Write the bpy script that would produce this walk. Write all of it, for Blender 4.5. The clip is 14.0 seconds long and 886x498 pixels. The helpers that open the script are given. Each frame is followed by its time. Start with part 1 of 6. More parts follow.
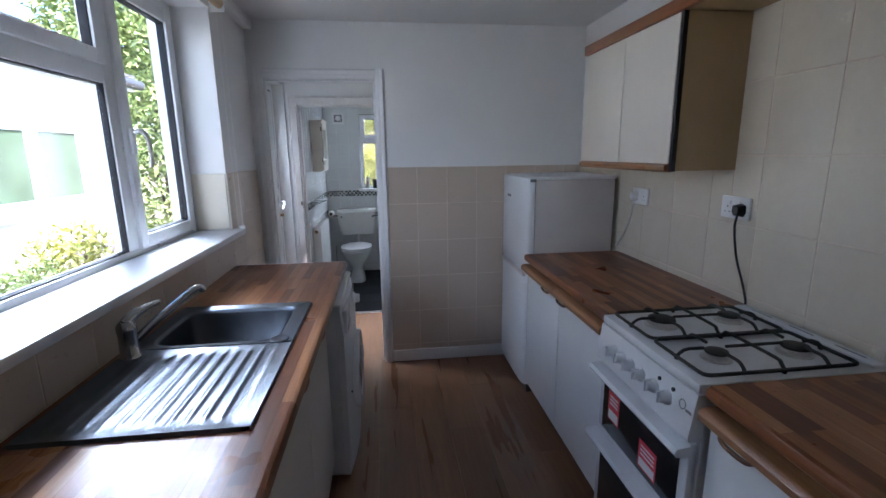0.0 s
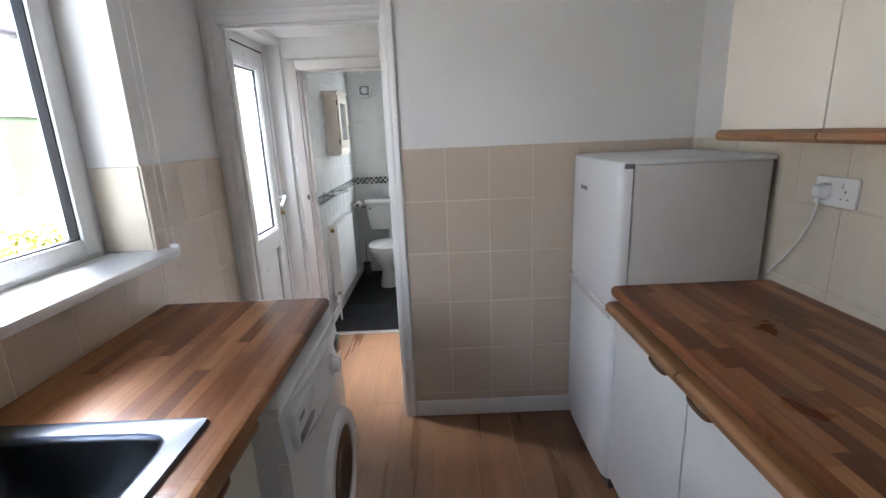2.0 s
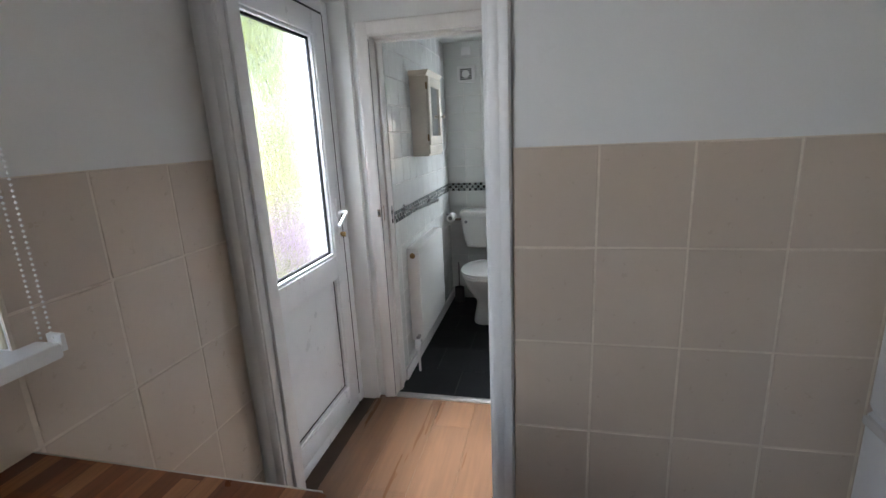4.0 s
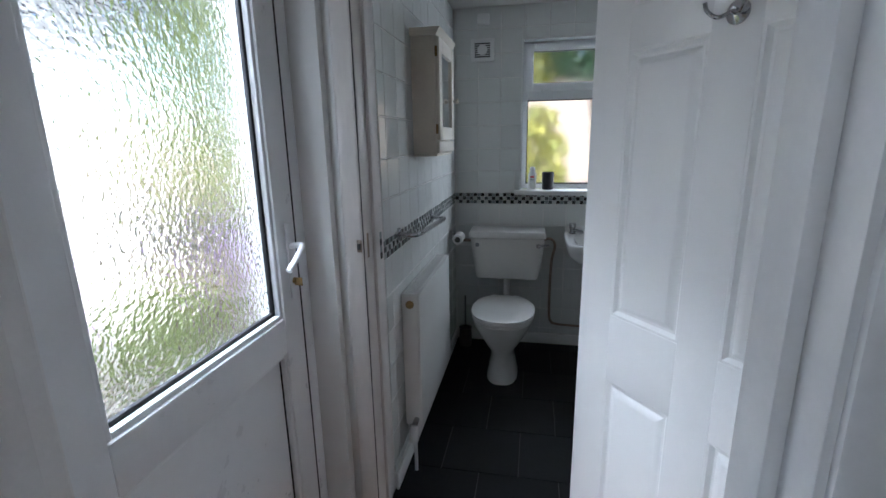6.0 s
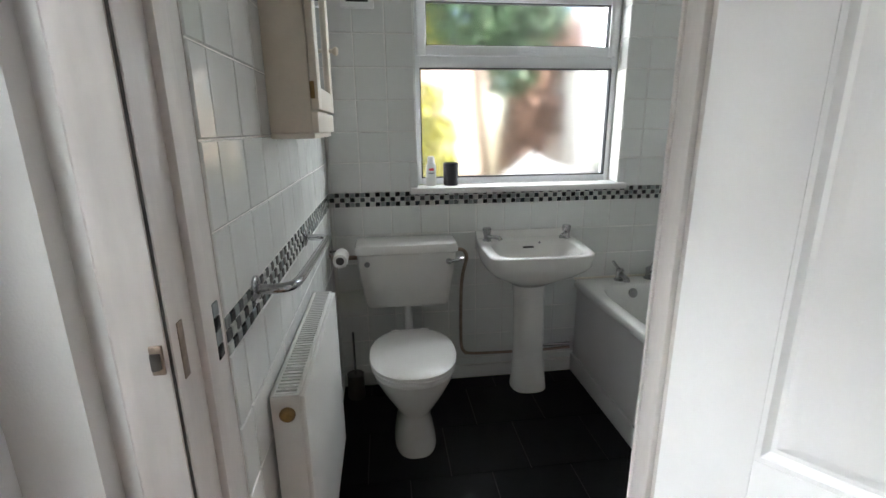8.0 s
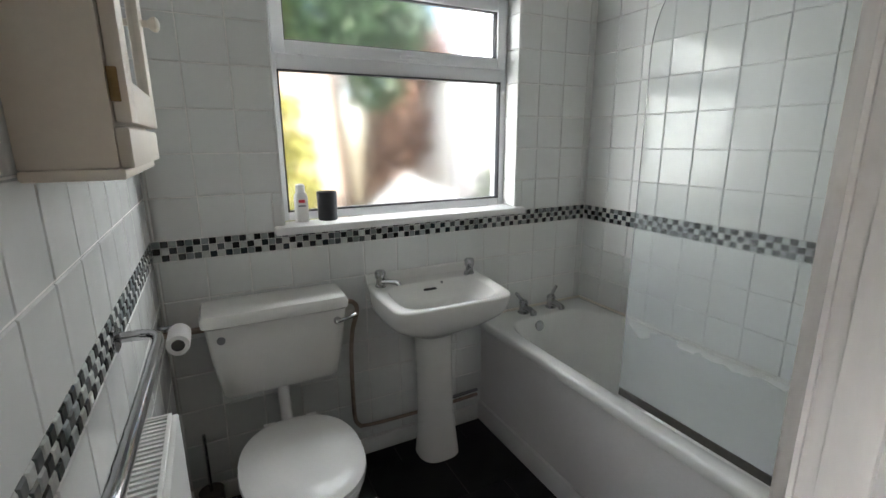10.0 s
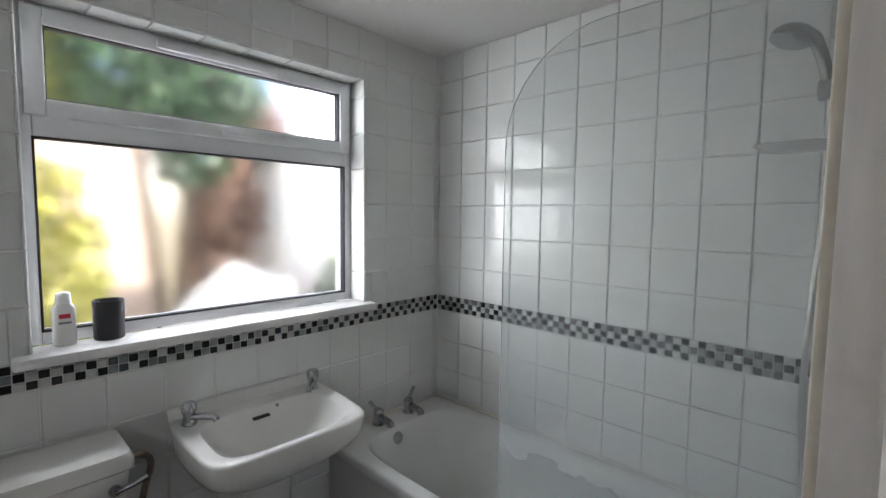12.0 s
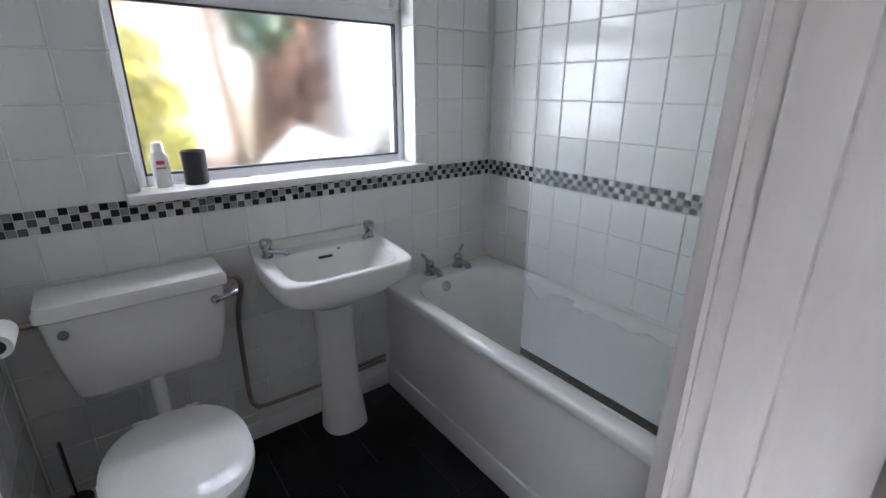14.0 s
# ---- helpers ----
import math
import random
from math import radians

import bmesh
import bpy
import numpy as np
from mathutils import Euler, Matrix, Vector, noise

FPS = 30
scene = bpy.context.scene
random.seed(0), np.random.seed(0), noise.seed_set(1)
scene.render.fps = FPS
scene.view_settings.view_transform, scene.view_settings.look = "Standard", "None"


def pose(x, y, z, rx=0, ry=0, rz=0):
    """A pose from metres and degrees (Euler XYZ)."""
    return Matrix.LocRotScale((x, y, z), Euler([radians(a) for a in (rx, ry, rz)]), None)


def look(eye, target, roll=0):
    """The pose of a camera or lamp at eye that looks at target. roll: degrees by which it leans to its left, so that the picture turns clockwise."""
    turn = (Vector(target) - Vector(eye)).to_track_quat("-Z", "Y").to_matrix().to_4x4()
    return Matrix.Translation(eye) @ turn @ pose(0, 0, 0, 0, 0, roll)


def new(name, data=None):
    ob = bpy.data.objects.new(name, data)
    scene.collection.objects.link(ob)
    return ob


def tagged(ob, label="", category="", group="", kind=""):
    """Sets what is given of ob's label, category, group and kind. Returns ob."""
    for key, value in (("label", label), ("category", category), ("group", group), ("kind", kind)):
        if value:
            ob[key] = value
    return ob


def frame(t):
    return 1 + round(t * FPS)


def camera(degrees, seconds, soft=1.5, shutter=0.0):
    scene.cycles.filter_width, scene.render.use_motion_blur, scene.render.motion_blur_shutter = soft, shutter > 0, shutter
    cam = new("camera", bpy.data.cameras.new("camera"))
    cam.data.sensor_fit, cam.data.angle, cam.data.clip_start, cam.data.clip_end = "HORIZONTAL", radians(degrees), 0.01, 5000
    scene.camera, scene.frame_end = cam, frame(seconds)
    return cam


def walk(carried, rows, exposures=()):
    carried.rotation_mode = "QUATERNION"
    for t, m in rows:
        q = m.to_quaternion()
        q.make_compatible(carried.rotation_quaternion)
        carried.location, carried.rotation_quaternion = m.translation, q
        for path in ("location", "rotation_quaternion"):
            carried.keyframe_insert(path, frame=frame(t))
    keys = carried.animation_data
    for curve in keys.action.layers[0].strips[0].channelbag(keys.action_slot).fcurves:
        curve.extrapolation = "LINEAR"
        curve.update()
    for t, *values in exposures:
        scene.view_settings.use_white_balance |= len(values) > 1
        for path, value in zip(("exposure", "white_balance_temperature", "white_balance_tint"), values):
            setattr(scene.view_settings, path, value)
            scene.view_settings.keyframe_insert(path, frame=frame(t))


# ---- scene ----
cam = camera(88.5, 14.0)
PATH = [
    (0, (2.38, 1.603, 1.492), (2.619, 3.545, 1.078), -0.7),
    (0.5, (2.424, 1.802, 1.48), (2.657, 3.74, 1.046), -1.2),
    (1, (2.538, 2.039, 1.494), (2.636, 3.989, 1.06), -2.0),
    (1.5, (2.587, 2.278, 1.464), (2.636, 4.222, 0.995), -2.2),
    (2, (2.567, 2.569, 1.466), (2.566, 4.507, 0.972), -2.4),
    (2.5, (2.556, 2.8, 1.445), (2.472, 4.735, 0.948), -2.7),
    (3, (2.573, 3.081, 1.447), (2.283, 4.996, 0.951), -3.3),
    (3.2, (2.559, 3.17, 1.447), (2.2, 5.07, 0.952), -3.1),
    (5.3, (2.328, 4.228, 1.407), (1.85, 6.115, 0.948), -2.1),
    (5.5, (2.303, 4.288, 1.407), (1.833, 6.175, 0.94), -1.4),
    (6, (2.166, 4.466, 1.388), (1.781, 6.372, 0.92), -1.0),
    (6.5, (2.026, 4.65, 1.383), (1.902, 6.585, 0.895), -0.7),
    (7, (1.97, 4.841, 1.359), (1.975, 6.776, 0.854), -1.4),
    (7.5, (1.937, 5.075, 1.354), (2.057, 7.005, 0.843), -1.4),
    (8, (1.92, 5.234, 1.34), (2.161, 7.152, 0.826), -0.6),
    (8.2, (1.912, 5.307, 1.341), (2.215, 7.212, 0.811), -0.9),
    (10.3, (1.844, 5.744, 1.377), (2.767, 7.467, 0.955), -0.1),
    (10.5, (1.854, 5.753, 1.391), (2.778, 7.498, 1.07), -0.3),
    (11, (1.874, 5.814, 1.406), (2.822, 7.566, 1.228), -0.5),
    (11.5, (1.92, 5.886, 1.426), (3.109, 7.487, 1.279), -0.2),
    (12, (1.974, 5.942, 1.426), (3.422, 7.313, 1.277), 0.7),
    (12.5, (1.999, 5.968, 1.425), (3.642, 7.093, 1.245), 1.9),
    (13, (2.003, 5.978, 1.419), (3.674, 7.005, 1.024), 2.1),
    (13.5, (1.981, 5.949, 1.398), (3.599, 6.961, 0.799), 1.8),
    (14, (1.985, 5.786, 1.365), (3.127, 7.287, 0.706), 0.2),
]
walk(cam, [(t, look(eye, target, roll)) for t, eye, target, roll in PATH], [(0, 2.52, 5600, 15), (1.5, 2.9, 6300, 14), (2, 3.2, 6400, 14), (2.5, 3.05, 6400, 13), (3, 2.8, 6400, 13), (3.6, 2.8, 6400, 12), (5.3, 1.68, 6000, 13), (6, 1.75, 5900, 12), (6.5, 1.25, 6200, 12), (7, 1.2, 6300, 12), (7.5, 2.05, 6700, 12), (8, 2.45, 6800, 12), (10.5, 2.25, 6900, 14), (12, 2.15, 6700, 16), (13.5, 1.97, 6150, 18), (14, 2.45, 6300, 20)])

# ---- light ----
world = bpy.data.worlds.new("world")
scene.world = world
world.use_nodes = True
wn = world.node_tree
sky = wn.nodes.new("ShaderNodeTexSky")
sky.sky_type, sky.sun_disc = "NISHITA", False
sky.sun_elevation, sky.sun_rotation = radians(52), radians(125)
wn.links.new(sky.outputs[0], wn.nodes["Background"].inputs[0])
wn.nodes["Background"].inputs[1].default_value = 0.12
sun = new("sun", bpy.data.lights.new("sun", "SUN"))
sun.data.energy, sun.data.angle, sun.data.color = 4.0, radians(0.5), (1.0, 0.95, 0.87)
sun.matrix_world = look((4.9, -3.4, 7.7), (0, 0, 0))


def sky_fill_lamp(eye, target, w, h, watts):
    """Added area lamp, out of sight of the rooms, standing in for skylight."""
    ob = new("sky_fill_lamp", bpy.data.lights.new("sky_fill_lamp", "AREA"))
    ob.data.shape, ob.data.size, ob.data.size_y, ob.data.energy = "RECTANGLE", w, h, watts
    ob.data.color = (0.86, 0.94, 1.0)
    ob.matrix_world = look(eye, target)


# fill for kitchen, passage and bathroom; no such lamps stand outside
sky_fill_lamp((0.0, 0.9, 2.3), (3.1, 3.8, 0.8), 2.2, 2.0, 11.5)
sky_fill_lamp((0.5, 5.3, 3.05), (1.9, 5.4, 1.2), 1.1, 0.9, 58)
sky_fill_lamp((2.5, 8.75, 3.0), (2.8, 6.6, 1.2), 1.6, 0.9, 18)
sky_fill_lamp((1.1, 8.4, 1.7), (3.3, 6.8, 1.9), 1.4, 1.4, 20)
sky_fill_lamp((3.95, 8.3, 1.8), (1.9, 6.5, 1.8), 1.2, 1.2, 22)


# ---- materials ----
def nodes_of(name):
    m = bpy.data.materials.new(name)
    m.use_nodes = True
    nt = m.node_tree
    return m, nt, nt.nodes["Principled BSDF"]


def node(nt, kind, **sets):
    n = nt.nodes.new(kind)
    for k, v in sets.items():
        n.inputs[k.replace("_", " ")].default_value = v
    return n


def rgba(c, f=1.0):
    return (min(c[0] * f, 1), min(c[1] * f, 1), min(c[2] * f, 1), 1)


def surface(name, colour, rough=0.5, metal=0.0, var=0.1, scale=6.0, grain=90.0, bump=0.05, stretch=(1, 1, 1),
            piece=0.0, stain=None, stain_at=0.62, wobble=0.0, coat=0.0, rvar=0.08, spec=0.5):
    """Plain surface with variation at two scales, relief and wear. piece: how far single pieces differ."""
    m, nt, b = nodes_of(name)
    L = nt.links.new
    geo = node(nt, "ShaderNodeNewGeometry")
    mp = nt.nodes.new("ShaderNodeMapping")
    mp.inputs["Scale"].default_value = stretch
    L(geo.outputs["Position"], mp.inputs["Vector"])
    big = node(nt, "ShaderNodeTexNoise", Scale=scale, Detail=4.0, Roughness=0.6)
    fine = node(nt, "ShaderNodeTexNoise", Scale=grain, Detail=3.0, Roughness=0.6)
    L(mp.outputs[0], big.inputs["Vector"])
    L(mp.outputs[0], fine.inputs["Vector"])
    mix = nt.nodes.new("ShaderNodeMix")
    mix.data_type = "RGBA"
    mix.inputs["A"].default_value, mix.inputs["B"].default_value = rgba(colour, 1 - var), rgba(colour, 1 + var)
    avg = node(nt, "ShaderNodeMath")
    avg.operation = "MULTIPLY_ADD"
    avg.inputs[1].default_value = 0.35
    L(fine.outputs["Fac"], avg.inputs[0])
    sc = node(nt, "ShaderNodeMath")
    sc.operation = "MULTIPLY"
    sc.inputs[1].default_value = 0.65
    L(big.outputs["Fac"], sc.inputs[0])
    L(sc.outputs[0], avg.inputs[2])
    ramp = node(nt, "ShaderNodeMapRange")
    ramp.inputs["From Min"].default_value, ramp.inputs["From Max"].default_value = 0.3, 0.7
    L(avg.outputs[0], ramp.inputs["Value"])
    L(ramp.outputs[0], mix.inputs["Factor"])
    out = mix.outputs["Result"]
    if piece:
        info = nt.nodes.new("ShaderNodeObjectInfo")
        pr = node(nt, "ShaderNodeMapRange")
        pr.inputs["To Min"].default_value, pr.inputs["To Max"].default_value = 1 - piece, 1 + piece
        L(info.outputs["Random"], pr.inputs["Value"])
        hsv = nt.nodes.new("ShaderNodeHueSaturation")
        L(out, hsv.inputs["Color"])
        L(pr.outputs[0], hsv.inputs["Value"])
        out = hsv.outputs[0]
    if stain:
        sn = node(nt, "ShaderNodeTexNoise", Scale=2.3, Detail=6.0, Roughness=0.7)
        L(geo.outputs["Position"], sn.inputs["Vector"])
        sr = node(nt, "ShaderNodeMapRange")
        sr.inputs["From Min"].default_value, sr.inputs["From Max"].default_value = stain_at, stain_at + 0.15
        sr.inputs["To Max"].default_value = 0.6
        L(sn.outputs["Fac"], sr.inputs["Value"])
        sm = nt.nodes.new("ShaderNodeMix")
        sm.data_type = "RGBA"
        L(sr.outputs[0], sm.inputs["Factor"])
        L(out, sm.inputs["A"])
        sm.inputs["B"].default_value = rgba(stain)
        out = sm.outputs["Result"]
    L(out, b.inputs["Base Color"])
    rr = node(nt, "ShaderNodeMapRange")
    rr.inputs["To Min"].default_value, rr.inputs["To Max"].default_value = max(rough - rvar, 0.02), min(rough + rvar, 1)
    L(big.outputs["Fac"], rr.inputs["Value"])
    L(rr.outputs[0], b.inputs["Roughness"])
    b.inputs["Metallic"].default_value = metal
    b.inputs["Coat Weight"].default_value = coat
    b.inputs["Specular IOR Level"].default_value = spec
    bp = node(nt, "ShaderNodeBump", Strength=min(1.0, bump * 4), Distance=0.002)
    L(fine.outputs["Fac"], bp.inputs["Height"])
    if wobble:
        wv = node(nt, "ShaderNodeTexNoise", Scale=7.0, Detail=1.0)
        L(geo.outputs["Position"], wv.inputs["Vector"])
        b2 = node(nt, "ShaderNodeBump", Strength=wobble, Distance=0.01)
        L(wv.outputs["Fac"], b2.inputs["Height"])
        L(b2.outputs[0], bp.inputs["Normal"])
    L(bp.outputs[0], b.inputs["Normal"])
    return m


def block_laminate(name, dark, light, mid):
    """Laminate printed with butcher-block staves that run along y."""
    m, nt, b = nodes_of(name)
    L = nt.links.new
    geo = nt.nodes.new("ShaderNodeNewGeometry")
    sep = nt.nodes.new("ShaderNodeSeparateXYZ")
    L(geo.outputs["Position"], sep.inputs[0])
    com = nt.nodes.new("ShaderNodeCombineXYZ")
    L(sep.outputs["Y"], com.inputs["X"])
    L(sep.outputs["X"], com.inputs["Y"])
    br = nt.nodes.new("ShaderNodeTexBrick")
    br.offset, br.offset_frequency, br.squash, br.squash_frequency = 0.37, 2, 0.7, 3
    L(com.outputs[0], br.inputs["Vector"])
    for k, v in (("Color1", (0, 0, 0, 1)), ("Color2", (1, 1, 1, 1)), ("Mortar", (0.1, 0.1, 0.1, 1))):
        br.inputs[k].default_value = v
    br.inputs["Scale"].default_value, br.inputs["Mortar Size"].default_value = 1.0, 0.0006
    br.inputs["Brick Width"].default_value, br.inputs["Row Height"].default_value = 0.42, 0.037
    cr = nt.nodes.new("ShaderNodeValToRGB")
    cr.color_ramp.elements[0].color, cr.color_ramp.elements[1].color = rgba(dark), rgba(light)
    e = cr.color_ramp.elements.new(0.45)
    e.color = rgba(mid)
    L(br.outputs["Color"], cr.inputs[0])
    mp = nt.nodes.new("ShaderNodeMapping")
    mp.inputs["Scale"].default_value = (1, 0.06, 1)
    L(geo.outputs["Position"], mp.inputs["Vector"])
    gr = node(nt, "ShaderNodeTexNoise", Scale=110.0, Detail=5.0, Roughness=0.65)
    L(mp.outputs[0], gr.inputs["Vector"])
    pr = node(nt, "ShaderNodeMapRange")
    pr.inputs["From Min"].default_value, pr.inputs["From Max"].default_value = 0.25, 0.75
    pr.inputs["To Min"].default_value, pr.inputs["To Max"].default_value = 0.72, 1.25
    L(gr.outputs["Fac"], pr.inputs["Value"])
    hsv = nt.nodes.new("ShaderNodeHueSaturation")
    L(cr.outputs[0], hsv.inputs["Color"])
    L(pr.outputs[0], hsv.inputs["Value"])
    L(hsv.outputs[0], b.inputs["Base Color"])
    sm = node(nt, "ShaderNodeTexNoise", Scale=5.0, Detail=4.0)
    L(geo.outputs["Position"], sm.inputs["Vector"])
    rr = node(nt, "ShaderNodeMapRange")
    rr.inputs["To Min"].default_value, rr.inputs["To Max"].default_value = 0.2, 0.42
    L(sm.outputs["Fac"], rr.inputs["Value"])
    L(rr.outputs[0], b.inputs["Roughness"])
    b.inputs["Specular IOR Level"].default_value = 0.22
    bp = node(nt, "ShaderNodeBump", Strength=0.06, Distance=0.001)
    L(gr.outputs["Fac"], bp.inputs["Height"])
    L(bp.outputs[0], b.inputs["Normal"])
    return m


def palette(name, colours, rough):
    """Each piece takes one of a few colours by chance."""
    m, nt, b = nodes_of(name)
    info = nt.nodes.new("ShaderNodeObjectInfo")
    cr = nt.nodes.new("ShaderNodeValToRGB")
    cr.color_ramp.interpolation = "CONSTANT"
    cr.color_ramp.elements[0].color = rgba(colours[0])
    cr.color_ramp.elements[1].position, cr.color_ramp.elements[1].color = 1 / len(colours), rgba(colours[1])
    for i, c in enumerate(colours[2:], 2):
        e = cr.color_ramp.elements.new(i / len(colours))
        e.color = rgba(c)
    nt.links.new(info.outputs["Random"], cr.inputs[0])
    geo = nt.nodes.new("ShaderNodeNewGeometry")
    ns = node(nt, "ShaderNodeTexNoise", Scale=160.0, Detail=3.0)
    nt.links.new(geo.outputs["Position"], ns.inputs["Vector"])
    pr = node(nt, "ShaderNodeMapRange")
    pr.inputs["To Min"].default_value, pr.inputs["To Max"].default_value = 0.75, 1.25
    nt.links.new(ns.outputs["Fac"], pr.inputs["Value"])
    hsv = nt.nodes.new("ShaderNodeHueSaturation")
    nt.links.new(cr.outputs[0], hsv.inputs["Color"])
    nt.links.new(pr.outputs[0], hsv.inputs["Value"])
    nt.links.new(hsv.outputs[0], b.inputs["Base Color"])
    b.inputs["Roughness"].default_value = rough
    return m


def glass(name, rough=0.0, relief=0.0, scale=60.0, tint=(1, 1, 1), distance=0.004, ior=1.45):
    m, nt, b = nodes_of(name)
    b.inputs["Base Color"].default_value = rgba(tint)
    b.inputs["Transmission Weight"].default_value, b.inputs["IOR"].default_value = 1.0, ior
    b.inputs["Roughness"].default_value = rough
    if relief:
        geo = nt.nodes.new("ShaderNodeNewGeometry")
        ns = node(nt, "ShaderNodeTexNoise", Scale=scale, Detail=1.5, Roughness=0.5)
        nt.links.new(geo.outputs["Position"], ns.inputs["Vector"])
        bp = node(nt, "ShaderNodeBump", Strength=relief, Distance=distance)
        nt.links.new(ns.outputs["Fac"], bp.inputs["Height"])
        nt.links.new(bp.outputs[0], b.inputs["Normal"])
    return m


def hazy_glass(name, top):
    """Clear glass with a pale bluish film, denser below top and patchy."""
    m, nt, b = nodes_of(name)
    b.inputs["Base Color"].default_value = rgba((0.97, 1.0, 0.985))
    b.inputs["Transmission Weight"].default_value, b.inputs["IOR"].default_value, b.inputs["Roughness"].default_value = 1.0, 1.5, 0.0
    geo = nt.nodes.new("ShaderNodeNewGeometry")
    sep = nt.nodes.new("ShaderNodeSeparateXYZ")
    ns = node(nt, "ShaderNodeTexNoise", Scale=3.5, Detail=4.0, Roughness=0.6)
    nt.links.new(geo.outputs["Position"], sep.inputs[0])
    nt.links.new(geo.outputs["Position"], ns.inputs["Vector"])
    wob = nt.nodes.new("ShaderNodeMath")
    wob.operation = "MULTIPLY_ADD"
    wob.inputs[1].default_value = 0.35
    nt.links.new(ns.outputs["Fac"], wob.inputs[0])
    nt.links.new(sep.outputs["Z"], wob.inputs[2])
    mr = node(nt, "ShaderNodeMapRange")
    for k, v in enumerate((top - 0.05, top + 0.4, 0.29, 0.13)):
        mr.inputs[k + 1].default_value = v
    nt.links.new(wob.outputs[0], mr.inputs[0])
    film = nt.nodes.new("ShaderNodeBsdfDiffuse")
    film.inputs[0].default_value = rgba((0.8, 0.84, 0.88))
    thru = nt.nodes.new("ShaderNodeBsdfTranslucent")
    thru.inputs[0].default_value = rgba((0.8, 0.84, 0.88))
    half, mix = nt.nodes.new("ShaderNodeMixShader"), nt.nodes.new("ShaderNodeMixShader")
    nt.links.new(film.outputs[0], half.inputs[1])
    nt.links.new(thru.outputs[0], half.inputs[2])
    nt.links.new(mr.outputs[0], mix.inputs[0])
    nt.links.new(b.outputs[0], mix.inputs[1])
    nt.links.new(half.outputs[0], mix.inputs[2])
    out = next(n for n in nt.nodes if n.type == "OUTPUT_MATERIAL")
    nt.links.new(mix.outputs[0], out.inputs[0])
    return m


def leaf_material(name, colour, other, gloss=0.5):
    m, nt, b = nodes_of(name)
    geo = nt.nodes.new("ShaderNodeNewGeometry")
    cr = nt.nodes.new("ShaderNodeValToRGB")
    cr.color_ramp.elements[0].color, cr.color_ramp.elements[1].color = rgba(colour), rgba(other)
    nt.links.new(geo.outputs["Random Per Island"], cr.inputs[0])
    nt.links.new(cr.outputs[0], b.inputs["Base Color"])
    b.inputs["Roughness"].default_value = gloss
    b.inputs["Transmission Weight"].default_value = 0.0
    return m


WALL = surface("white_emulsion", (0.76, 0.75, 0.73), 0.6, var=0.03, scale=3, grain=260, bump=0.06, stain=(0.62, 0.6, 0.56), stain_at=0.66)
CEIL = surface("ceiling_paint", (0.72, 0.71, 0.69), 0.75, var=0.04, scale=3, grain=180, bump=0.1)
GLOSS = surface("white_gloss_paint", (0.76, 0.75, 0.74), 0.32, var=0.05, scale=9, grain=120, bump=0.03, stain=(0.6, 0.55, 0.5), stain_at=0.8)
DOORPAINT = surface("white_door_paint", (0.76, 0.755, 0.75), 0.38, var=0.02, scale=9, grain=220, bump=0.015)
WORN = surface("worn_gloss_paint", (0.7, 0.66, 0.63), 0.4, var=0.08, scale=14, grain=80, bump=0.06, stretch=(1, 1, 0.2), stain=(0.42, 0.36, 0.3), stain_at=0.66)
UPVC = surface("white_plastic_frame", (0.78, 0.79, 0.8), 0.3, var=0.03, scale=12, grain=200, bump=0.01)
GASKET = surface("black_rubber", (0.03, 0.03, 0.034), 0.6, var=0.2, spec=0.25)
KTILE = surface("beige_ceramic", (0.56, 0.46, 0.37), 0.3, var=0.015, scale=40, grain=160, bump=0.015, piece=0.045, wobble=0.1)
RTILE = surface("cream_ceramic", (0.66, 0.6, 0.49), 0.24, var=0.04, scale=10, grain=60, bump=0.02, piece=0.03, wobble=0.3)
KGROUT = surface("cream_grout", (0.67, 0.58, 0.48), 0.85, var=0.12, scale=20)
BTILE = surface("white_ceramic", (0.71, 0.72, 0.7), 0.1, var=0.02, scale=6, grain=50, bump=0.008, piece=0.02, wobble=0.35, rvar=0.04)
BGROUT = surface("grey_grout", (0.76, 0.74, 0.71), 0.9, var=0.22, scale=9, grain=40)
MOSAIC = palette("mosaic_glass", [(0.008, 0.01, 0.012), (0.012, 0.012, 0.015), (0.1, 0.11, 0.11), (0.02, 0.03, 0.035), (0.008, 0.009, 0.01)], 0.12)
MOSAICPALE = palette("pale_mosaic_glass", [(0.5, 0.53, 0.5), (0.26, 0.29, 0.29), (0.6, 0.63, 0.6), (0.34, 0.37, 0.36), (0.55, 0.56, 0.53)], 0.12)
SLATE = surface("black_vinyl_tile", (0.008, 0.0083, 0.0095), 0.5, var=0.35, scale=12, grain=70, bump=0.05, piece=0.2, stain=(0.014, 0.014, 0.014), spec=0.14)
SLATEJOINT = surface("floor_joint", (0.045, 0.045, 0.045), 0.9, var=0.2)
PLANK = surface("wood_laminate_floor", (0.175, 0.088, 0.046), 0.3, var=0.35, scale=9, grain=60, bump=0.04, stretch=(1, 0.07, 1), piece=0.18, rvar=0.12)
PLANKJOINT = surface("plank_joint", (0.05, 0.028, 0.016), 0.8, var=0.2)
BLOCK = block_laminate("butcher_block_laminate", (0.125, 0.045, 0.021), (0.38, 0.178, 0.08), (0.24, 0.09, 0.036))
TRIMWOOD = surface("varnished_oak", (0.29, 0.138, 0.057), 0.35, var=0.45, scale=16, grain=80, bump=0.05, stretch=(1, 0.08, 1))
HANDLEWOOD = surface("dark_varnished_wood", (0.27, 0.105, 0.04), 0.35, var=0.4, scale=20, grain=90, stretch=(1, 0.1, 1))
EDGEBAND = surface("worktop_edge", (0.42, 0.22, 0.1), 0.35, var=0.4, scale=14, grain=80, stretch=(1, 0.08, 1))
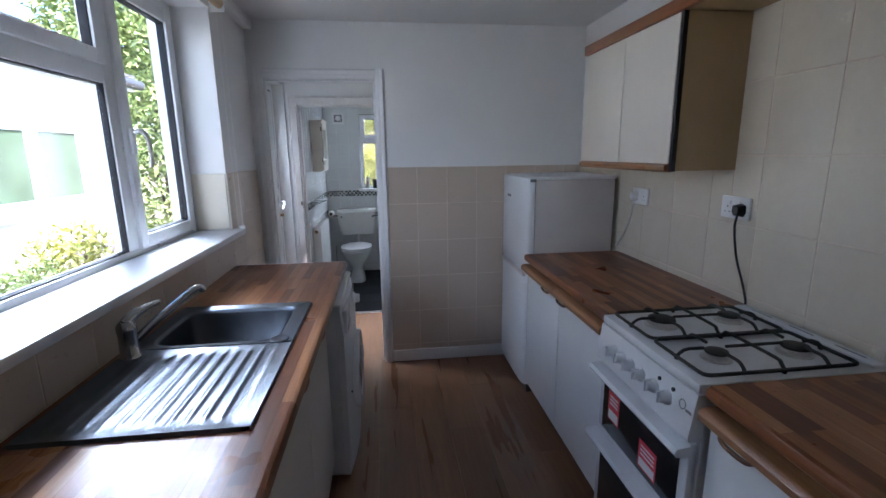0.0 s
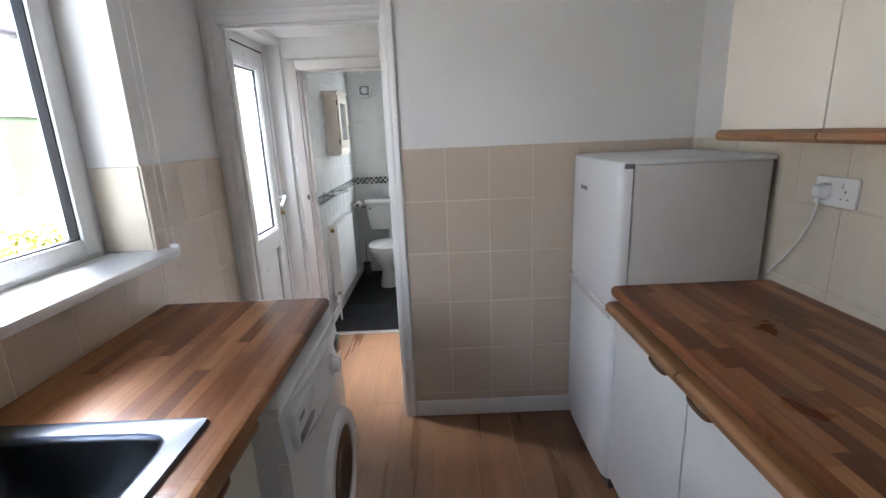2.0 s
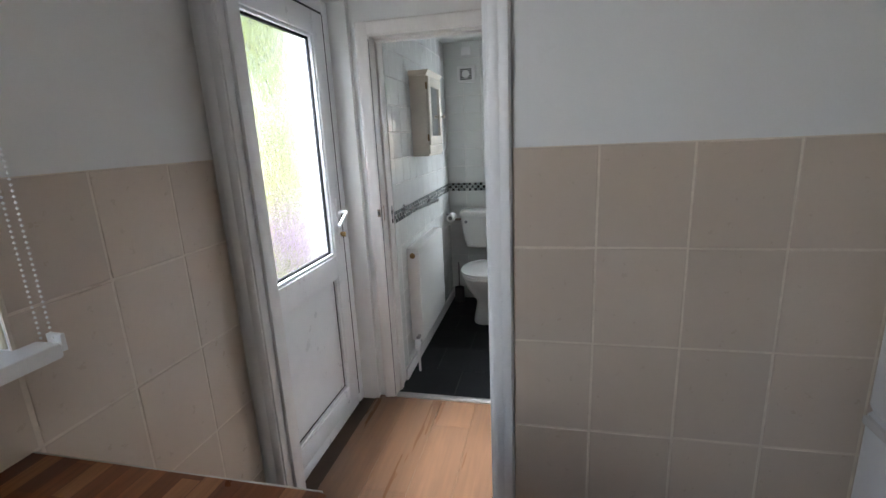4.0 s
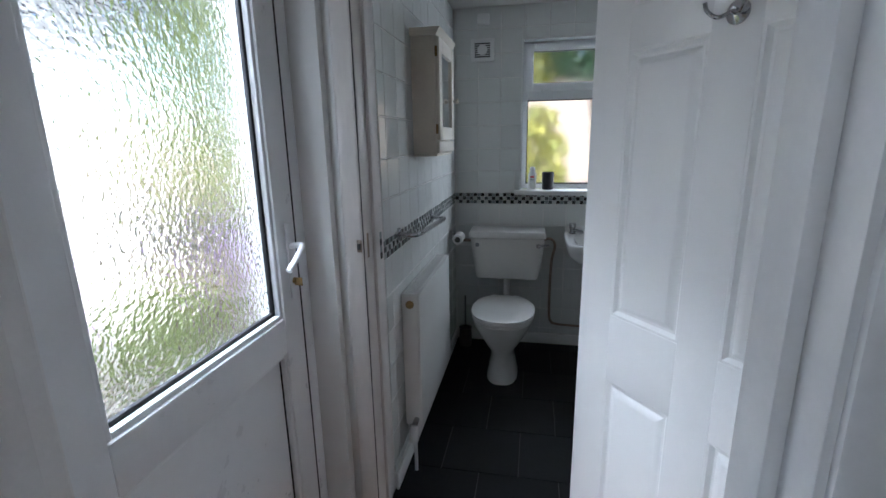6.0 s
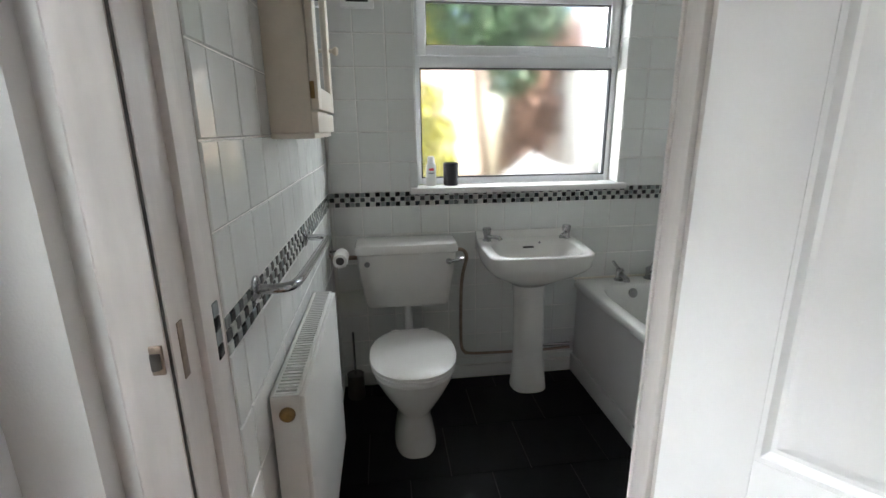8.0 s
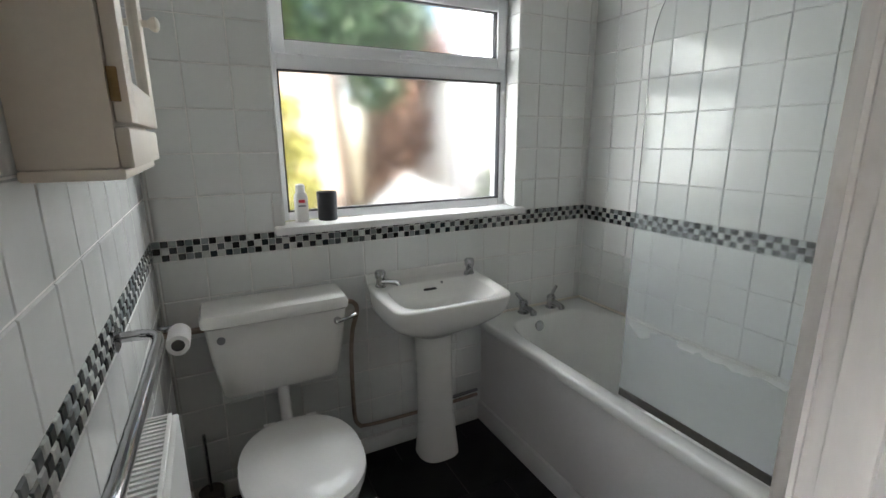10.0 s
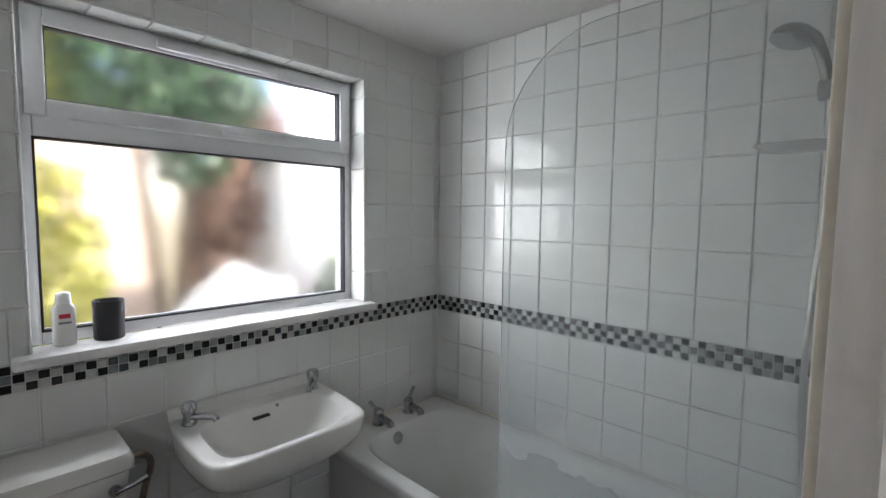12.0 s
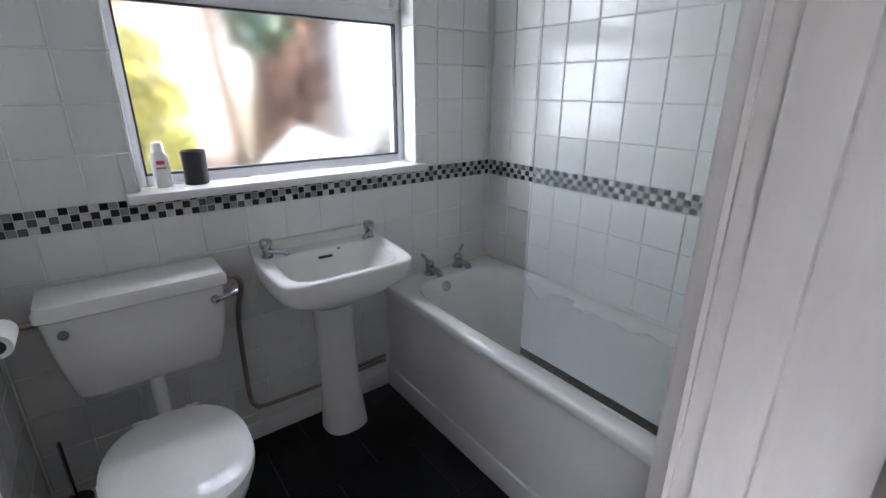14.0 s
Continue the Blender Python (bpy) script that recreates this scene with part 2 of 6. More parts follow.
CREAM = surface("cream_melamine", (0.74, 0.69, 0.6), 0.42, var=0.03, scale=5, grain=140, bump=0.02)
TAN = surface("tan_melamine", (0.5, 0.36, 0.2), 0.45, var=0.08, scale=5, grain=120, bump=0.03)
UNITWHITE = surface("white_melamine", (0.74, 0.74, 0.73), 0.4, var=0.03, scale=5, grain=140, bump=0.02)
WARMWHITE = surface("warm_white_melamine", (0.72, 0.66, 0.58), 0.42, var=0.05, scale=5, grain=140, bump=0.02)
ENAMEL = surface("white_enamel", (0.78, 0.79, 0.8), 0.22, var=0.03, scale=8, grain=200, bump=0.008)
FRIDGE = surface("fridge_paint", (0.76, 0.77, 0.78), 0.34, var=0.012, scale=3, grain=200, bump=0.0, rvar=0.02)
BOWWOOD = surface("dark_brown_wood", (0.1, 0.04, 0.018), 0.4, var=0.35, scale=20, grain=90, stretch=(1, 0.1, 1))
# greyer and rougher than FRIDGE, for the cabinet sides and the grip
FRIDGESIDE = surface("fridge_greyish_white", (0.62, 0.59, 0.57), 0.45, var=0.04, scale=6, grain=300, bump=0.04)
BLACK = surface("black_enamel", (0.012, 0.012, 0.013), 0.3, var=0.3)
CASTIRON = surface("cast_iron", (0.018, 0.018, 0.018), 0.55, var=0.4, scale=40)
ALU = surface("burner_alloy", (0.55, 0.54, 0.52), 0.4, metal=1.0, var=0.15, scale=30)
OVENGLASS = surface("oven_glass", (0.01, 0.01, 0.012), 0.06, var=0.1)
STEEL = surface("brushed_steel", (0.14, 0.153, 0.175), 0.3, metal=1.0, var=0.06, scale=20, grain=140, bump=0.004, stretch=(1, 0.06, 1), rvar=0.06)
CHROME = surface("chrome", (0.46, 0.46, 0.47), 0.1, metal=1.0, var=0.05, rvar=0.04)
BRASS = surface("old_brass", (0.3, 0.2, 0.09), 0.45, metal=1.0, var=0.3, scale=60)
SOCKET = surface("socket_plastic", (0.78, 0.78, 0.77), 0.3, var=0.02)
REDLABEL = surface("red_label", (0.62, 0.03, 0.05), 0.4, var=0.05)
PAPER = surface("white_paper", (0.8, 0.79, 0.77), 0.8, var=0.04)
GREYPRINT = surface("grey_print", (0.22, 0.22, 0.23), 0.5, var=0.1)
CERAMIC = surface("white_vitreous_china", (0.72, 0.71, 0.68), 0.08, var=0.025, scale=4, grain=40, bump=0.004, rvar=0.03)
SEATPLASTIC = surface("white_toilet_seat", (0.8, 0.79, 0.77), 0.18, var=0.02)
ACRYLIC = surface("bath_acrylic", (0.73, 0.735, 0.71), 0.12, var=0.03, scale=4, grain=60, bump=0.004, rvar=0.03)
# greyer than ACRYLIC: the side panel's shade is put into its colour
PANEL = surface("greyed_bath_plastic", (0.6, 0.585, 0.58), 0.35, var=0.05, scale=5, grain=120, bump=0.02)
RADPAINT = surface("radiator_paint", (0.76, 0.755, 0.73), 0.35, var=0.03, scale=6, grain=150, bump=0.02)
CABCREAM = surface("cream_painted_wood", (0.77, 0.71, 0.61), 0.45, var=0.05, scale=10, grain=90, bump=0.04)
MIRROR = surface("mirror", (0.8, 0.82, 0.82), 0.02, metal=1.0, var=0.01, bump=0.0, rvar=0.01)
DARKMATT = surface("dark_matt", (0.06, 0.055, 0.05), 0.7, var=0.3)
COPPER = surface("dull_pipe", (0.32, 0.25, 0.2), 0.5, metal=0.6, var=0.3, scale=30)
SKIRTWHITE = surface("skirting_paint", (0.74, 0.73, 0.71), 0.35, var=0.05, scale=12, grain=120, stain=(0.5, 0.46, 0.4), stain_at=0.68)
CLEAR = glass("clear_glass", ior=1.12)
SCREEN = hazy_glass("hazy_shower_glass", 1.02)
FROST = glass("frosted_glass", rough=0.17, relief=0.12, scale=420.0, distance=0.001)
RIPPLE = glass("rippled_glass", rough=0.07, relief=0.42, scale=80.0, distance=0.006)
RENDERWHITE = surface("white_render", (0.68, 0.67, 0.645), 0.85, var=0.06, scale=4, grain=60, bump=0.15)
ROOF = surface("roof_tile", (0.12, 0.11, 0.11), 0.8, var=0.3, scale=9)
GUTTER = surface("dark_gutter", (0.06, 0.06, 0.07), 0.4, var=0.1)
# opaque: the green reflected in the panes is put into the colour
NBGLASS = surface("green_reflection_pane", (0.07, 0.1, 0.065), 0.05, var=0.4, scale=3)
PAVING = surface("pale_concrete", (0.42, 0.38, 0.33), 0.9, var=0.2, scale=3, grain=50, bump=0.15)
SOIL = surface("garden_ground", (0.2, 0.17, 0.1), 0.95, var=0.4, scale=2, grain=30, bump=0.3)
FENCE = surface("timber_fence", (0.2, 0.115, 0.075), 0.8, var=0.3, scale=6, grain=60, stretch=(1, 1, 0.1), piece=0.15)
BARK = surface("bark", (0.12, 0.08, 0.05), 0.9, var=0.4, scale=20, bump=0.3)
LEAF = leaf_material("leaves", (0.12, 0.18, 0.04), (0.42, 0.48, 0.18))
LEAFDARK = leaf_material("dark_leaves", (0.02, 0.05, 0.02), (0.06, 0.13, 0.05))
BLOOM = leaf_material("purple_flowers", (0.32, 0.2, 0.42), (0.6, 0.45, 0.65), 0.7)
BROWNLEAF = leaf_material("copper_leaves", (0.13, 0.07, 0.045), (0.34, 0.2, 0.14))
LEAFGREY = leaf_material("grey_green_leaves", (0.1, 0.12, 0.09), (0.26, 0.29, 0.23))
PINKRENDER = surface("pink_cream_render", (0.74, 0.6, 0.5), 0.85, var=0.12, scale=3, grain=60, bump=0.15)
YELLOWLEAF = leaf_material("yellow_green_leaves", (0.16, 0.19, 0.02), (0.4, 0.36, 0.08))


# ---- building helpers ----
def thing(name, at, label="", category="", group="", kind="", turn=0):
    ob = new(name)
    ob.empty_display_size = 0.05
    ob.matrix_world = pose(at[0], at[1], at[2], 0, 0, turn)
    return tagged(ob, label, category, group, kind)


def base_of(ob):
    m = Matrix.Identity(4)
    while ob:
        m = ob.matrix_basis @ m
        ob = ob.parent
    return m


def mesh_of(name, bm, material, sharp=40):
    me = bpy.data.meshes.new(name)
    bmesh.ops.recalc_face_normals(bm, faces=bm.faces)
    bm.to_mesh(me)
    bm.free()
    me.materials.append(material)
    for p in me.polygons:
        p.use_smooth = True
    me.set_sharp_from_angle(angle=radians(sharp))
    return me


def part(name, bm, material, parent=None, label="", local=False, sharp=40):
    """One mesh under a thing or a part; bm in world metres, or in the parent's own with local."""
    if parent and not local:
        bmesh.ops.transform(bm, matrix=base_of(parent).inverted(), verts=bm.verts)
    ob = new(name, mesh_of(name, bm, material, sharp))
    ob.parent = parent
    if label:
        ob["label"] = label
    return ob


def whole(name, bm, material, label, category, group="", kind="", sharp=40):
    return tagged(part(name, bm, material, None, "", False, sharp), label, category, group, kind)


def box(lo, hi, bevel=0.0, bm=None, seg=2):
    out = bmesh.new()
    bmesh.ops.create_cube(out, size=1)
    for v in out.verts:
        v.co = Vector([lo[i] + (v.co[i] + 0.5) * (hi[i] - lo[i]) for i in range(3)])
    if bevel:
        bmesh.ops.bevel(out, geom=out.edges[:], offset=bevel, segments=seg, affect="EDGES", profile=0.5)
    return merge(bm, out)


def merge(bm, other):
    if bm is None:
        return other
    me = bpy.data.meshes.new("tmp")
    other.to_mesh(me)
    other.free()
    bm.from_mesh(me)
    bpy.data.meshes.remove(me)
    return bm


def loft(loops, caps=(True, True), bm=None, closed=True):
    out = bmesh.new()
    rings = [[out.verts.new(p) for p in loop] for loop in loops]
    n = len(rings[0])
    for a, b in zip(rings, rings[1:]):
        for i in range(n if closed else n - 1):
            j = (i + 1) % n
            out.faces.new((a[i], a[j], b[j], b[i]))
    if caps[0]:
        out.faces.new(list(reversed(rings[0])))
    if caps[1]:
        out.faces.new(rings[-1])
    return merge(bm, out)


def oval(cx, cy, z, a, b, power=2.0, n=40, front=1.0):
    """A rounded loop; power 2 is an ellipse, higher is squarer. front < 1 narrows the side towards -y."""
    out = []
    for i in range(n):
        t = 2 * math.pi * i / n
        c, s = math.cos(t), math.sin(t)
        x = math.copysign(abs(c) ** (2 / power), c) * a
        y = math.copysign(abs(s) ** (2 / power), s) * b
        if y < 0:
            x *= 1 + (front - 1) * (y / -b)
        out.append((cx + x, cy + y, z))
    return out


def ring_round(centre, axis, r, n=16):
    q = Vector(axis).normalized().to_track_quat("Z", "Y")
    return [Vector(centre) + q @ Vector((r * math.cos(2 * math.pi * i / n), r * math.sin(2 * math.pi * i / n), 0)) for i in range(n)]


def turned(base, axis, profile, n=24, bm=None, caps=(True, True)):
    """A lathe shape: profile of (radius, distance along the axis)."""
    d = Vector(axis).normalized()
    return loft([ring_round(Vector(base) + d * h, d, max(r, 0.0002), n) for r, h in profile], caps, bm)


def rod(p0, p1, r, n=12, bm=None, r1=None):
    d = Vector(p1) - Vector(p0)
    return turned(p0, d, [(r, 0), (r if r1 is None else r1, d.length)], n, bm)


def smooth_path(pts, steps=6):
    P = [Vector(p) for p in pts]
    P = [P[0] * 2 - P[1]] + P + [P[-1] * 2 - P[-2]]
    out = []
    for i in range(1, len(P) - 2):
        for k in range(steps):
            t = k / steps
            a, b, c, d = P[i - 1], P[i], P[i + 1], P[i + 2]
            out.append(0.5 * (2 * b + (c - a) * t + (2 * a - 5 * b + 4 * c - d) * t * t + (3 * b - a - 3 * c + d) * t ** 3))
    return out + [P[-2]]


def tube(pts, r, n=10, bm=None, smooth=True, steps=6):
    P = smooth_path(pts, steps) if smooth else [Vector(p) for p in pts]
    loops = []
    up = None
    for i, p in enumerate(P):
        d = (P[min(i + 1, len(P) - 1)] - P[max(i - 1, 0)]).normalized()
        if up is None:
            up = d.orthogonal().normalized()
        up = (up - d * up.dot(d)).normalized()
        side = d.cross(up)
        rad = r(i / (len(P) - 1)) if callable(r) else r
        loops.append([p + (up * math.cos(2 * math.pi * k / n) + side * math.sin(2 * math.pi * k / n)) * rad for k in range(n)])
    return loft(loops, (True, True), bm)


def prism(outline, axis, a, b, bm=None):
    """An outline of (u, v) drawn out along an axis. The outline lies in (y, z), (x, z) or (x, y)."""
    def at(u, v, w):
        return {"x": (w, u, v), "y": (u, w, v), "z": (u, v, w)}[axis]
    return loft([[at(u, v, a) for u, v in outline], [at(u, v, b) for u, v in outline]], (True, True), bm)


def frame_bars(parent, name, plane, at, depth, u0, u1, v0, v1, w, material, bevel=0.006, label=""):
    """Four bars round an opening. plane 'x': u is y; plane 'y': u is x. v is z."""
    for a0, a1, b0, b1 in ((u0, u0 + w, v0, v1), (u1 - w, u1, v0, v1), (u0 + w, u1 - w, v0, v0 + w), (u0 + w, u1 - w, v1 - w, v1)):
        lo, hi = ((at, a0, b0), (at + depth, a1, b1)) if plane == "x" else ((a0, at, b0), (a1, at + depth, b1))
        part(name, box(lo, hi, bevel), material, parent, label)


def text(words, size, material, m, name, parent, label=""):
    cu = bpy.data.curves.new(name, "FONT")
    cu.body, cu.size, cu.extrude, cu.align_x, cu.align_y = words, size, 0.0003, "CENTER", "CENTER"
    tmp = bpy.data.objects.new(name, cu)
    me = bpy.data.meshes.new_from_object(tmp)
    bpy.data.objects.remove(tmp)
    me.materials.append(material)
    ob = new(name, me)
    ob.parent = parent
    ob.matrix_basis = base_of(parent).inverted() @ m
    if label:
        ob["label"] = label
    return ob


PIECES = {}


def piece_mesh(w, h, thick, material, edge=0.0025):
    key = (round(w, 4), round(h, 4), round(thick, 4), edge, material.name)
    if key not in PIECES:
        me = bpy.data.meshes.new("piece")
        e = edge
        v = [(0, 0, 0), (w, 0, 0), (w, h, 0), (0, h, 0), (0, 0, thick - e), (w, 0, thick - e), (w, h, thick - e), (0, h, thick - e),
             (e, e, thick), (w - e, e, thick), (w - e, h - e, thick), (e, h - e, thick)]
        f = [(0, 1, 5, 4), (1, 2, 6, 5), (2, 3, 7, 6), (3, 0, 4, 7), (4, 5, 9, 8), (5, 6, 10, 9), (6, 7, 11, 10), (7, 4, 8, 11), (8, 9, 10, 11)]
        me.from_pydata(v, [], f)
        me.materials.append(material)
        PIECES[key] = me
    return PIECES[key]


def cut_out(rect, hole):
    """What is left of a rectangle outside a hole, as rectangles."""
    a0, b0, a1, b1 = rect
    c0, d0, c1, d1 = hole
    if c0 >= a1 or c1 <= a0 or d0 >= b1 or d1 <= b0:
        return [rect]
    out = []
    if c0 > a0:
        out.append((a0, b0, c0, b1))
    if c1 < a1:
        out.append((c1, b0, a1, b1))
    m0, m1 = max(a0, c0), min(a1, c1)
    if d0 > b0:
        out.append((m0, b0, m1, d0))
    if d1 < b1:
        out.append((m0, d1, m1, b1))
    return out


def tiling(parent, name, origin, u, v, us, vs, material, holes=(), gap=0.003, thick=0.006, lift=0.0, jitter=0.0, edge=0.0025):
    """Pieces of their own on a wall or a floor, in cells between the lines us and vs, clear of the holes."""
    u, v = Vector(u).normalized(), Vector(v).normalized()
    n = u.cross(v)
    inv = base_of(parent).inverted()
    rot = Matrix((u, v, n)).transposed().to_4x4()
    for a0, a1 in zip(us, us[1:]):
        for b0, b1 in zip(vs, vs[1:]):
            rects = [(a0, b0, a1, b1)]
            for hole in holes:
                rects = [r for q in rects for r in cut_out(q, hole)]
            for r in rects:
                w, h = r[2] - r[0] - gap, r[3] - r[1] - gap
                if w < 0.008 or h < 0.008:
                    continue
                ob = new(name, piece_mesh(w, h, thick, material, edge))
                ob.parent = parent
                at = Vector(origin) + u * (r[0] + gap / 2) + v * (r[1] + gap / 2) + n * (lift + random.uniform(-jitter, jitter))
                ob.matrix_basis = inv @ Matrix.Translation(at) @ rot


def steps(a, b, step, first=None):
    """Lines from a to b at even steps; first: the place of one line inside."""
    out = [a]
    x = a + step if first is None else first
    while x > a + step:
        x -= step
    while x < b - 0.004:
        if x > a + 0.004:
            out.append(x)
        x += step
    return out + [b]


# ---- plan ----
KX0, KX1, KY0, KY1, KZ = 1.55, 3.75, -0.6, 4.73, 2.305      # kitchen
HY0, HY1, HZ, HX1 = 4.83, 5.80, 2.11, 3.35                    # passage
BX0, BX1, BY0, BY1, BZ = 1.65, 3.55, 5.97, 7.468, 2.163        # bathroom
SKEW = 0.0                                                    # turn of the bath wall
WOUT = 1.26                                                   # outer face of the side wall
KD = (1.632, 2.331, 1.961)                                    # kitchen doorway: from, to, head
BD = (1.645, 2.375, 1.91)                                     # bathroom doorway
WIN = (2.30, 4.14, 1.075, 2.2)                                # kitchen window: y, y, z, z
XD = (4.86, 5.765, 0.0, 2.065)                                  # outer door: y, y, z, z
BW = (2.075, 3.118, 1.03, 1.97)                               # bathroom window: x, x, z, z


def wall(name, boxes, material=None, label="white painted plaster wall", category="wall"):
    bm = None
    for lo, hi in boxes:
        bm = box(lo, hi, 0, bm)
    return whole(name, bm, material or WALL, label, category, kind="structure")


wall_west = wall("wall_west", [
    ((WOUT, KY0, -0.2), (KX0, WIN[0], 2.5)), ((WOUT, WIN[0], -0.2), (KX0, WIN[1], WIN[2])), ((WOUT, WIN[0], WIN[3]), (KX0, WIN[1], 2.5)),
    ((WOUT, WIN[1], -0.2), (KX0, XD[0], 2.5)), ((WOUT, XD[0], XD[3]), (KX0, XD[1], 2.5)), ((WOUT, XD[0], -0.2), (KX0, XD[1], -0.02)),
    ((WOUT, XD[1], -0.2), (KX0, HY1, 2.5))])
wall_kitchen_end = wall("wall_kitchen_end", [
    ((KX0, KY1, 0), (KD[0] - 0.03, HY0, 2.5)), ((KD[0] - 0.03, KY1, KD[2] + 0.03), (KD[1] + 0.03, HY0, 2.5)), ((KD[1] + 0.03, KY1, 0), (KX1 + 0.1, HY0, 2.5))])
wall_east = wall("wall_east", [((KX1, KY0, 0), (KX1 + 0.25, KY1, 2.5))])
# unseen wall, added to close the kitchen behind the starting point
wall_back = wall("wall_back", [((WOUT, KY0 - 0.2, -0.2), (KX1 + 0.25, KY0, 2.5))])
# unseen wall, added to close the passage behind the open door
wall_passage_east = wall("wall_passage_east", [((HX1, HY0, 0), (HX1 + 0.1, HY1, 2.5))])
wall_bathroom_door = wall("wall_bathroom_door", [
    ((WOUT, HY1, 0), (BD[0] - 0.03, BY0, 2.5)), ((BD[0] - 0.03, HY1, BD[2] + 0.03), (BD[1] + 0.03, BY0, 2.5)), ((BD[1] + 0.03, HY1, 0), (HX1 + 0.4, BY0 - 0.075, 2.5))])
wall_bathroom_west = wall("wall_bathroom_west", [((WOUT, BY0, -0.2), (BX0 - 0.006, BY1 + 0.22, 2.5))])
wall_bathroom_north = wall("wall_bathroom_north", [
    ((BX0 - 0.006, BY1 + 0.006, -0.2), (BW[0], BY1 + 0.22, 2.5)), ((BW[1], BY1 + 0.006, -0.2), (4.0, BY1 + 0.22, 2.5)),
    ((BW[0], BY1 + 0.006, -0.2), (BW[1], BY1 + 0.22, BW[2])), ((BW[0], BY1 + 0.006, BW[3]), (BW[1], BY1 + 0.22, 2.5))])
wall_bath_side = thing("wall_bath_side", (BX1, BY1, 0), "white tiled wall beside the bath", "wall", kind="structure", turn=SKEW)
part("wall_body", box((0.006, -1.75, 0), (0.12, 0.0, 2.5)), BGROUT, wall_bath_side, local=True)
wall_shower = thing("wall_shower", (BX1, BY1, 0), "white tiled wall at the shower end of the bath", "wall", kind="structure", turn=SKEW)
part("wall_body", box((-1.12, -1.573, 0), (0.006, -1.523, 2.5)), BGROUT, wall_shower, local=True)

whole("ceiling_kitchen", box((KX0, KY0, KZ), (KX1, KY1, KZ + 0.1)), CEIL, "white painted plaster ceiling over the kitchen", "ceiling", kind="structure")
whole("ceiling_passage", box((KX0 - 0.25, HY0, HZ), (HX1, HY1, HZ + 0.1)), CEIL, "low white painted ceiling over the passage", "ceiling", kind="structure")
whole("ceiling_bathroom", box((BX0 - 0.006, BY0 - 0.002, BZ), (BD[1] + 0.03, BY1 + 0.006, BZ + 0.1), 0, box((BD[1] + 0.03, BY0 - 0.025, BZ), (3.8, BY1 + 0.006, BZ + 0.1))), CEIL, "white painted ceiling over the bathroom", "ceiling", kind="structure")
# unseen flat slab, added to close the house above the ceilings
whole("roof", box((WOUT - 0.04, KY0 - 0.3, 2.5), (4.2, BY1 + 0.24, 2.62)), ROOF, "unseen dark roof slab over the house extension", "roof", kind="structure")

floor_kitchen = whole("floor_kitchen", box((WOUT, KY0, -0.15), (KX1, HY1 + 0.02, -0.006)), PLANKJOINT, "brown wood-effect laminate plank floor", "floor", kind="structure")
floor_bathroom = whole("floor_bathroom", box((BX0 - 0.006, HY1 + 0.02, -0.15), (3.8, BY1 + 0.01, -0.004)), SLATEJOINT, "black slate-effect tiled bathroom floor", "floor", kind="structure")
whole("threshold", box((BD[0], HY1 - 0.01, -0.004), (BD[1], HY1 + 0.035, 0.008), 0.003), ALU, "aluminium threshold strip in the bathroom doorway", "threshold", kind="structure")

# skirtings
def skirting(name, lo, hi):
    return whole(name, box(lo, hi, 0.006), SKIRTWHITE, "white glossy wooden skirting board", "skirting board", kind="structure")


skirting("baseboard", (KD[1] + 0.06, KY1 - 0.02, 0), (KX1, KY1, 0.085))
skirting("baseboard", (BX0, BY0, 0), (BX0 + 0.014, BY1, 0.075))
skirting("baseboard", (BX0 + 0.014, BY1 - 0.014, 0), (2.92, BY1, 0.075))


# doorway linings and architraves
def doorway(name, d, y0, y1, material, label, w=0.052, sides=(True, True), short=-0.002):
    t = thing(name, (d[0], y0, 0), label, "door frame", kind="structure")
    for x0, x1, back in ((d[0] - 0.03, d[0], -0.002), (d[1], d[1] + 0.03, short)):
        part("lining", box((x0, y0 - 0.002, 0), (x1, y1 - back, d[2] + 0.03), 0.002), material, t)
    part("lining", box((d[0], y0 - 0.002, d[2]), (d[1], y1 + 0.002, d[2] + 0.03), 0.002), material, t)
    ym = (y0 + y1) / 2
    for x0, x1 in ((d[0], d[0] + 0.012), (d[1] - 0.012, d[1])):
        part("door_stop", box((x0, ym - 0.02, 0), (x1, ym + 0.02, d[2] - 0.012), 0.002), material, t)
    part("door_stop", box((d[0], ym - 0.02, d[2] - 0.012), (d[1], ym + 0.02, d[2]), 0.002), material, t)
    for on, y, s in ((sides[0], y0, -1), (sides[1], y1, 1)):
        if not on:
            continue
        def shape(a, b, f):      # moulded section: thin inner edge, rounded outer back
            return [(a, y), (a, y + s * 0.008), (a + (b - a) * 0.15, y + s * 0.013), (a + (b - a) * 0.45, y + s * 0.012), (a + (b - a) * 0.6, y + s * 0.018), (a + (b - a) * 0.9, y + s * 0.018), (b, y + s * 0.012), (b, y)]
        part("architrave", prism(shape(d[0] - 0.006, d[0] - 0.006 - w, 0), "z", 0, d[2] + 0.006 + w), material, t)
        part("architrave", prism(shape(d[1] + 0.006, d[1] + 0.006 + w, 0), "z", 0, d[2] + 0.006 + w), material, t)
        zz = [(q, p) for p, q in shape(d[2] + 0.006, d[2] + 0.006 + w, 0)]
        part("architrave", prism(zz, "x", d[0] - 0.006, d[1] + 0.006), material, t)
    return t


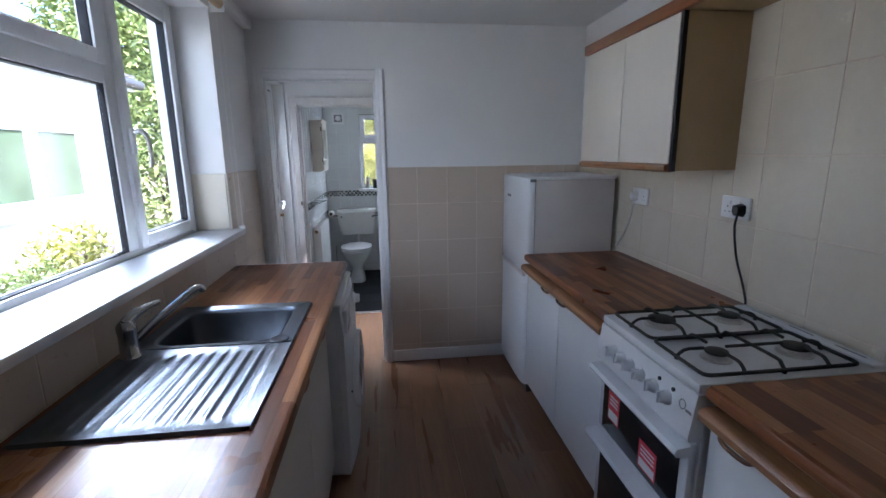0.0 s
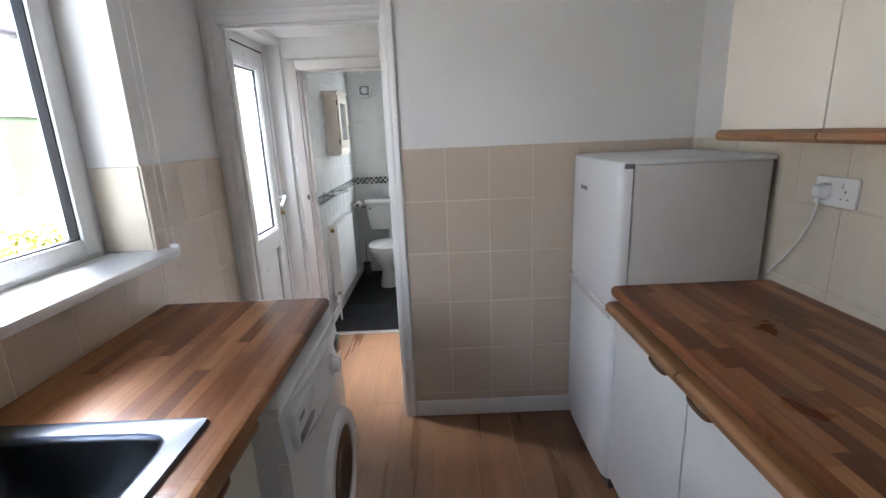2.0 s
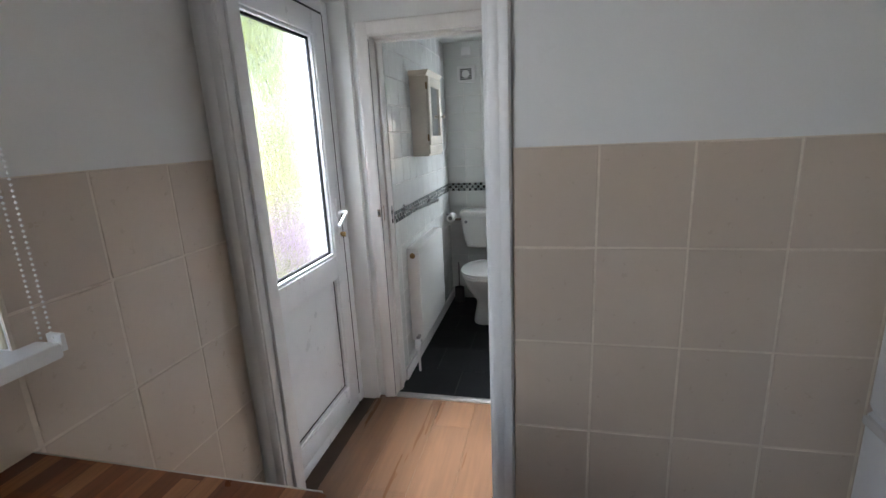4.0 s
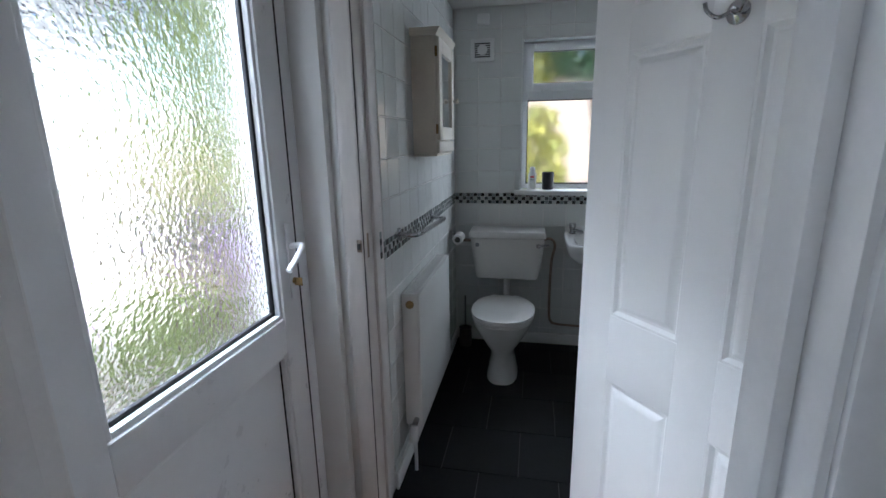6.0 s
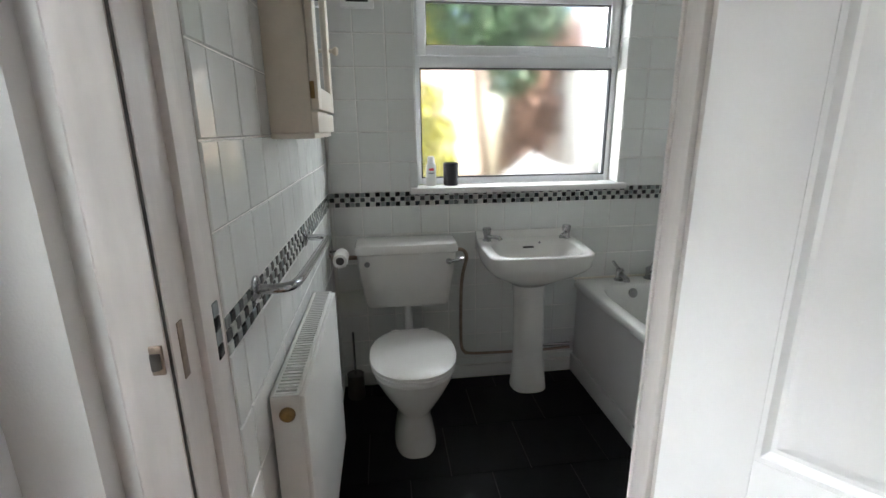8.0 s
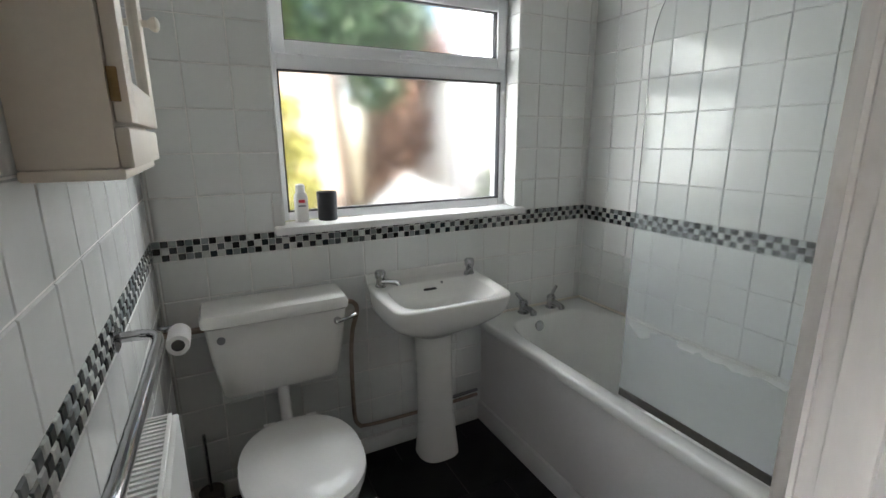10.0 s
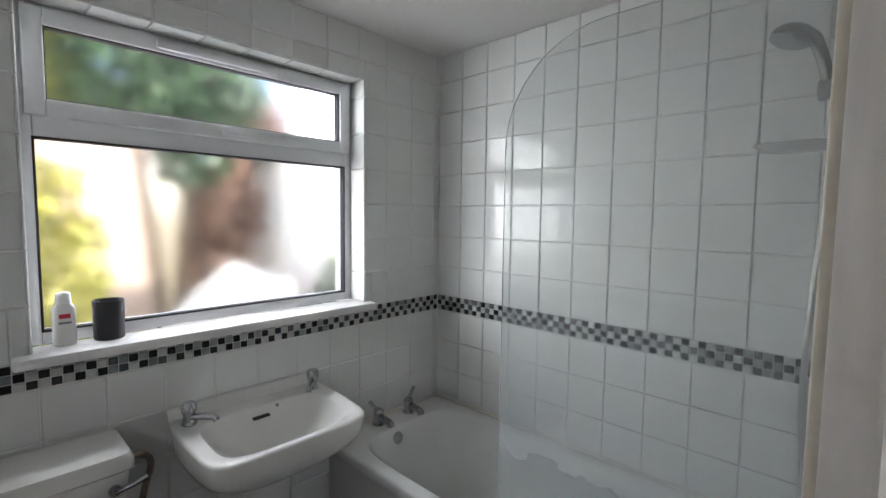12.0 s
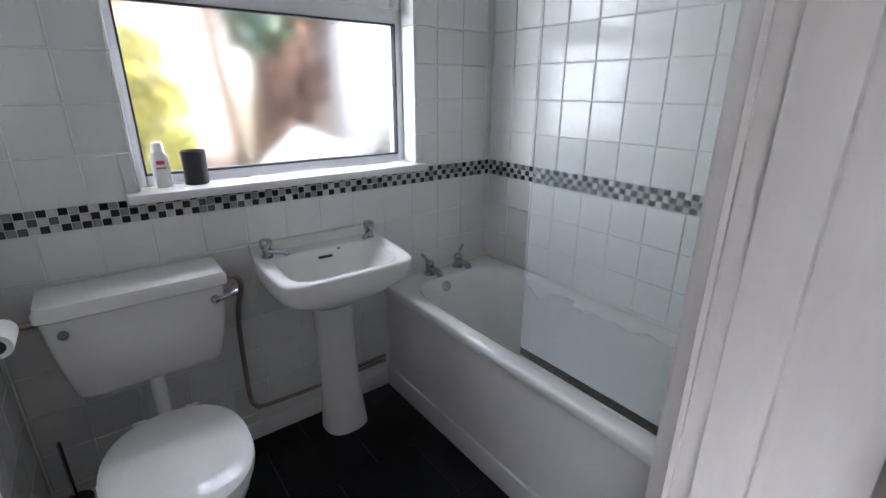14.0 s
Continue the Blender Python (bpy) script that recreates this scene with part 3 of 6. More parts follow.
doorway("door_frame_1", KD, KY1, HY0, GLOSS, "white gloss painted frame of the kitchen doorway")
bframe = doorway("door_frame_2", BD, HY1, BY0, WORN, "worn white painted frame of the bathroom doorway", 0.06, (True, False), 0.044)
part("strike_plate", box((BD[0] - 0.001, 5.815, 1.02), (BD[0] + 0.0015, 5.83, 1.1), 0.0005), COPPER, bframe, "old brass strike plate")
part("latch_keep", box((BD[0] - 0.022, HY1 - 0.018, 1.045), (BD[0] - 0.006, HY1 - 0.013, 1.085), 0.002), COPPER, bframe, "tarnished brass keep")
# dark rod for the keep's hole, its shade put into the colour
part("keep_hole", rod((BD[0] - 0.014, HY1 - 0.02, 1.055), (BD[0] - 0.014, HY1 - 0.02, 1.075), 0.006, 10), DARKMATT, bframe)
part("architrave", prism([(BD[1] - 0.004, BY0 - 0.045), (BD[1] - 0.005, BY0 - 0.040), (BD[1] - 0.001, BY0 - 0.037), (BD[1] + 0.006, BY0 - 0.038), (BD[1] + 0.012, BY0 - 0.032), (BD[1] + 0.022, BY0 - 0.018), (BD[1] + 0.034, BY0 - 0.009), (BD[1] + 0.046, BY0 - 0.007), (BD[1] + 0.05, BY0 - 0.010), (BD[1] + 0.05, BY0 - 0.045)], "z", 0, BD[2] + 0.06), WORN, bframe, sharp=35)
part("edge_trim", prism([(BD[1] + 0.053, BY0 - 0.045), (BD[1] + 0.053, BY0 - 0.004), (BD[1] + 0.057, BY0 + 0.001), (BD[1] + 0.068, BY0 + 0.003), (BD[1] + 0.075, BY0 - 0.001), (BD[1] + 0.075, BY0 - 0.045)], "z", 0, BD[2] + 0.06), CABCREAM, bframe, "cream painted edge strip")
ym = (HY1 + BY0) / 2
part("joint_crack", box((BD[0] - 0.0058, HY1 - 0.0045, 0.01), (BD[0] - 0.0028, HY1 - 0.0022, 1.9)), DARKMATT, bframe, "dark open joint beside the architrave")
part("joint_crack", box((BD[0] + 0.0, ym + 0.0202, 0.01), (BD[0] + 0.0022, ym + 0.0232, 1.9)), DARKMATT, bframe, "dark open joint beside the door stop")
for k in range(4):
    part("mosaic_offcut", box((BD[0] - 0.001, 5.93, 0.985 + k * 0.024), (BD[0] + 0.003, 5.953, 1.007 + k * 0.024), 0.0008), MOSAICPALE if k % 2 else MOSAIC, bframe)

# ---- kitchen window ----
def kitchen_window():
    y0, y1, z0, z1 = WIN
    t = thing("window_1", (1.33, y0, z0), "white plastic double-glazed casement window over the sink", "window", kind="structure")
    X, D = 1.315, 0.06
    frame_bars(t, "window_frame", "x", X, D, y0, y1, z0, z1, 0.05, UPVC, 0.006)
    mul, tr = 3.53, 1.79
    part("mullion", box((X, mul - 0.035, z0 + 0.05), (X + D, mul + 0.035, z1 - 0.05), 0.006), UPVC, t)
    part("transom", box((X, y0 + 0.05, tr - 0.035), (X + D, mul - 0.035, tr + 0.035), 0.006), UPVC, t)
    # opening casement beside the door end
    sash = part("casement", box((X + 0.02, mul + 0.03, z0 + 0.045), (X + 0.075, mul + 0.085, z1 - 0.045), 0.006), UPVC, t)
    for lo, hi in (((y1 - 0.105, z0 + 0.045), (y1 - 0.045, z1 - 0.045)), ((mul + 0.085, z0 + 0.045), (y1 - 0.105, z0 + 0.1)), ((mul + 0.085, z1 - 0.1), (y1 - 0.105, z1 - 0.045))):
        part("casement", box((X + 0.02, lo[0], lo[1]), (X + 0.075, hi[0], hi[1]), 0.006), UPVC, t)
    frame_bars(t, "gasket", "x", X + 0.03, 0.034, mul + 0.083, y1 - 0.103, z0 + 0.098, z1 - 0.098, 0.007, GASKET, 0.001)
    def pane(a, b, c, d):
        p = part("pane", box((X + 0.04, a, c), (X + 0.046, b, d)), CLEAR, t)
        p.visible_shadow = False
    pane(mul + 0.085, y1 - 0.105, z0 + 0.1, z1 - 0.1)
    pane(y0 + 0.05, mul - 0.035, z0 + 0.05, tr - 0.035)
    frame_bars(t, "gasket", "x", X + 0.028, 0.025, y0 + 0.048, mul - 0.033, z0 + 0.048, tr - 0.033, 0.007, GASKET, 0.001)
    frame_bars(t, "top_light", "x", X + 0.02, 0.055, y0 + 0.045, mul - 0.03, tr + 0.03, z1 - 0.045, 0.05, UPVC, 0.006)
    frame_bars(t, "gasket", "x", X + 0.03, 0.034, y0 + 0.093, mul - 0.078, tr + 0.078, z1 - 0.093, 0.007, GASKET, 0.001)
    pane(y0 + 0.09, mul - 0.075, tr + 0.075, z1 - 0.09)
    h = part("handle", box((X + 0.075, mul + 0.043, 1.5), (X + 0.088, mul + 0.073, 1.6), 0.005), ENAMEL, t, "grey metal casement handle")
    part("lever", tube([(X + 0.085, mul + 0.058, 1.585), (X + 0.115, mul + 0.062, 1.59), (X + 0.128, mul + 0.075, 1.56), (X + 0.128, mul + 0.085, 1.5), (X + 0.122, mul + 0.088, 1.45)], 0.009, 10), ALU, h)
    return t


kitchen_window()
whole("window_sill", box((1.377, WIN[0] - 0.03, 1.07), (1.61, WIN[1] + 0.045, 1.102), 0.008), GLOSS, "glossy white painted window sill above the sink", "window sill", kind="structure")

# ---- outer door ----
def outer_door():
    y0, y1, z0, z1 = XD
    t = thing("door_1", (1.40, y0, 0), "closed white plastic back door with rippled glass", "door", kind="structure")
    X = 1.375
    for a, b, c, d in ((y0, y0 + 0.055, z0, z1), (y1 - 0.055, y1, z0, z1), (y0 + 0.055, y1 - 0.055, z1 - 0.055, z1)):
        part("door_frame", box((X, a, c), (X + 0.084, b, d), 0.005), UPVC, t)
    part("sill", box((X - 0.06, y0 + 0.055, -0.01), (X + 0.075, y1 - 0.055, 0.05), 0.005), UPVC, t)
    l0, l1, b0, b1 = y0 + 0.063, y1 - 0.063, 0.058, z1 - 0.063
    leaf = part("leaf", box((X + 0.015, l0, b0), (X + 0.085, l0 + 0.1, b1), 0.006), UPVC, t)
    for a, b, c, d in ((l1 - 0.1, l1, b0, b1), (l0 + 0.1, l1 - 0.1, b0, b0 + 0.1), (l0 + 0.1, l1 - 0.1, b1 - 0.1, b1), (l0 + 0.1, l1 - 0.1, 0.775, 0.885)):
        part("leaf", box((X + 0.015, a, c), (X + 0.085, b, d), 0.006), UPVC, t)
    part("lower_panel", box((X + 0.035, l0 + 0.098, b0 + 0.098), (X + 0.06, l1 - 0.098, 0.777), 0.002), UPVC, t)
    frame_bars(t, "glazing_bead", "x", X + 0.06, 0.018, l0 + 0.098, l1 - 0.098, 0.883, b1 - 0.098, 0.016, UPVC, 0.004)
    frame_bars(t, "glazing_bead", "x", X + 0.06, 0.018, l0 + 0.098, l1 - 0.098, b0 + 0.098, 0.777, 0.014, UPVC, 0.004)
    frame_bars(t, "gasket", "x", X + 0.05, 0.012, l0 + 0.112, l1 - 0.112, 0.897, b1 - 0.112, 0.012, GASKET, 0.001)
    p = part("pane", box((X + 0.045, l0 + 0.1, 0.885), (X + 0.053, l1 - 0.1, b1 - 0.1)), RIPPLE, t, "rippled obscure glass pane")
    p.visible_shadow = False
    part("gap_seal", box((X + 0.07, l1, b0), (X + 0.083, l1 + 0.008, b1)), GASKET, t)
    part("gap_seal", box((X + 0.07, l0, b1), (X + 0.083, l1, b1 + 0.008)), GASKET, t)
    frame_bars(t, "gasket", "x", X + 0.05, 0.012, l0 + 0.11, l1 - 0.11, b0 + 0.11, 0.765, 0.007, GASKET, 0.001)
    hx, hy = X + 0.085, l1 - 0.045
    plate = part("handle_plate", box((hx, hy - 0.014, 0.93), (hx + 0.008, hy + 0.014, 1.16), 0.004), UPVC, t)
    part("lever", tube([(hx, hy, 1.09), (hx + 0.04, hy, 1.095), (hx + 0.055, hy - 0.02, 1.092), (hx + 0.056, hy - 0.06, 1.068), (hx + 0.052, hy - 0.095, 1.043)], 0.009, 10), UPVC, plate, "white curved lever handle")
    part("lock", turned((hx + 0.006, hy, 0.985), (1, 0, 0), [(0.009, 0), (0.009, 0.006), (0.006, 0.01)], 14), BRASS, plate, "small lock cylinder with key slot")
    part("key", box((hx + 0.01, hy - 0.002, 0.97), (hx + 0.035, hy + 0.002, 0.995), 0.001), BRASS, plate, "brass key")
    return t


outer_door()

# ---- bathroom window ----
def bathroom_window():
    x0, x1, z0, z1 = BW
    t = thing("window_2", (x0, BY1 + 0.1, z0), "white plastic bathroom window with frosted glass", "window", kind="structure")
    Y, D = BY1 + 0.1, 0.06
    zs = z0 + 0.03
    frame_bars(t, "window_frame", "y", Y, D, x0, x1, zs, z1, 0.035, UPVC, 0.005)
    tr = 1.655
    part("transom", box((x0 + 0.035, Y, tr - 0.035), (x1 - 0.035, Y + D, tr + 0.03), 0.005), UPVC, t)
    frame_bars(t, "top_light", "y", Y - 0.02, 0.055, x0 + 0.02, x1 - 0.02, tr + 0.02, z1 - 0.015, 0.045, UPVC, 0.005)
    frame_bars(t, "gasket", "y", Y - 0.012, 0.03, x0 + 0.063, x1 - 0.063, tr + 0.063, z1 - 0.058, 0.006, GASKET, 0.001)
    frame_bars(t, "gasket", "y", Y - 0.002, 0.03, x0 + 0.033, x1 - 0.033, zs + 0.033, tr - 0.033, 0.006, GASKET, 0.001)
    for a, b, c, d in ((x0 + 0.06, x1 - 0.06, tr + 0.06, z1 - 0.055), (x0 + 0.035, x1 - 0.035, zs + 0.035, tr - 0.035)):
        p = part("pane", box((a, Y + 0.02, c), (b, Y + 0.026, d)), FROST, t, "frosted glass pane")
        p.visible_shadow = False
    part("trickle_vent", box((2.4, Y - 0.035, z1 - 0.052), (2.78, Y - 0.02, z1 - 0.03), 0.004), UPVC, t)
    part("handle", box((2.585, Y - 0.035, tr + 0.028), (2.625, Y - 0.02, tr + 0.045), 0.004), UPVC, t)
    part("lever", tube([(2.61, Y - 0.035, tr + 0.037), (2.64, Y - 0.045, tr + 0.034), (2.69, Y - 0.04, tr + 0.03)], 0.006, 8), UPVC, t)
    return t


bathroom_window()
whole("window_sill", box((BW[0] - 0.035, BY1 - 0.04, 1.03), (BW[1] + 0.03, BY1 + 0.098, 1.06), 0.006), GLOSS, "glossy white window sill in the bathroom", "window sill", kind="structure")

# ---- kitchen: left run ----
WT = 0.905


def worktop(name, x0, x1, y0, y1, front, label, holes=()):
    """A post-formed top with a rounded front edge. front: +1 faces +x, -1 faces -x."""
    z0, z1 = WT - 0.036, WT
    t = thing(name, ((x0 + x1) / 2, y0, z0), label, "worktop")
    xf, xb = (x1, x0) if front > 0 else (x0, x1)
    nose = [(xb, z0), (xf - front * 0.004, z0), (xf, z0 + 0.006), (xf, z1 - 0.012), (xf - front * 0.004, z1 - 0.004), (xf - front * 0.012, z1), (xb, z1)]
    flat = [(xb, z0), (xf - front * 0.014, z0), (xf - front * 0.014, z1), (xb, z1)]
    cuts = [(y0, y1)] if not holes else []
    if holes:
        hx0, hy0, hx1, hy1 = holes
        cuts = [(y0, hy0), (hy1, y1)]
        side = [(hx1, z0), flat[1], flat[2], (hx1, z1)]
        bm = prism(side, "y", hy0, hy1)
        box((x0, hy0, z0), (hx0, hy1, z1), 0, bm)
    else:
        bm = None
    for a, b in cuts:
        bm = prism(flat, "y", a, b, bm)
    part("top", bm, BLOCK, t, sharp=30)
    nose_edge = [(xf - front * 0.014, z0), *nose[1:-1], (xf - front * 0.014, z1)]
    part("front_edge", prism(nose_edge, "y", y0, y1), BLOCK, t, sharp=30)
    return t


LEFT = worktop("worktop", KX0, 2.145, 0.6, 4.125, 1, "butcher-block laminate worktop round the steel sink", (1.625, 3.03, 2.02, 3.36))
part("end_strip", box((KX0, 4.125, WT - 0.036), (2.135, 4.128, WT + 0.001), 0.001), ALU, LEFT, "thin aluminium end strip")
worktop("worktop", 3.17, KX1 - 0.006, 3.11, 4.125, -1, "butcher-block laminate worktop beside the fridge")
worktop("worktop", 3.17, KX1 - 0.006, 1.0, 2.57, -1, "butcher-block laminate worktop beside the cooker")


def bow_handle(parent, y, x, z, front):
    """A wooden D-shaped pull below the rail."""
    o = front
    bm = tube([(x - o * 0.004, y - 0.05, z), (x + o * 0.003, y - 0.047, z - 0.004), (x + o * 0.007, y - 0.034, z - 0.009), (x + o * 0.008, y, z - 0.011), (x + o * 0.007, y + 0.034, z - 0.009), (x + o * 0.003, y + 0.047, z - 0.004), (x - o * 0.004, y + 0.05, z)], 0.006, 10)
    part("handle", bm, HANDLEWOOD if front > 0 else BOWWOOD, parent, "turned wooden bow handle")


def base_unit(y0, y1, xf, xb, front, doors, door_mat, label, group, handle_at, low=0):
    t = thing("base_cabinet", ((xf + xb) / 2, (y0 + y1) / 2, 0), label, "cabinet", group)
    lo, hi = min(xf - front * 0.05, xb), max(xf - front * 0.05, xb)
    part("body", box((lo, y0 + 0.002, 0.1), (hi, y1 - 0.002, low or WT - 0.037)), UNITWHITE, t)
    k = xf - front * 0.07
    part("plinth", box((min(k, k - front * 0.016), y0 + 0.002, 0), (max(k, k - front * 0.016), y1 - 0.002, 0.1)), BLACK, t, "dark recessed plinth")
    w = (y1 - y0) / doors
    for i in range(doors):
        a, b = y0 + i * w + 0.004, y0 + (i + 1) * w - 0.004
        d = part("door", box((min(xf, xf - front * 0.018), a, 0.11), (max(xf, xf - front * 0.018), b, WT - 0.1), 0.002), door_mat, t)
        # wooden rail along the door's top with a scooped underside
        o = front
        e = 0.022 if o > 0 else 0.042
        rail = [(xf - o * 0.018, WT - 0.1), (xf + o * 0.004, WT - 0.1), (xf + o * (e - 0.002), WT - 0.088), (xf + o * e, WT - 0.07), (xf + o * (e - 0.006), WT - 0.061), (xf + o * (e - 0.014), WT - 0.056), (xf - o * 0.018, WT - 0.056)]
        part("rail", prism(rail, "y", a, b), TRIMWOOD, d, "varnished wooden finger rail")
        bow_handle(d, handle_at(i, a, b), xf + o * (e - 0.012), WT - 0.09, o)
    return t


base_unit(2.53, 3.5, 2.1, KX0 + 0.01, 1, 2, WARMWHITE, "cream base cabinet with wooden rails under the sink", "base cabinets", lambda i, a, b: b - 0.1 if i == 0 else a + 0.28, 0.72)
base_unit(1.55, 2.52, 2.1, KX0 + 0.01, 1, 2, WARMWHITE, "cream base cabinet with wooden rails", "base cabinets", lambda i, a, b: b - 0.1 if i == 0 else a + 0.1)
base_unit(0.6, 1.54, 2.1, KX0 + 0.01, 1, 2, WARMWHITE, "cream base cabinet with wooden rails", "base cabinets", lambda i, a, b: b - 0.1 if i == 0 else a + 0.1)
base_unit(3.115, 4.12, 3.19, KX1 - 0.01, -1, 2, UNITWHITE, "white base cabinet with wooden rails beside the fridge", "base cabinets", lambda i, a, b: b - 0.1 if i == 0 else a + 0.1)
base_unit(1.6, 2.568, 3.19, KX1 - 0.01, -1, 2, UNITWHITE, "white base cabinet with wooden rails beside the cooker", "base cabinets", lambda i, a, b: b - 0.1 if i == 0 else b - 0.12)
base_unit(1.0, 1.59, 3.19, KX1 - 0.01, -1, 1, UNITWHITE, "white base cabinet with wooden rails", "base cabinets", lambda i, a, b: b - 0.1)


def sink():
    t = thing("kitchen_sink", (1.79, 3.0, WT), "stainless steel inset sink with ribbed drainer", "sink")
    x0, x1, y0, y1, z = 1.58, 2.07, 2.535, 3.405, WT + 0.0075
    n = 64
    def rr(cx, cy, a, b, zz, p=9):
        return oval(cx, cy, zz, a, b, p, n)
    cx, cy, a, b = (x0 + x1) / 2, (y0 + y1) / 2, (x1 - x0) / 2, (y1 - y0) / 2
    # bowl half with its own plate
    bcx, bcy, ba, bb = 1.822, 3.195, 0.19, 0.158
    pcx, pcy, pa, pb = cx, (3.0 + y1) / 2, a, (y1 - 3.0) / 2
    plate = loft([rr(pcx, pcy, pa, pb, WT - 0.001, 60), rr(pcx, pcy, pa - 0.004, pb - 0.003, z + 0.002, 60), rr(pcx, pcy, pa - 0.014, pb - 0.006, z, 60),
                  rr(bcx, bcy, ba + 0.012, bb + 0.012, z, 7), rr(bcx, bcy, ba + 0.004, bb + 0.004, z - 0.003, 7), rr(bcx, bcy, ba, bb, z - 0.014, 7), rr(bcx, bcy, ba - 0.012, bb - 0.012, z - 0.12, 6),
                  rr(bcx, bcy, ba - 0.03, bb - 0.03, z - 0.145, 5), rr(bcx, bcy, ba - 0.07, bb - 0.06, z - 0.153, 4), rr(bcx, bcy, 0.04, 0.04, z - 0.156, 2)], (False, True))
    part("bowl", plate, STEEL, t, sharp=50)
    part("waste", turned((bcx, bcy, z - 0.156), (0, 0, 1), [(0.036, 0), (0.036, 0.003), (0.03, 0.0035), (0.026, 0.001)], 24), CHROME, t, "round chrome sink waste")
    # drainer: ribs drawn along y over a shallow tray
    xs, prof = [], []
    inner0, inner1 = x0 + 0.05, x1 - 0.045
    ribs = 11
    steps_n = ribs * 8
    for i in range(steps_n + 1):
        u = i / steps_n
        xs.append(inner0 + (inner1 - inner0) * u)
        prof.append(0.0045 * max(0.0, math.cos(2 * math.pi * u * ribs)) ** 2)
    bm = bmesh.new()
    ys = [y0, y0 + 0.004, y0 + 0.02, y0 + 0.05, y0 + 0.065, 2.945, 2.96, 2.982, 3.0]
    def zz(x, y, k):
        edge = 0.0025 if (y <= y0 + 0.005) else 0.0
        if y in (ys[4], ys[5]) and k is not None:
            return z - 0.004 + prof[k]
        if y in (ys[3], ys[6]) and k is not None:
            return z - 0.004
        if y == y0:
            return WT - 0.001
        return z + edge
    cols = [x0, x0 + 0.003, x0 + 0.014, x0 + 0.04] + xs + [x1 - 0.035, x1 - 0.014, x1 - 0.003, x1]
    grid = []
    for j, y in enumerate(ys):
        row = []
        for i, x in enumerate(cols):
            k = i - 4 if 4 <= i < 4 + len(xs) else None
            h = zz(x, y, k)
            if i in (0, len(cols) - 1):
                h = WT - 0.001
            elif i in (1, len(cols) - 2):
                h = z + 0.002
            row.append(bm.verts.new((x, y, h)))
        grid.append(row)
    for j in range(len(ys) - 1):
        for i in range(len(cols) - 1):
            bm.faces.new((grid[j][i], grid[j][i + 1], grid[j + 1][i + 1], grid[j + 1][i]))
    part("drainer", bm, STEEL, t, "ribbed steel drainer", sharp=50)
    part("overflow", turned((2.022, 3.03, z), (0, 0, 1), [(0.03, 0), (0.03, 0.002), (0.022, 0.0035), (0.014, 0.001)], 24), STEEL, t, "round pressed steel overflow")
    return t


sink()


def mixer_tap():
    x, y = 1.61, 2.965
    z = WT + 0.004
    t = thing("mixer_tap", (x, y, z), "chrome monobloc mixer tap with angled spout", "tap")
    part("body", turned((x, y, z), (0, 0, 1), [(0.031, 0), (0.031, 0.006), (0.026, 0.012), (0.025, 0.075), (0.027, 0.085), (0.026, 0.1), (0.018, 0.112), (0.004, 0.116)], 24), CHROME, t)
    part("lever", tube([(x, y, z + 0.105), (x + 0.015, y + 0.02, z + 0.125), (x + 0.035, y + 0.06, z + 0.135), (x + 0.05, y + 0.1, z + 0.137)], lambda u: 0.018 - 0.01 * u, 12), CHROME, t)
    part("spout", tube([(x + 0.01, y + 0.01, z + 0.045), (x + 0.05, y + 0.05, z + 0.085), (x + 0.1, y + 0.11, z + 0.128), (x + 0.13, y + 0.15, z + 0.153), (x + 0.145, y + 0.17, z + 0.158), (x + 0.155, y + 0.183, z + 0.146)], lambda u: 0.013 - 0.002 * u, 12), CHROME, t)
    return t


mixer_tap()


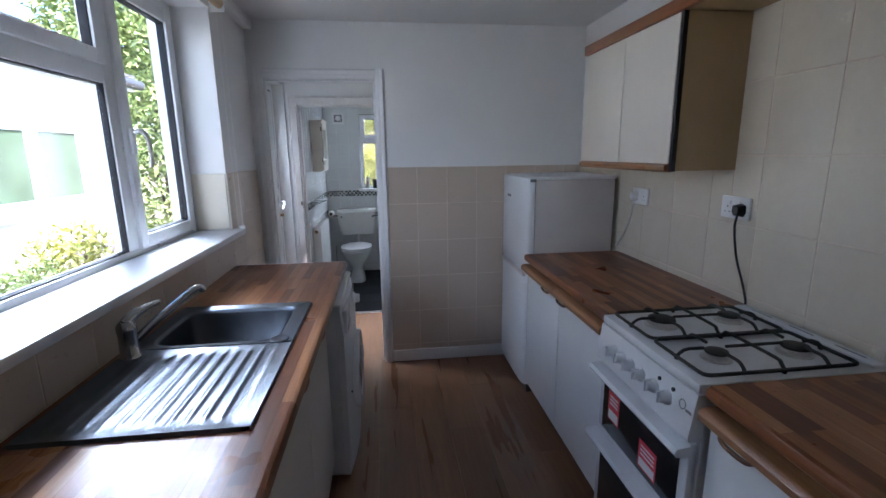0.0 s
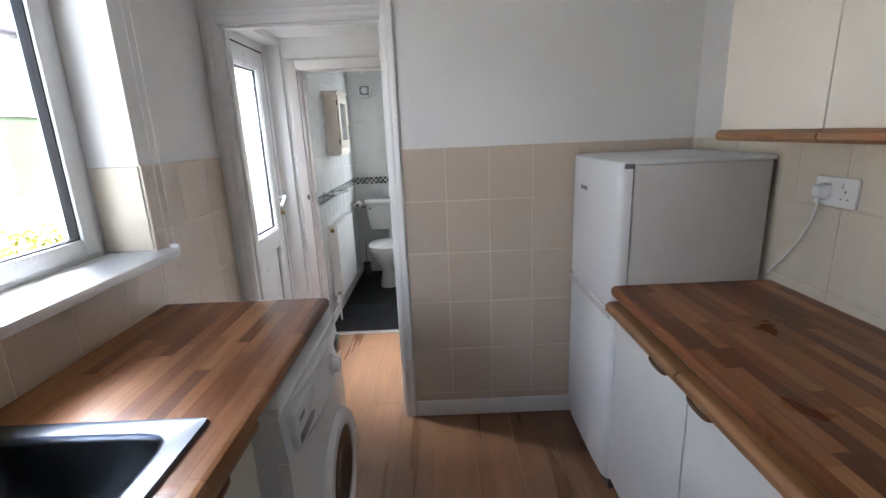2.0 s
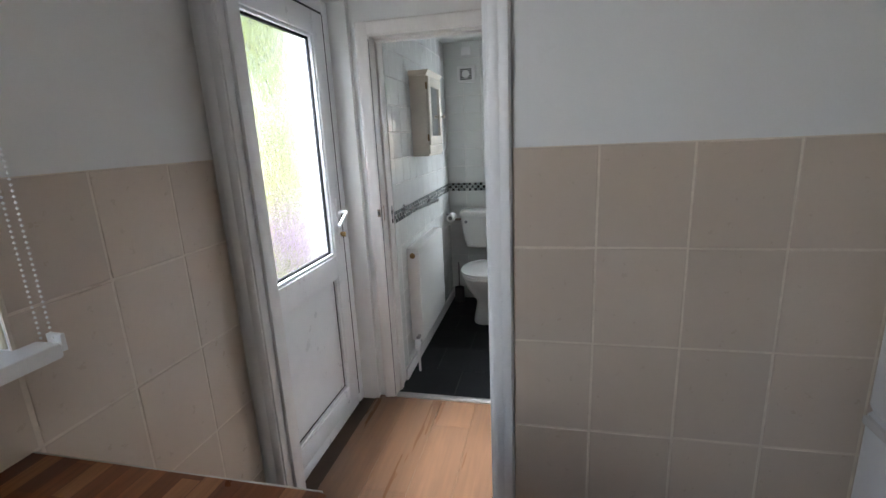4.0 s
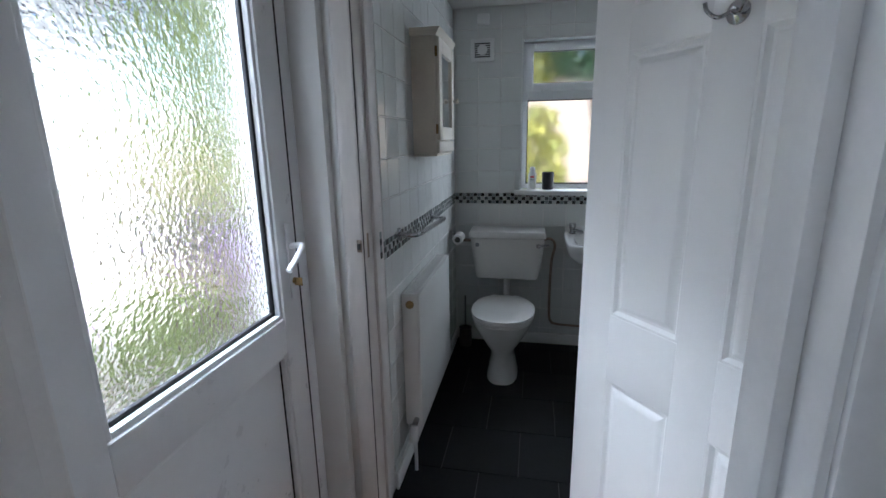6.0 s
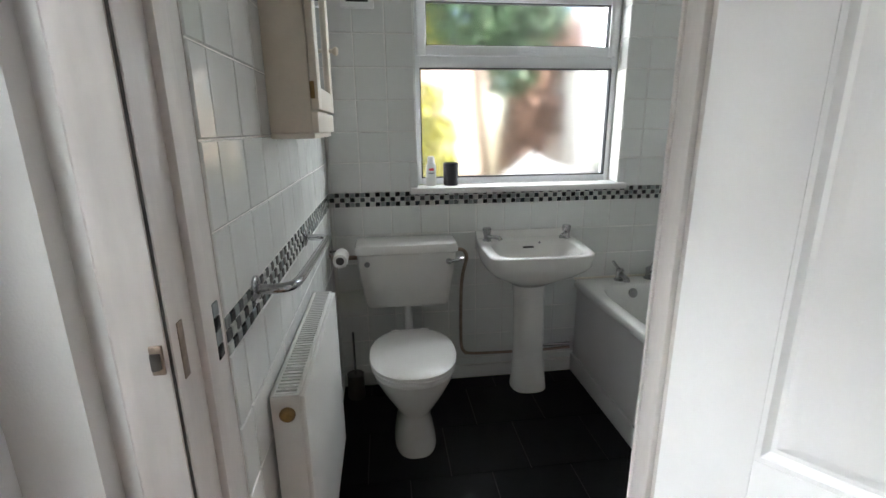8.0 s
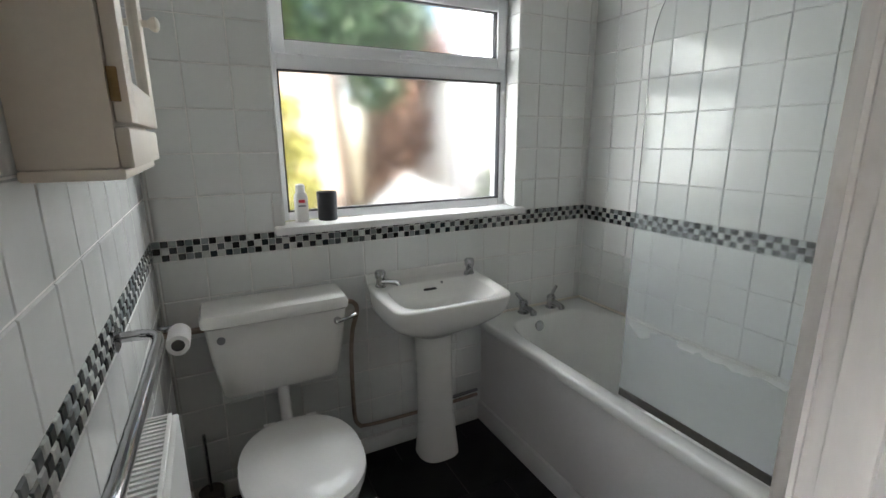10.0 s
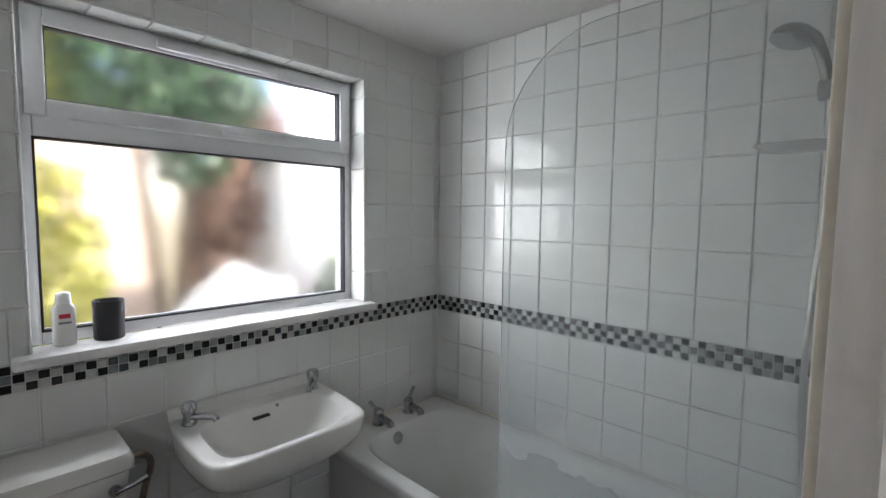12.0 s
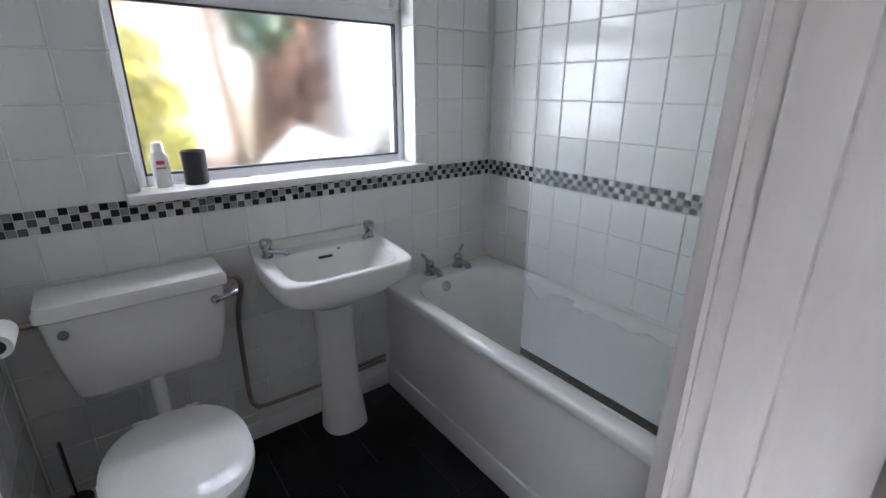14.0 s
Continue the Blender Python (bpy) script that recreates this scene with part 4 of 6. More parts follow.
def washing_machine():
    x0, xf, y0, y1, h = 1.6, 2.172, 3.515, 4.11, 0.85
    t = thing("washing_machine", ((x0 + xf) / 2, (y0 + y1) / 2, 0), "white front-loading washing machine under the worktop", "washing machine")
    part("body", box((x0, y0, 0.02), (xf - 0.03, y1, h - 0.02), 0.006), ENAMEL, t)
    part("lid", box((x0, y0 - 0.002, h - 0.02), (xf - 0.005, y1 + 0.002, h + 0.005), 0.01), ENAMEL, t)
    # bowed front
    def bow(u):
        return xf + 0.028 * (1 - (2 * u - 1) ** 2)
    front = [(xf - 0.03, y0)] + [(bow(i / 14), y0 + (y1 - y0) * i / 14) for i in range(15)] + [(xf - 0.03, y1)]
    part("front_panel", prism(front, "z", 0.09, h - 0.15), ENAMEL, t)
    part("kick_panel", prism([(a - 0.006, b) for a, b in front], "z", 0.02, 0.086), ENAMEL, t)
    top = [[(a - (0.0 if k == 0 else 0.012), b, z) for a, b in front] for k, z in ((0, h - 0.147), (1, h - 0.02))]
    panel = part("control_panel", loft(top), ENAMEL, t)
    cz, cy = 0.405, (y0 + y1) / 2 + 0.03
    ax = (1, 0, 0)
    door = part("door", turned((xf + 0.012, cy, cz), ax, [(0.2, 0), (0.2, 0.022), (0.19, 0.034), (0.165, 0.038), (0.15, 0.034), (0.148, 0.02)], 48, caps=(True, False)), ENAMEL, t, "round porthole door")
    part("door_glass", turned((xf + 0.012, cy, cz), ax, [(0.149, 0.016), (0.145, 0.026), (0.11, 0.03), (0.06, 0.022), (0.002, 0.018)], 40), OVENGLASS, door, "dark porthole glass")
    part("door_seal", turned((xf + 0.012, cy, cz), ax, [(0.15, 0.02), (0.153, 0.026), (0.148, 0.029), (0.142, 0.024)], 40, caps=(False, False)), ALU, door)
    part("door_latch", box((xf + 0.034, cy + 0.165, cz - 0.03), (xf + 0.052, cy + 0.19, cz + 0.03), 0.006), ENAMEL, door)
    part("detergent_drawer", box((xf - 0.01, y0 + 0.03, h - 0.14), (xf + 0.017, y0 + 0.2, h - 0.035), 0.006), ENAMEL, panel, "detergent drawer front")
    part("drawer_grip", box((xf + 0.01, y0 + 0.05, h - 0.133), (xf + 0.02, y0 + 0.18, h - 0.105), 0.006), GREYPRINT, panel)
    part("brand_mark", box((xf + 0.012, y0 + 0.06, h - 0.075), (xf + 0.0178, y0 + 0.1, h - 0.062)), GREYPRINT, panel)
    knob = part("programme_knob", turned((xf + 0.018, y0 + 0.38, h - 0.088), ax, [(0.033, 0), (0.033, 0.008), (0.024, 0.012), (0.022, 0.03), (0.018, 0.033), (0.002, 0.033)], 28), ENAMEL, panel, "round programme knob")
    part("display", box((xf + 0.0, y0 + 0.47, h - 0.115), (xf + 0.012, y0 + 0.55, h - 0.06), 0.002), OVENGLASS, panel, "dark display window")
    for i in range(4):
        part("button", box((xf + 0.008, y0 + 0.26 + i * 0.018, h - 0.12), (xf + 0.024, y0 + 0.272 + i * 0.018, h - 0.112), 0.002), GREYPRINT, panel)
    for i, (a, b) in enumerate(((x0 + 0.05, y0 + 0.05), (x0 + 0.05, y1 - 0.05), (xf - 0.09, y0 + 0.05), (xf - 0.09, y1 - 0.05))):
        part("foot", rod((a, b, 0), (a, b, 0.021), 0.018, 12), BLACK, t)
    part("hinge_screw", turned((xf + 0.012, y0 + 0.08, 0.4), ax, [(0.006, 0), (0.006, 0.006)], 10), BLACK, door)
    return t


washing_machine()


# ---- kitchen: right run ----
def fridge_freezer():
    xf, xb, y0, y1, h = 3.185, 3.715, 4.14, 4.695, 1.35
    t = thing("fridge_freezer", ((xf + xb) / 2, (y0 + y1) / 2, 0), "white fridge freezer with two doors beside the worktop", "fridge freezer")
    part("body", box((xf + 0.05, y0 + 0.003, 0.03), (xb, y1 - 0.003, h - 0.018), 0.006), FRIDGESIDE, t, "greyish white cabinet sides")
    part("top", box((xf + 0.04, y0, h - 0.018), (xb + 0.01, y1, h), 0.007), FRIDGE, t)
    split = 0.79
    def door(z0, z1):
        prof = [(xf + 0.045, y0), (xf + 0.02, y0), (xf + 0.007, y0 + 0.008), (xf - 0.002, y0 + 0.03), (xf - 0.008, y0 + 0.15), (xf - 0.008, y1 - 0.15), (xf - 0.002, y1 - 0.03), (xf + 0.007, y1 - 0.008), (xf + 0.02, y1), (xf + 0.045, y1)]
        def ring(m, z):
            ym = (y0 + y1) / 2
            return [(a + (m if a < xf + 0.04 else 0), b + math.copysign(m, ym - b), z) for a, b in prof]
        bm = loft([ring(0.006, z0), ring(0.002, z0 + 0.002), ring(0.0, z0 + 0.007), ring(0.0, z1 - 0.007), ring(0.002, z1 - 0.002), ring(0.006, z1)])
        return part("door", bm, FRIDGE, t, sharp=50)
    up = door(split + 0.006, h - 0.004)
    low = door(0.06, split - 0.006)
    part("grip", box((xf - 0.012, y0 + 0.02, split - 0.03), (xf + 0.02, y1 - 0.02, split - 0.008), 0.006), FRIDGESIDE, low, "recessed grip along the door top")
    part("seal", box((xf + 0.045, y0 + 0.008, 0.07), (xf + 0.051, y1 - 0.008, h - 0.02)), GREYPRINT, t)
    part("hinge", box((xf + 0.015, y0 - 0.002, h - 0.03), (xf + 0.05, y0 + 0.03, h - 0.012), 0.003), GREYPRINT, up)
    part("badge", box((xf - 0.0095, y1 - 0.235, h - 0.14), (xf - 0.007, y1 - 0.155, h - 0.124), 0.0005), GREYPRINT, up, "small grey badge")
    part("plinth", box((xf + 0.03, y0 + 0.02, 0.0), (xb, y1 - 0.02, 0.055)), BLACK, t)
    return t


fridge_freezer()


def gas_cooker():
    xf, xb, y0, y1, h = 3.16, 3.69, 2.577, 3.103, 0.905
    t = thing("gas_cooker", ((xf + xb) / 2, (y0 + y1) / 2, 0), "white freestanding gas cooker with four burners", "cooker")
    part("body", box((xf + 0.02, y0 + 0.004, 0.05), (xb, y1 - 0.004, h - 0.03), 0.003), ENAMEL, t)
    hob = part("hob", box((xf - 0.005, y0, h - 0.03), (xb + 0.03, y1, h), 0.008), ENAMEL, t)
    part("well", loft([oval((xf + xb) / 2 + 0.005, (y0 + y1) / 2, h + 0.0005, 0.255, 0.222, 14, 48), oval((xf + xb) / 2 + 0.005, (y0 + y1) / 2, h + 0.003, 0.25, 0.217, 14, 48),
                       oval((xf + xb) / 2 + 0.005, (y0 + y1) / 2, h + 0.0012, 0.235, 0.205, 12, 48)]), ENAMEL, hob)
    part("rear_trim", box((xb - 0.02, y0 + 0.01, h), (xb + 0.03, y1 - 0.01, h + 0.012), 0.005), ENAMEL, hob)
    for k in range(3):
        part("hinge_slot", box((xb + 0.0, y0 + 0.05 + k * 0.16, h + 0.0115), (xb + 0.006, y0 + 0.14 + k * 0.16, h + 0.0128)), GREYPRINT, hob)
    # burners
    for bx, by, r in ((xf + 0.14, y0 + 0.13, 0.03), (xf + 0.14, y1 - 0.13, 0.043), (xf + 0.39, y0 + 0.13, 0.036), (xf + 0.39, y1 - 0.13, 0.034)):
        b = part("burner", turned((bx, by, h), (0, 0, 1), [(r + 0.012, 0), (r + 0.012, 0.004), (r + 0.004, 0.008), (r + 0.004, 0.018), (r - 0.004, 0.02)], 28), ALU, hob, "alloy burner ring")
        part("burner_cap", turned((bx, by, h + 0.018), (0, 0, 1), [(r, 0), (r + 0.002, 0.003), (r, 0.008), (r - 0.008, 0.011), (0.002, 0.0115)], 28), CASTIRON, b, "black burner cap")
    # pan supports: two low frames with raised fingers
    zr, zf = h + 0.011, h + 0.031
    a, b = xf + 0.025, xb - 0.045
    mid = (a + b) / 2
    for c0, c1 in ((y0 + 0.022, (y0 + y1) / 2 - 0.004), ((y0 + y1) / 2 + 0.004, y1 - 0.022)):
        rim, q = [], 0.022
        for cx, cy, turn in ((b - q, c1 - q, 0), (a + q, c1 - q, 90), (a + q, c0 + q, 180), (b - q, c0 + q, 270)):
            for k in range(5):
                an = math.radians(turn + k * 22.5)
                rim.append((cx + q * math.cos(an), cy + q * math.sin(an), zr))
        s = tube(rim + [rim[0]], 0.0055, 8, smooth=False)
        yc = (c0 + c1) / 2
        tube([(mid, c0, zr), (mid, c0 + 0.014, zr + 0.012), (mid, c0 + 0.035, zf), (mid, c1 - 0.035, zf), (mid, c1 - 0.014, zr + 0.012), (mid, c1, zr)], 0.005, 8, s)
        for bx in (xf + 0.14, xf + 0.39):
            for dy in (-1, 1):
                e = c0 if dy < 0 else c1
                tube([(bx, e, zr), (bx, e - dy * 0.012, zr + 0.012), (bx, e - dy * 0.03, zf), (bx, yc + dy * 0.034, zf)], 0.005, 8, s)
            e, d = (a, 1) if bx < mid else (b, -1)
            tube([(e, yc, zr), (e + d * 0.012, yc, zr + 0.012), (e + d * 0.032, yc, zf), (bx - d * 0.034, yc, zf)], 0.005, 8, s)
            rod((mid, yc, zf), (bx + d * 0.036, yc, zf), 0.005, 8, s)
        for p in ((a, yc), (b, yc), (mid, c0), (mid, c1)):
            rod((p[0], p[1], h + 0.001), (p[0], p[1], zr), 0.006, 8, s)
        part("pan_support", s, CASTIRON, hob, "black enamelled pan support")
    # sloping control panel
    cp = [(xf + 0.02, h - 0.03), (xf - 0.005, h - 0.032), (xf - 0.022, h - 0.155), (xf - 0.018, h - 0.165), (xf + 0.02, h - 0.165)]
    panel = part("control_panel", prism(cp, "y", y0, y1), ENAMEL, t)
    nrm = Vector((-0.123, 0, 0.017)).normalized()
    for i, yy in enumerate((y0 + 0.108, y0 + 0.173, y0 + 0.243, y0 + 0.303, y0 + 0.358, y0 + 0.413)):
        c = (xf - 0.0138, yy, h - 0.095)
        k = part("knob", turned(c, nrm, [(0.022, -0.002), (0.022, 0.004), (0.018, 0.008), (0.016, 0.026), (0.013, 0.029), (0.001, 0.029)], 20), ENAMEL, panel, "white control knob")
        part("knob_grip", box((c[0] - 0.035, yy - 0.0035, h - 0.108), (c[0] - 0.012, yy + 0.0035, h - 0.074), 0.002), ENAMEL, k)
    for yy in (y0 + 0.155, y0 + 0.09):
        part("button", turned((xf - 0.0095, yy, h - 0.062), nrm, [(0.006, -0.002), (0.006, 0.004)], 10), BLACK, panel)
    part("brand_mark", turned((xf - 0.0118, y0 + 0.046, h - 0.08), nrm, [(0.014, 0), (0.014, 0.0012), (0.011, 0.0012), (0.011, 0.0)], 24, caps=(False, False)), GREYPRINT, panel, "round grey maker's mark")
    part("brand_line", box((xf - 0.0143, y0 + 0.008, h - 0.092), (xf - 0.012, y0 + 0.03, h - 0.085)), GREYPRINT, panel)
    # grill and oven doors: dark glass, white bar handles
    for z0, z1 in ((0.47, h - 0.18), (0.09, 0.455)):
        d = part("oven_door", box((xf - 0.003, y0 + 0.012, z0), (xf + 0.02, y1 - 0.012, z1), 0.004), ENAMEL, t, "oven door with dark glass")
        part("door_glass", box((xf - 0.0065, y0 + 0.045, z0 + 0.012), (xf - 0.0028, y1 - 0.045, z1 - 0.045), 0.001), OVENGLASS, d, "black glass panel")
        part("handle", prism([(xf - 0.045, z1 - 0.03), (xf - 0.052, z1 - 0.018), (xf - 0.045, z1 - 0.006), (xf - 0.004, z1 - 0.001), (xf - 0.004, z1 - 0.034)], "y", y0 + 0.004, y1 - 0.004), ENAMEL, d, "white full-width handle")
        if z0 > 0.4:
            for a, b, c, e in ((y1 - 0.16, y1 - 0.085, z0 + 0.07, z0 + 0.18), (y0 + 0.14, y0 + 0.235, z0 + 0.03, z0 + 0.125)):
                s = part("sticker", box((xf - 0.0072, a, c), (xf - 0.0064, b, e)), REDLABEL, d, "red and white paper label")
                part("sticker_panel", box((xf - 0.0078, a + 0.006, c + 0.006), (xf - 0.0071, b - 0.006, c + (e - c) * 0.36)), PAPER, s)
                for q in range(3):
                    part("print_line", box((xf - 0.0078, a + 0.01, e - 0.02 - q * 0.014), (xf - 0.0071, b - 0.012, e - 0.014 - q * 0.014)), PAPER, s)
    part("plinth", box((xf + 0.03, y0 + 0.02, 0), (xb, y1 - 0.02, 0.052)), BLACK, t)
    return t


gas_cooker()


def wall_cupboard():
    xf, y0, y1, z0, z1 = 3.47, 3.26, 4.065, 1.412, 1.985
    t = thing("wall_cupboard", ((xf + KX1) / 2, (y0 + y1) / 2, z0), "cream wall cupboard with oak trim and tan side", "cupboard")
    part("body", box((xf + 0.02, y0, z0), (KX1 - 0.004, y1, z1)), TAN, t, "tan melamine carcass")
    part("edge_strip", box((xf + 0.002, y0 - 0.001, z0 - 0.002), (xf + 0.02, y0 + 0.014, z1)), GASKET, t, "dark front edge")
    mid = (y0 + y1) / 2
    for a, b in ((y0 + 0.016, mid - 0.002), (mid + 0.002, y1 - 0.002)):
        d = part("door", box((xf - 0.002, a, z0 + 0.028), (xf + 0.018, b, z1 - 0.002), 0.002), CREAM, t)
        rail = [(xf + 0.018, z0 - 0.005), (xf - 0.006, z0 - 0.005), (xf - 0.016, z0 + 0.004), (xf - 0.016, z0 + 0.018), (xf - 0.004, z0 + 0.028), (xf + 0.018, z0 + 0.028)]
        r = part("rail", prism(rail, "y", a, b), TRIMWOOD, d, "oak finger rail")
        part("grip", box((xf - 0.0175, (a + b) / 2 - 0.06, z0 + 0.003), (xf - 0.0145, (a + b) / 2 + 0.06, z0 + 0.015), 0.001), HANDLEWOOD, r)
    return t


wall_cupboard()
shelf = thing("bridging_shelf", (3.6, 2.6, 1.985), "tan melamine bridging shelf with oak cornice above the cooker", "shelf")
part("board", box((3.485, 1.2, 1.988), (KX1 - 0.004, 4.065, 2.005)), TAN, shelf)
part("cornice", box((3.455, 1.2, 1.985), (3.485, 4.075, 2.033), 0.006), HANDLEWOOD, shelf, "dark varnished oak cornice")
part("cornice", box((3.485, 4.065, 1.988), (KX1 - 0.004, 4.077, 2.033), 0.004), HANDLEWOOD, shelf)


def socket(y, z, plug):
    t = thing("double_socket", (KX1 - 0.006, y, z), "white double plug socket on the tiled wall", "socket", "double sockets")
    x = KX1 - 0.006
    part("plate", box((x - 0.011, y - 0.073, z - 0.043), (x, y + 0.073, z + 0.043), 0.004), SOCKET, t)
    for s in (-1, 1):
        c = y + s * 0.036
        part("switch", box((x - 0.0145, c - 0.005 - s * 0.012, z + 0.012), (x - 0.0105, c + 0.005 - s * 0.012, z + 0.028), 0.001), SOCKET, t)
        if plug == s:
            continue
        for dy, dz, w, h in ((0, 0.003, 0.004, 0.008), (-0.011, -0.018, 0.007, 0.003), (0.011, -0.018, 0.007, 0.003)):
            part("pin_hole", box((x - 0.0114, c + dy - w / 2, z + dz - h / 2), (x - 0.0108, c + dy + w / 2, z + dz + h / 2)), BLACK, t)
    return t


socket(3.225, 1.268, -1)
socket(3.905, 1.25, 1)


def plug(y, z, material, label, pts, r):
    x = KX1 - 0.0175
    t = thing("plug", (x, y, z), label, "plug")
    part("body", loft([[(x, y + a, z + b) for a, b in ((-0.022, 0.02), (0, 0.026), (0.022, 0.02), (0.025, -0.01), (0.014, -0.025), (-0.014, -0.025), (-0.025, -0.01))],
                       [(x - 0.022, y + a * 0.85, z + b * 0.85) for a, b in ((-0.022, 0.02), (0, 0.026), (0.022, 0.02), (0.025, -0.01), (0.014, -0.025), (-0.014, -0.025), (-0.025, -0.01))],
                       [(x - 0.028, y + a * 0.6, z + b * 0.6) for a, b in ((-0.022, 0.02), (0, 0.026), (0.022, 0.02), (0.025, -0.01), (0.014, -0.025), (-0.014, -0.025), (-0.025, -0.01))]]), material, t)
    part("cable", tube([(x - 0.014, y, z - 0.02)] + pts, r, 8), material, t)


plug(3.189, 1.262, BLACK, "black plug with a cable to the cooker", [(3.712, 3.187, 1.19), (3.722, 3.172, 1.08), (3.73, 3.135, 0.985), (3.73, 3.112, 0.93), (3.728, 3.106, 0.908)], 0.0045)
plug(3.941, 1.25, SOCKET, "white plug with a thin cable to the fridge", [(3.717, 3.945, 1.19), (3.727, 3.985, 1.11), (3.732, 4.05, 1.02), (3.735, 4.105, 0.96), (3.738, 4.133, 0.93)], 0.003)

# roller blind with its bead chain
blind = thing("roller_blind", (1.59, 3.2, 2.2), "rolled-up brown roller blind above the window", "blind")
part("roll", rod((1.595, WIN[0] - 0.04, 2.225), (1.595, WIN[1] + 0.02, 2.225), 0.024, 20), TAN, blind, "rolled brown fabric")
part("bracket", box((KX0, WIN[1] + 0.02, 2.185), (1.62, WIN[1] + 0.026, 2.255), 0.002), SOCKET, blind)
part("bracket", box((KX0, WIN[0] - 0.046, 2.185), (1.62, WIN[0] - 0.04, 2.255), 0.002), SOCKET, blind)
chain = None
for k in range(112):
    for s in (0, 1):
        p = (1.575 + s * 0.022, WIN[1] + 0.035 + 0.004 * s, 2.2 - k * 0.0099)
        chain = turned((p[0], p[1], p[2] - 0.002), (0, 0, 1), [(0.001, 0), (0.0029, 0.0025), (0.001, 0.005)], 5, chain)
for k in range(7):
    a = math.pi * k / 6
    p = (1.586 + 0.011 * math.cos(a), WIN[1] + 0.037, 2.2 - 112 * 0.0099 - 0.011 * math.sin(a))
    chain = turned((p[0], p[1], p[2]), (0, 0, 1), [(0.001, 0), (0.0029, 0.0025), (0.001, 0.005)], 5, chain)
part("bead_chain", chain, SOCKET, blind, "white plastic bead chain")
part("chain_clip", box((1.57, WIN[1] + 0.046, 1.08), (1.605, WIN[1] + 0.056, 1.115), 0.003), SOCKET, blind)
conduit = whole("pipe_box", box((KX0, 4.05, 2.245), (KX0 + 0.05, KY1, KZ), 0.006), WALL, "white boxed pipe run below the ceiling", "boxing", kind="structure")

# ---- bathroom ----
def panel_door():
    """Six-panel door, open into the passage; its own x runs from the hinge, -y is the bathroom face."""
    ang = -53.0
    t = thing("door_2", (2.322, 5.776, 0.008), "open white six-panel moulded bathroom door", "door", kind="structure")
    t.matrix_world = pose(2.322, 5.776, 0.008, 0, 0, ang)
    W, H, T = 0.726, 1.885, 0.035
    core = 0.012
    cols = ((0.112, 0.314), (0.412, 0.614))
    rows = ((0.2, 0.725), (0.915, 1.575), (1.665, 1.79))
    bm = box((0, -T / 2 + core, 0), (W, T / 2 - core, H))
    leaf = part("leaf", bm, DOORPAINT, t, local=True)
    us = (0, cols[0][0], cols[0][1], cols[1][0], cols[1][1], W)
    for s in (-1, 1):
        y0, y1 = (-T / 2, -T / 2 + core) if s < 0 else (T / 2 - core, T / 2)
        for a, b in ((us[0], us[1]), (us[2], us[3]), (us[4], us[5])):
            part("stile", box((a, y0, 0), (b, y1, H), 0.0015), DOORPAINT, leaf, local=True)
        zs = (0, rows[0][0], rows[0][1], rows[1][0], rows[1][1], rows[2][0], rows[2][1], H)
        for a, b in cols:
            for c, d in ((zs[0], zs[1]), (zs[2], zs[3]), (zs[4], zs[5]), (zs[6], zs[7])):
                part("rail", box((a, y0, c), (b, y1, d), 0.0015), DOORPAINT, leaf, local=True)
            for c, d in rows:
                f = -T / 2 if s < 0 else T / 2
                i = -s * core
                def lp(m, yy):
                    return [(a + m, yy, c + m), (b - m, yy, c + m), (b - m, yy, d - m), (a + m, yy, d - m)]
                part("raised_panel", loft([lp(0.0, f - s * 0.001), lp(0.006, f - s * 0.0025), lp(0.014, f + i * 0.95), lp(0.02, f + i * 0.95), lp(0.036, f - s * 0.0015), lp(0.038, f - s * 0.001)], (False, True)), DOORPAINT, leaf, local=True, sharp=20)
    # coat hook in the middle of the bathroom face
    hk = part("coat_hook", turned((0.365, -T / 2, 1.6), (0, -1, 0), [(0.022, 0), (0.022, 0.004), (0.014, 0.008), (0.007, 0.01), (0.007, 0.02)], 20), CHROME, t, "chrome double coat hook", local=True)
    for s in (-1, 1):
        part("prong", tube([(0.365, -T / 2 - 0.018, 1.6), (0.365 + s * 0.02, -T / 2 - 0.03, 1.592), (0.365 + s * 0.035, -T / 2 - 0.04, 1.605), (0.365 + s * 0.04, -T / 2 - 0.042, 1.62)], 0.004, 8), CHROME, hk, local=True)
    for z in (0.25, 1.62):
        part("hinge", rod((-0.004, T / 2, z - 0.04), (-0.004, T / 2, z + 0.04), 0.005, 10), BRASS, t, local=True)
    for s in (-1, 1):
        k = part("door_handle", turned((W - 0.055, s * T / 2, 0.99), (0, s, 0), [(0.024, 0), (0.024, 0.005), (0.01, 0.01), (0.01, 0.04)], 18), CHROME, t, local=True)
        part("lever", tube([(W - 0.055, s * (T / 2 + 0.04), 0.99), (W - 0.09, s * (T / 2 + 0.045), 0.99), (W - 0.15, s * (T / 2 + 0.043), 0.985)], 0.008, 8), CHROME, k, local=True)
    return t


panel_door()


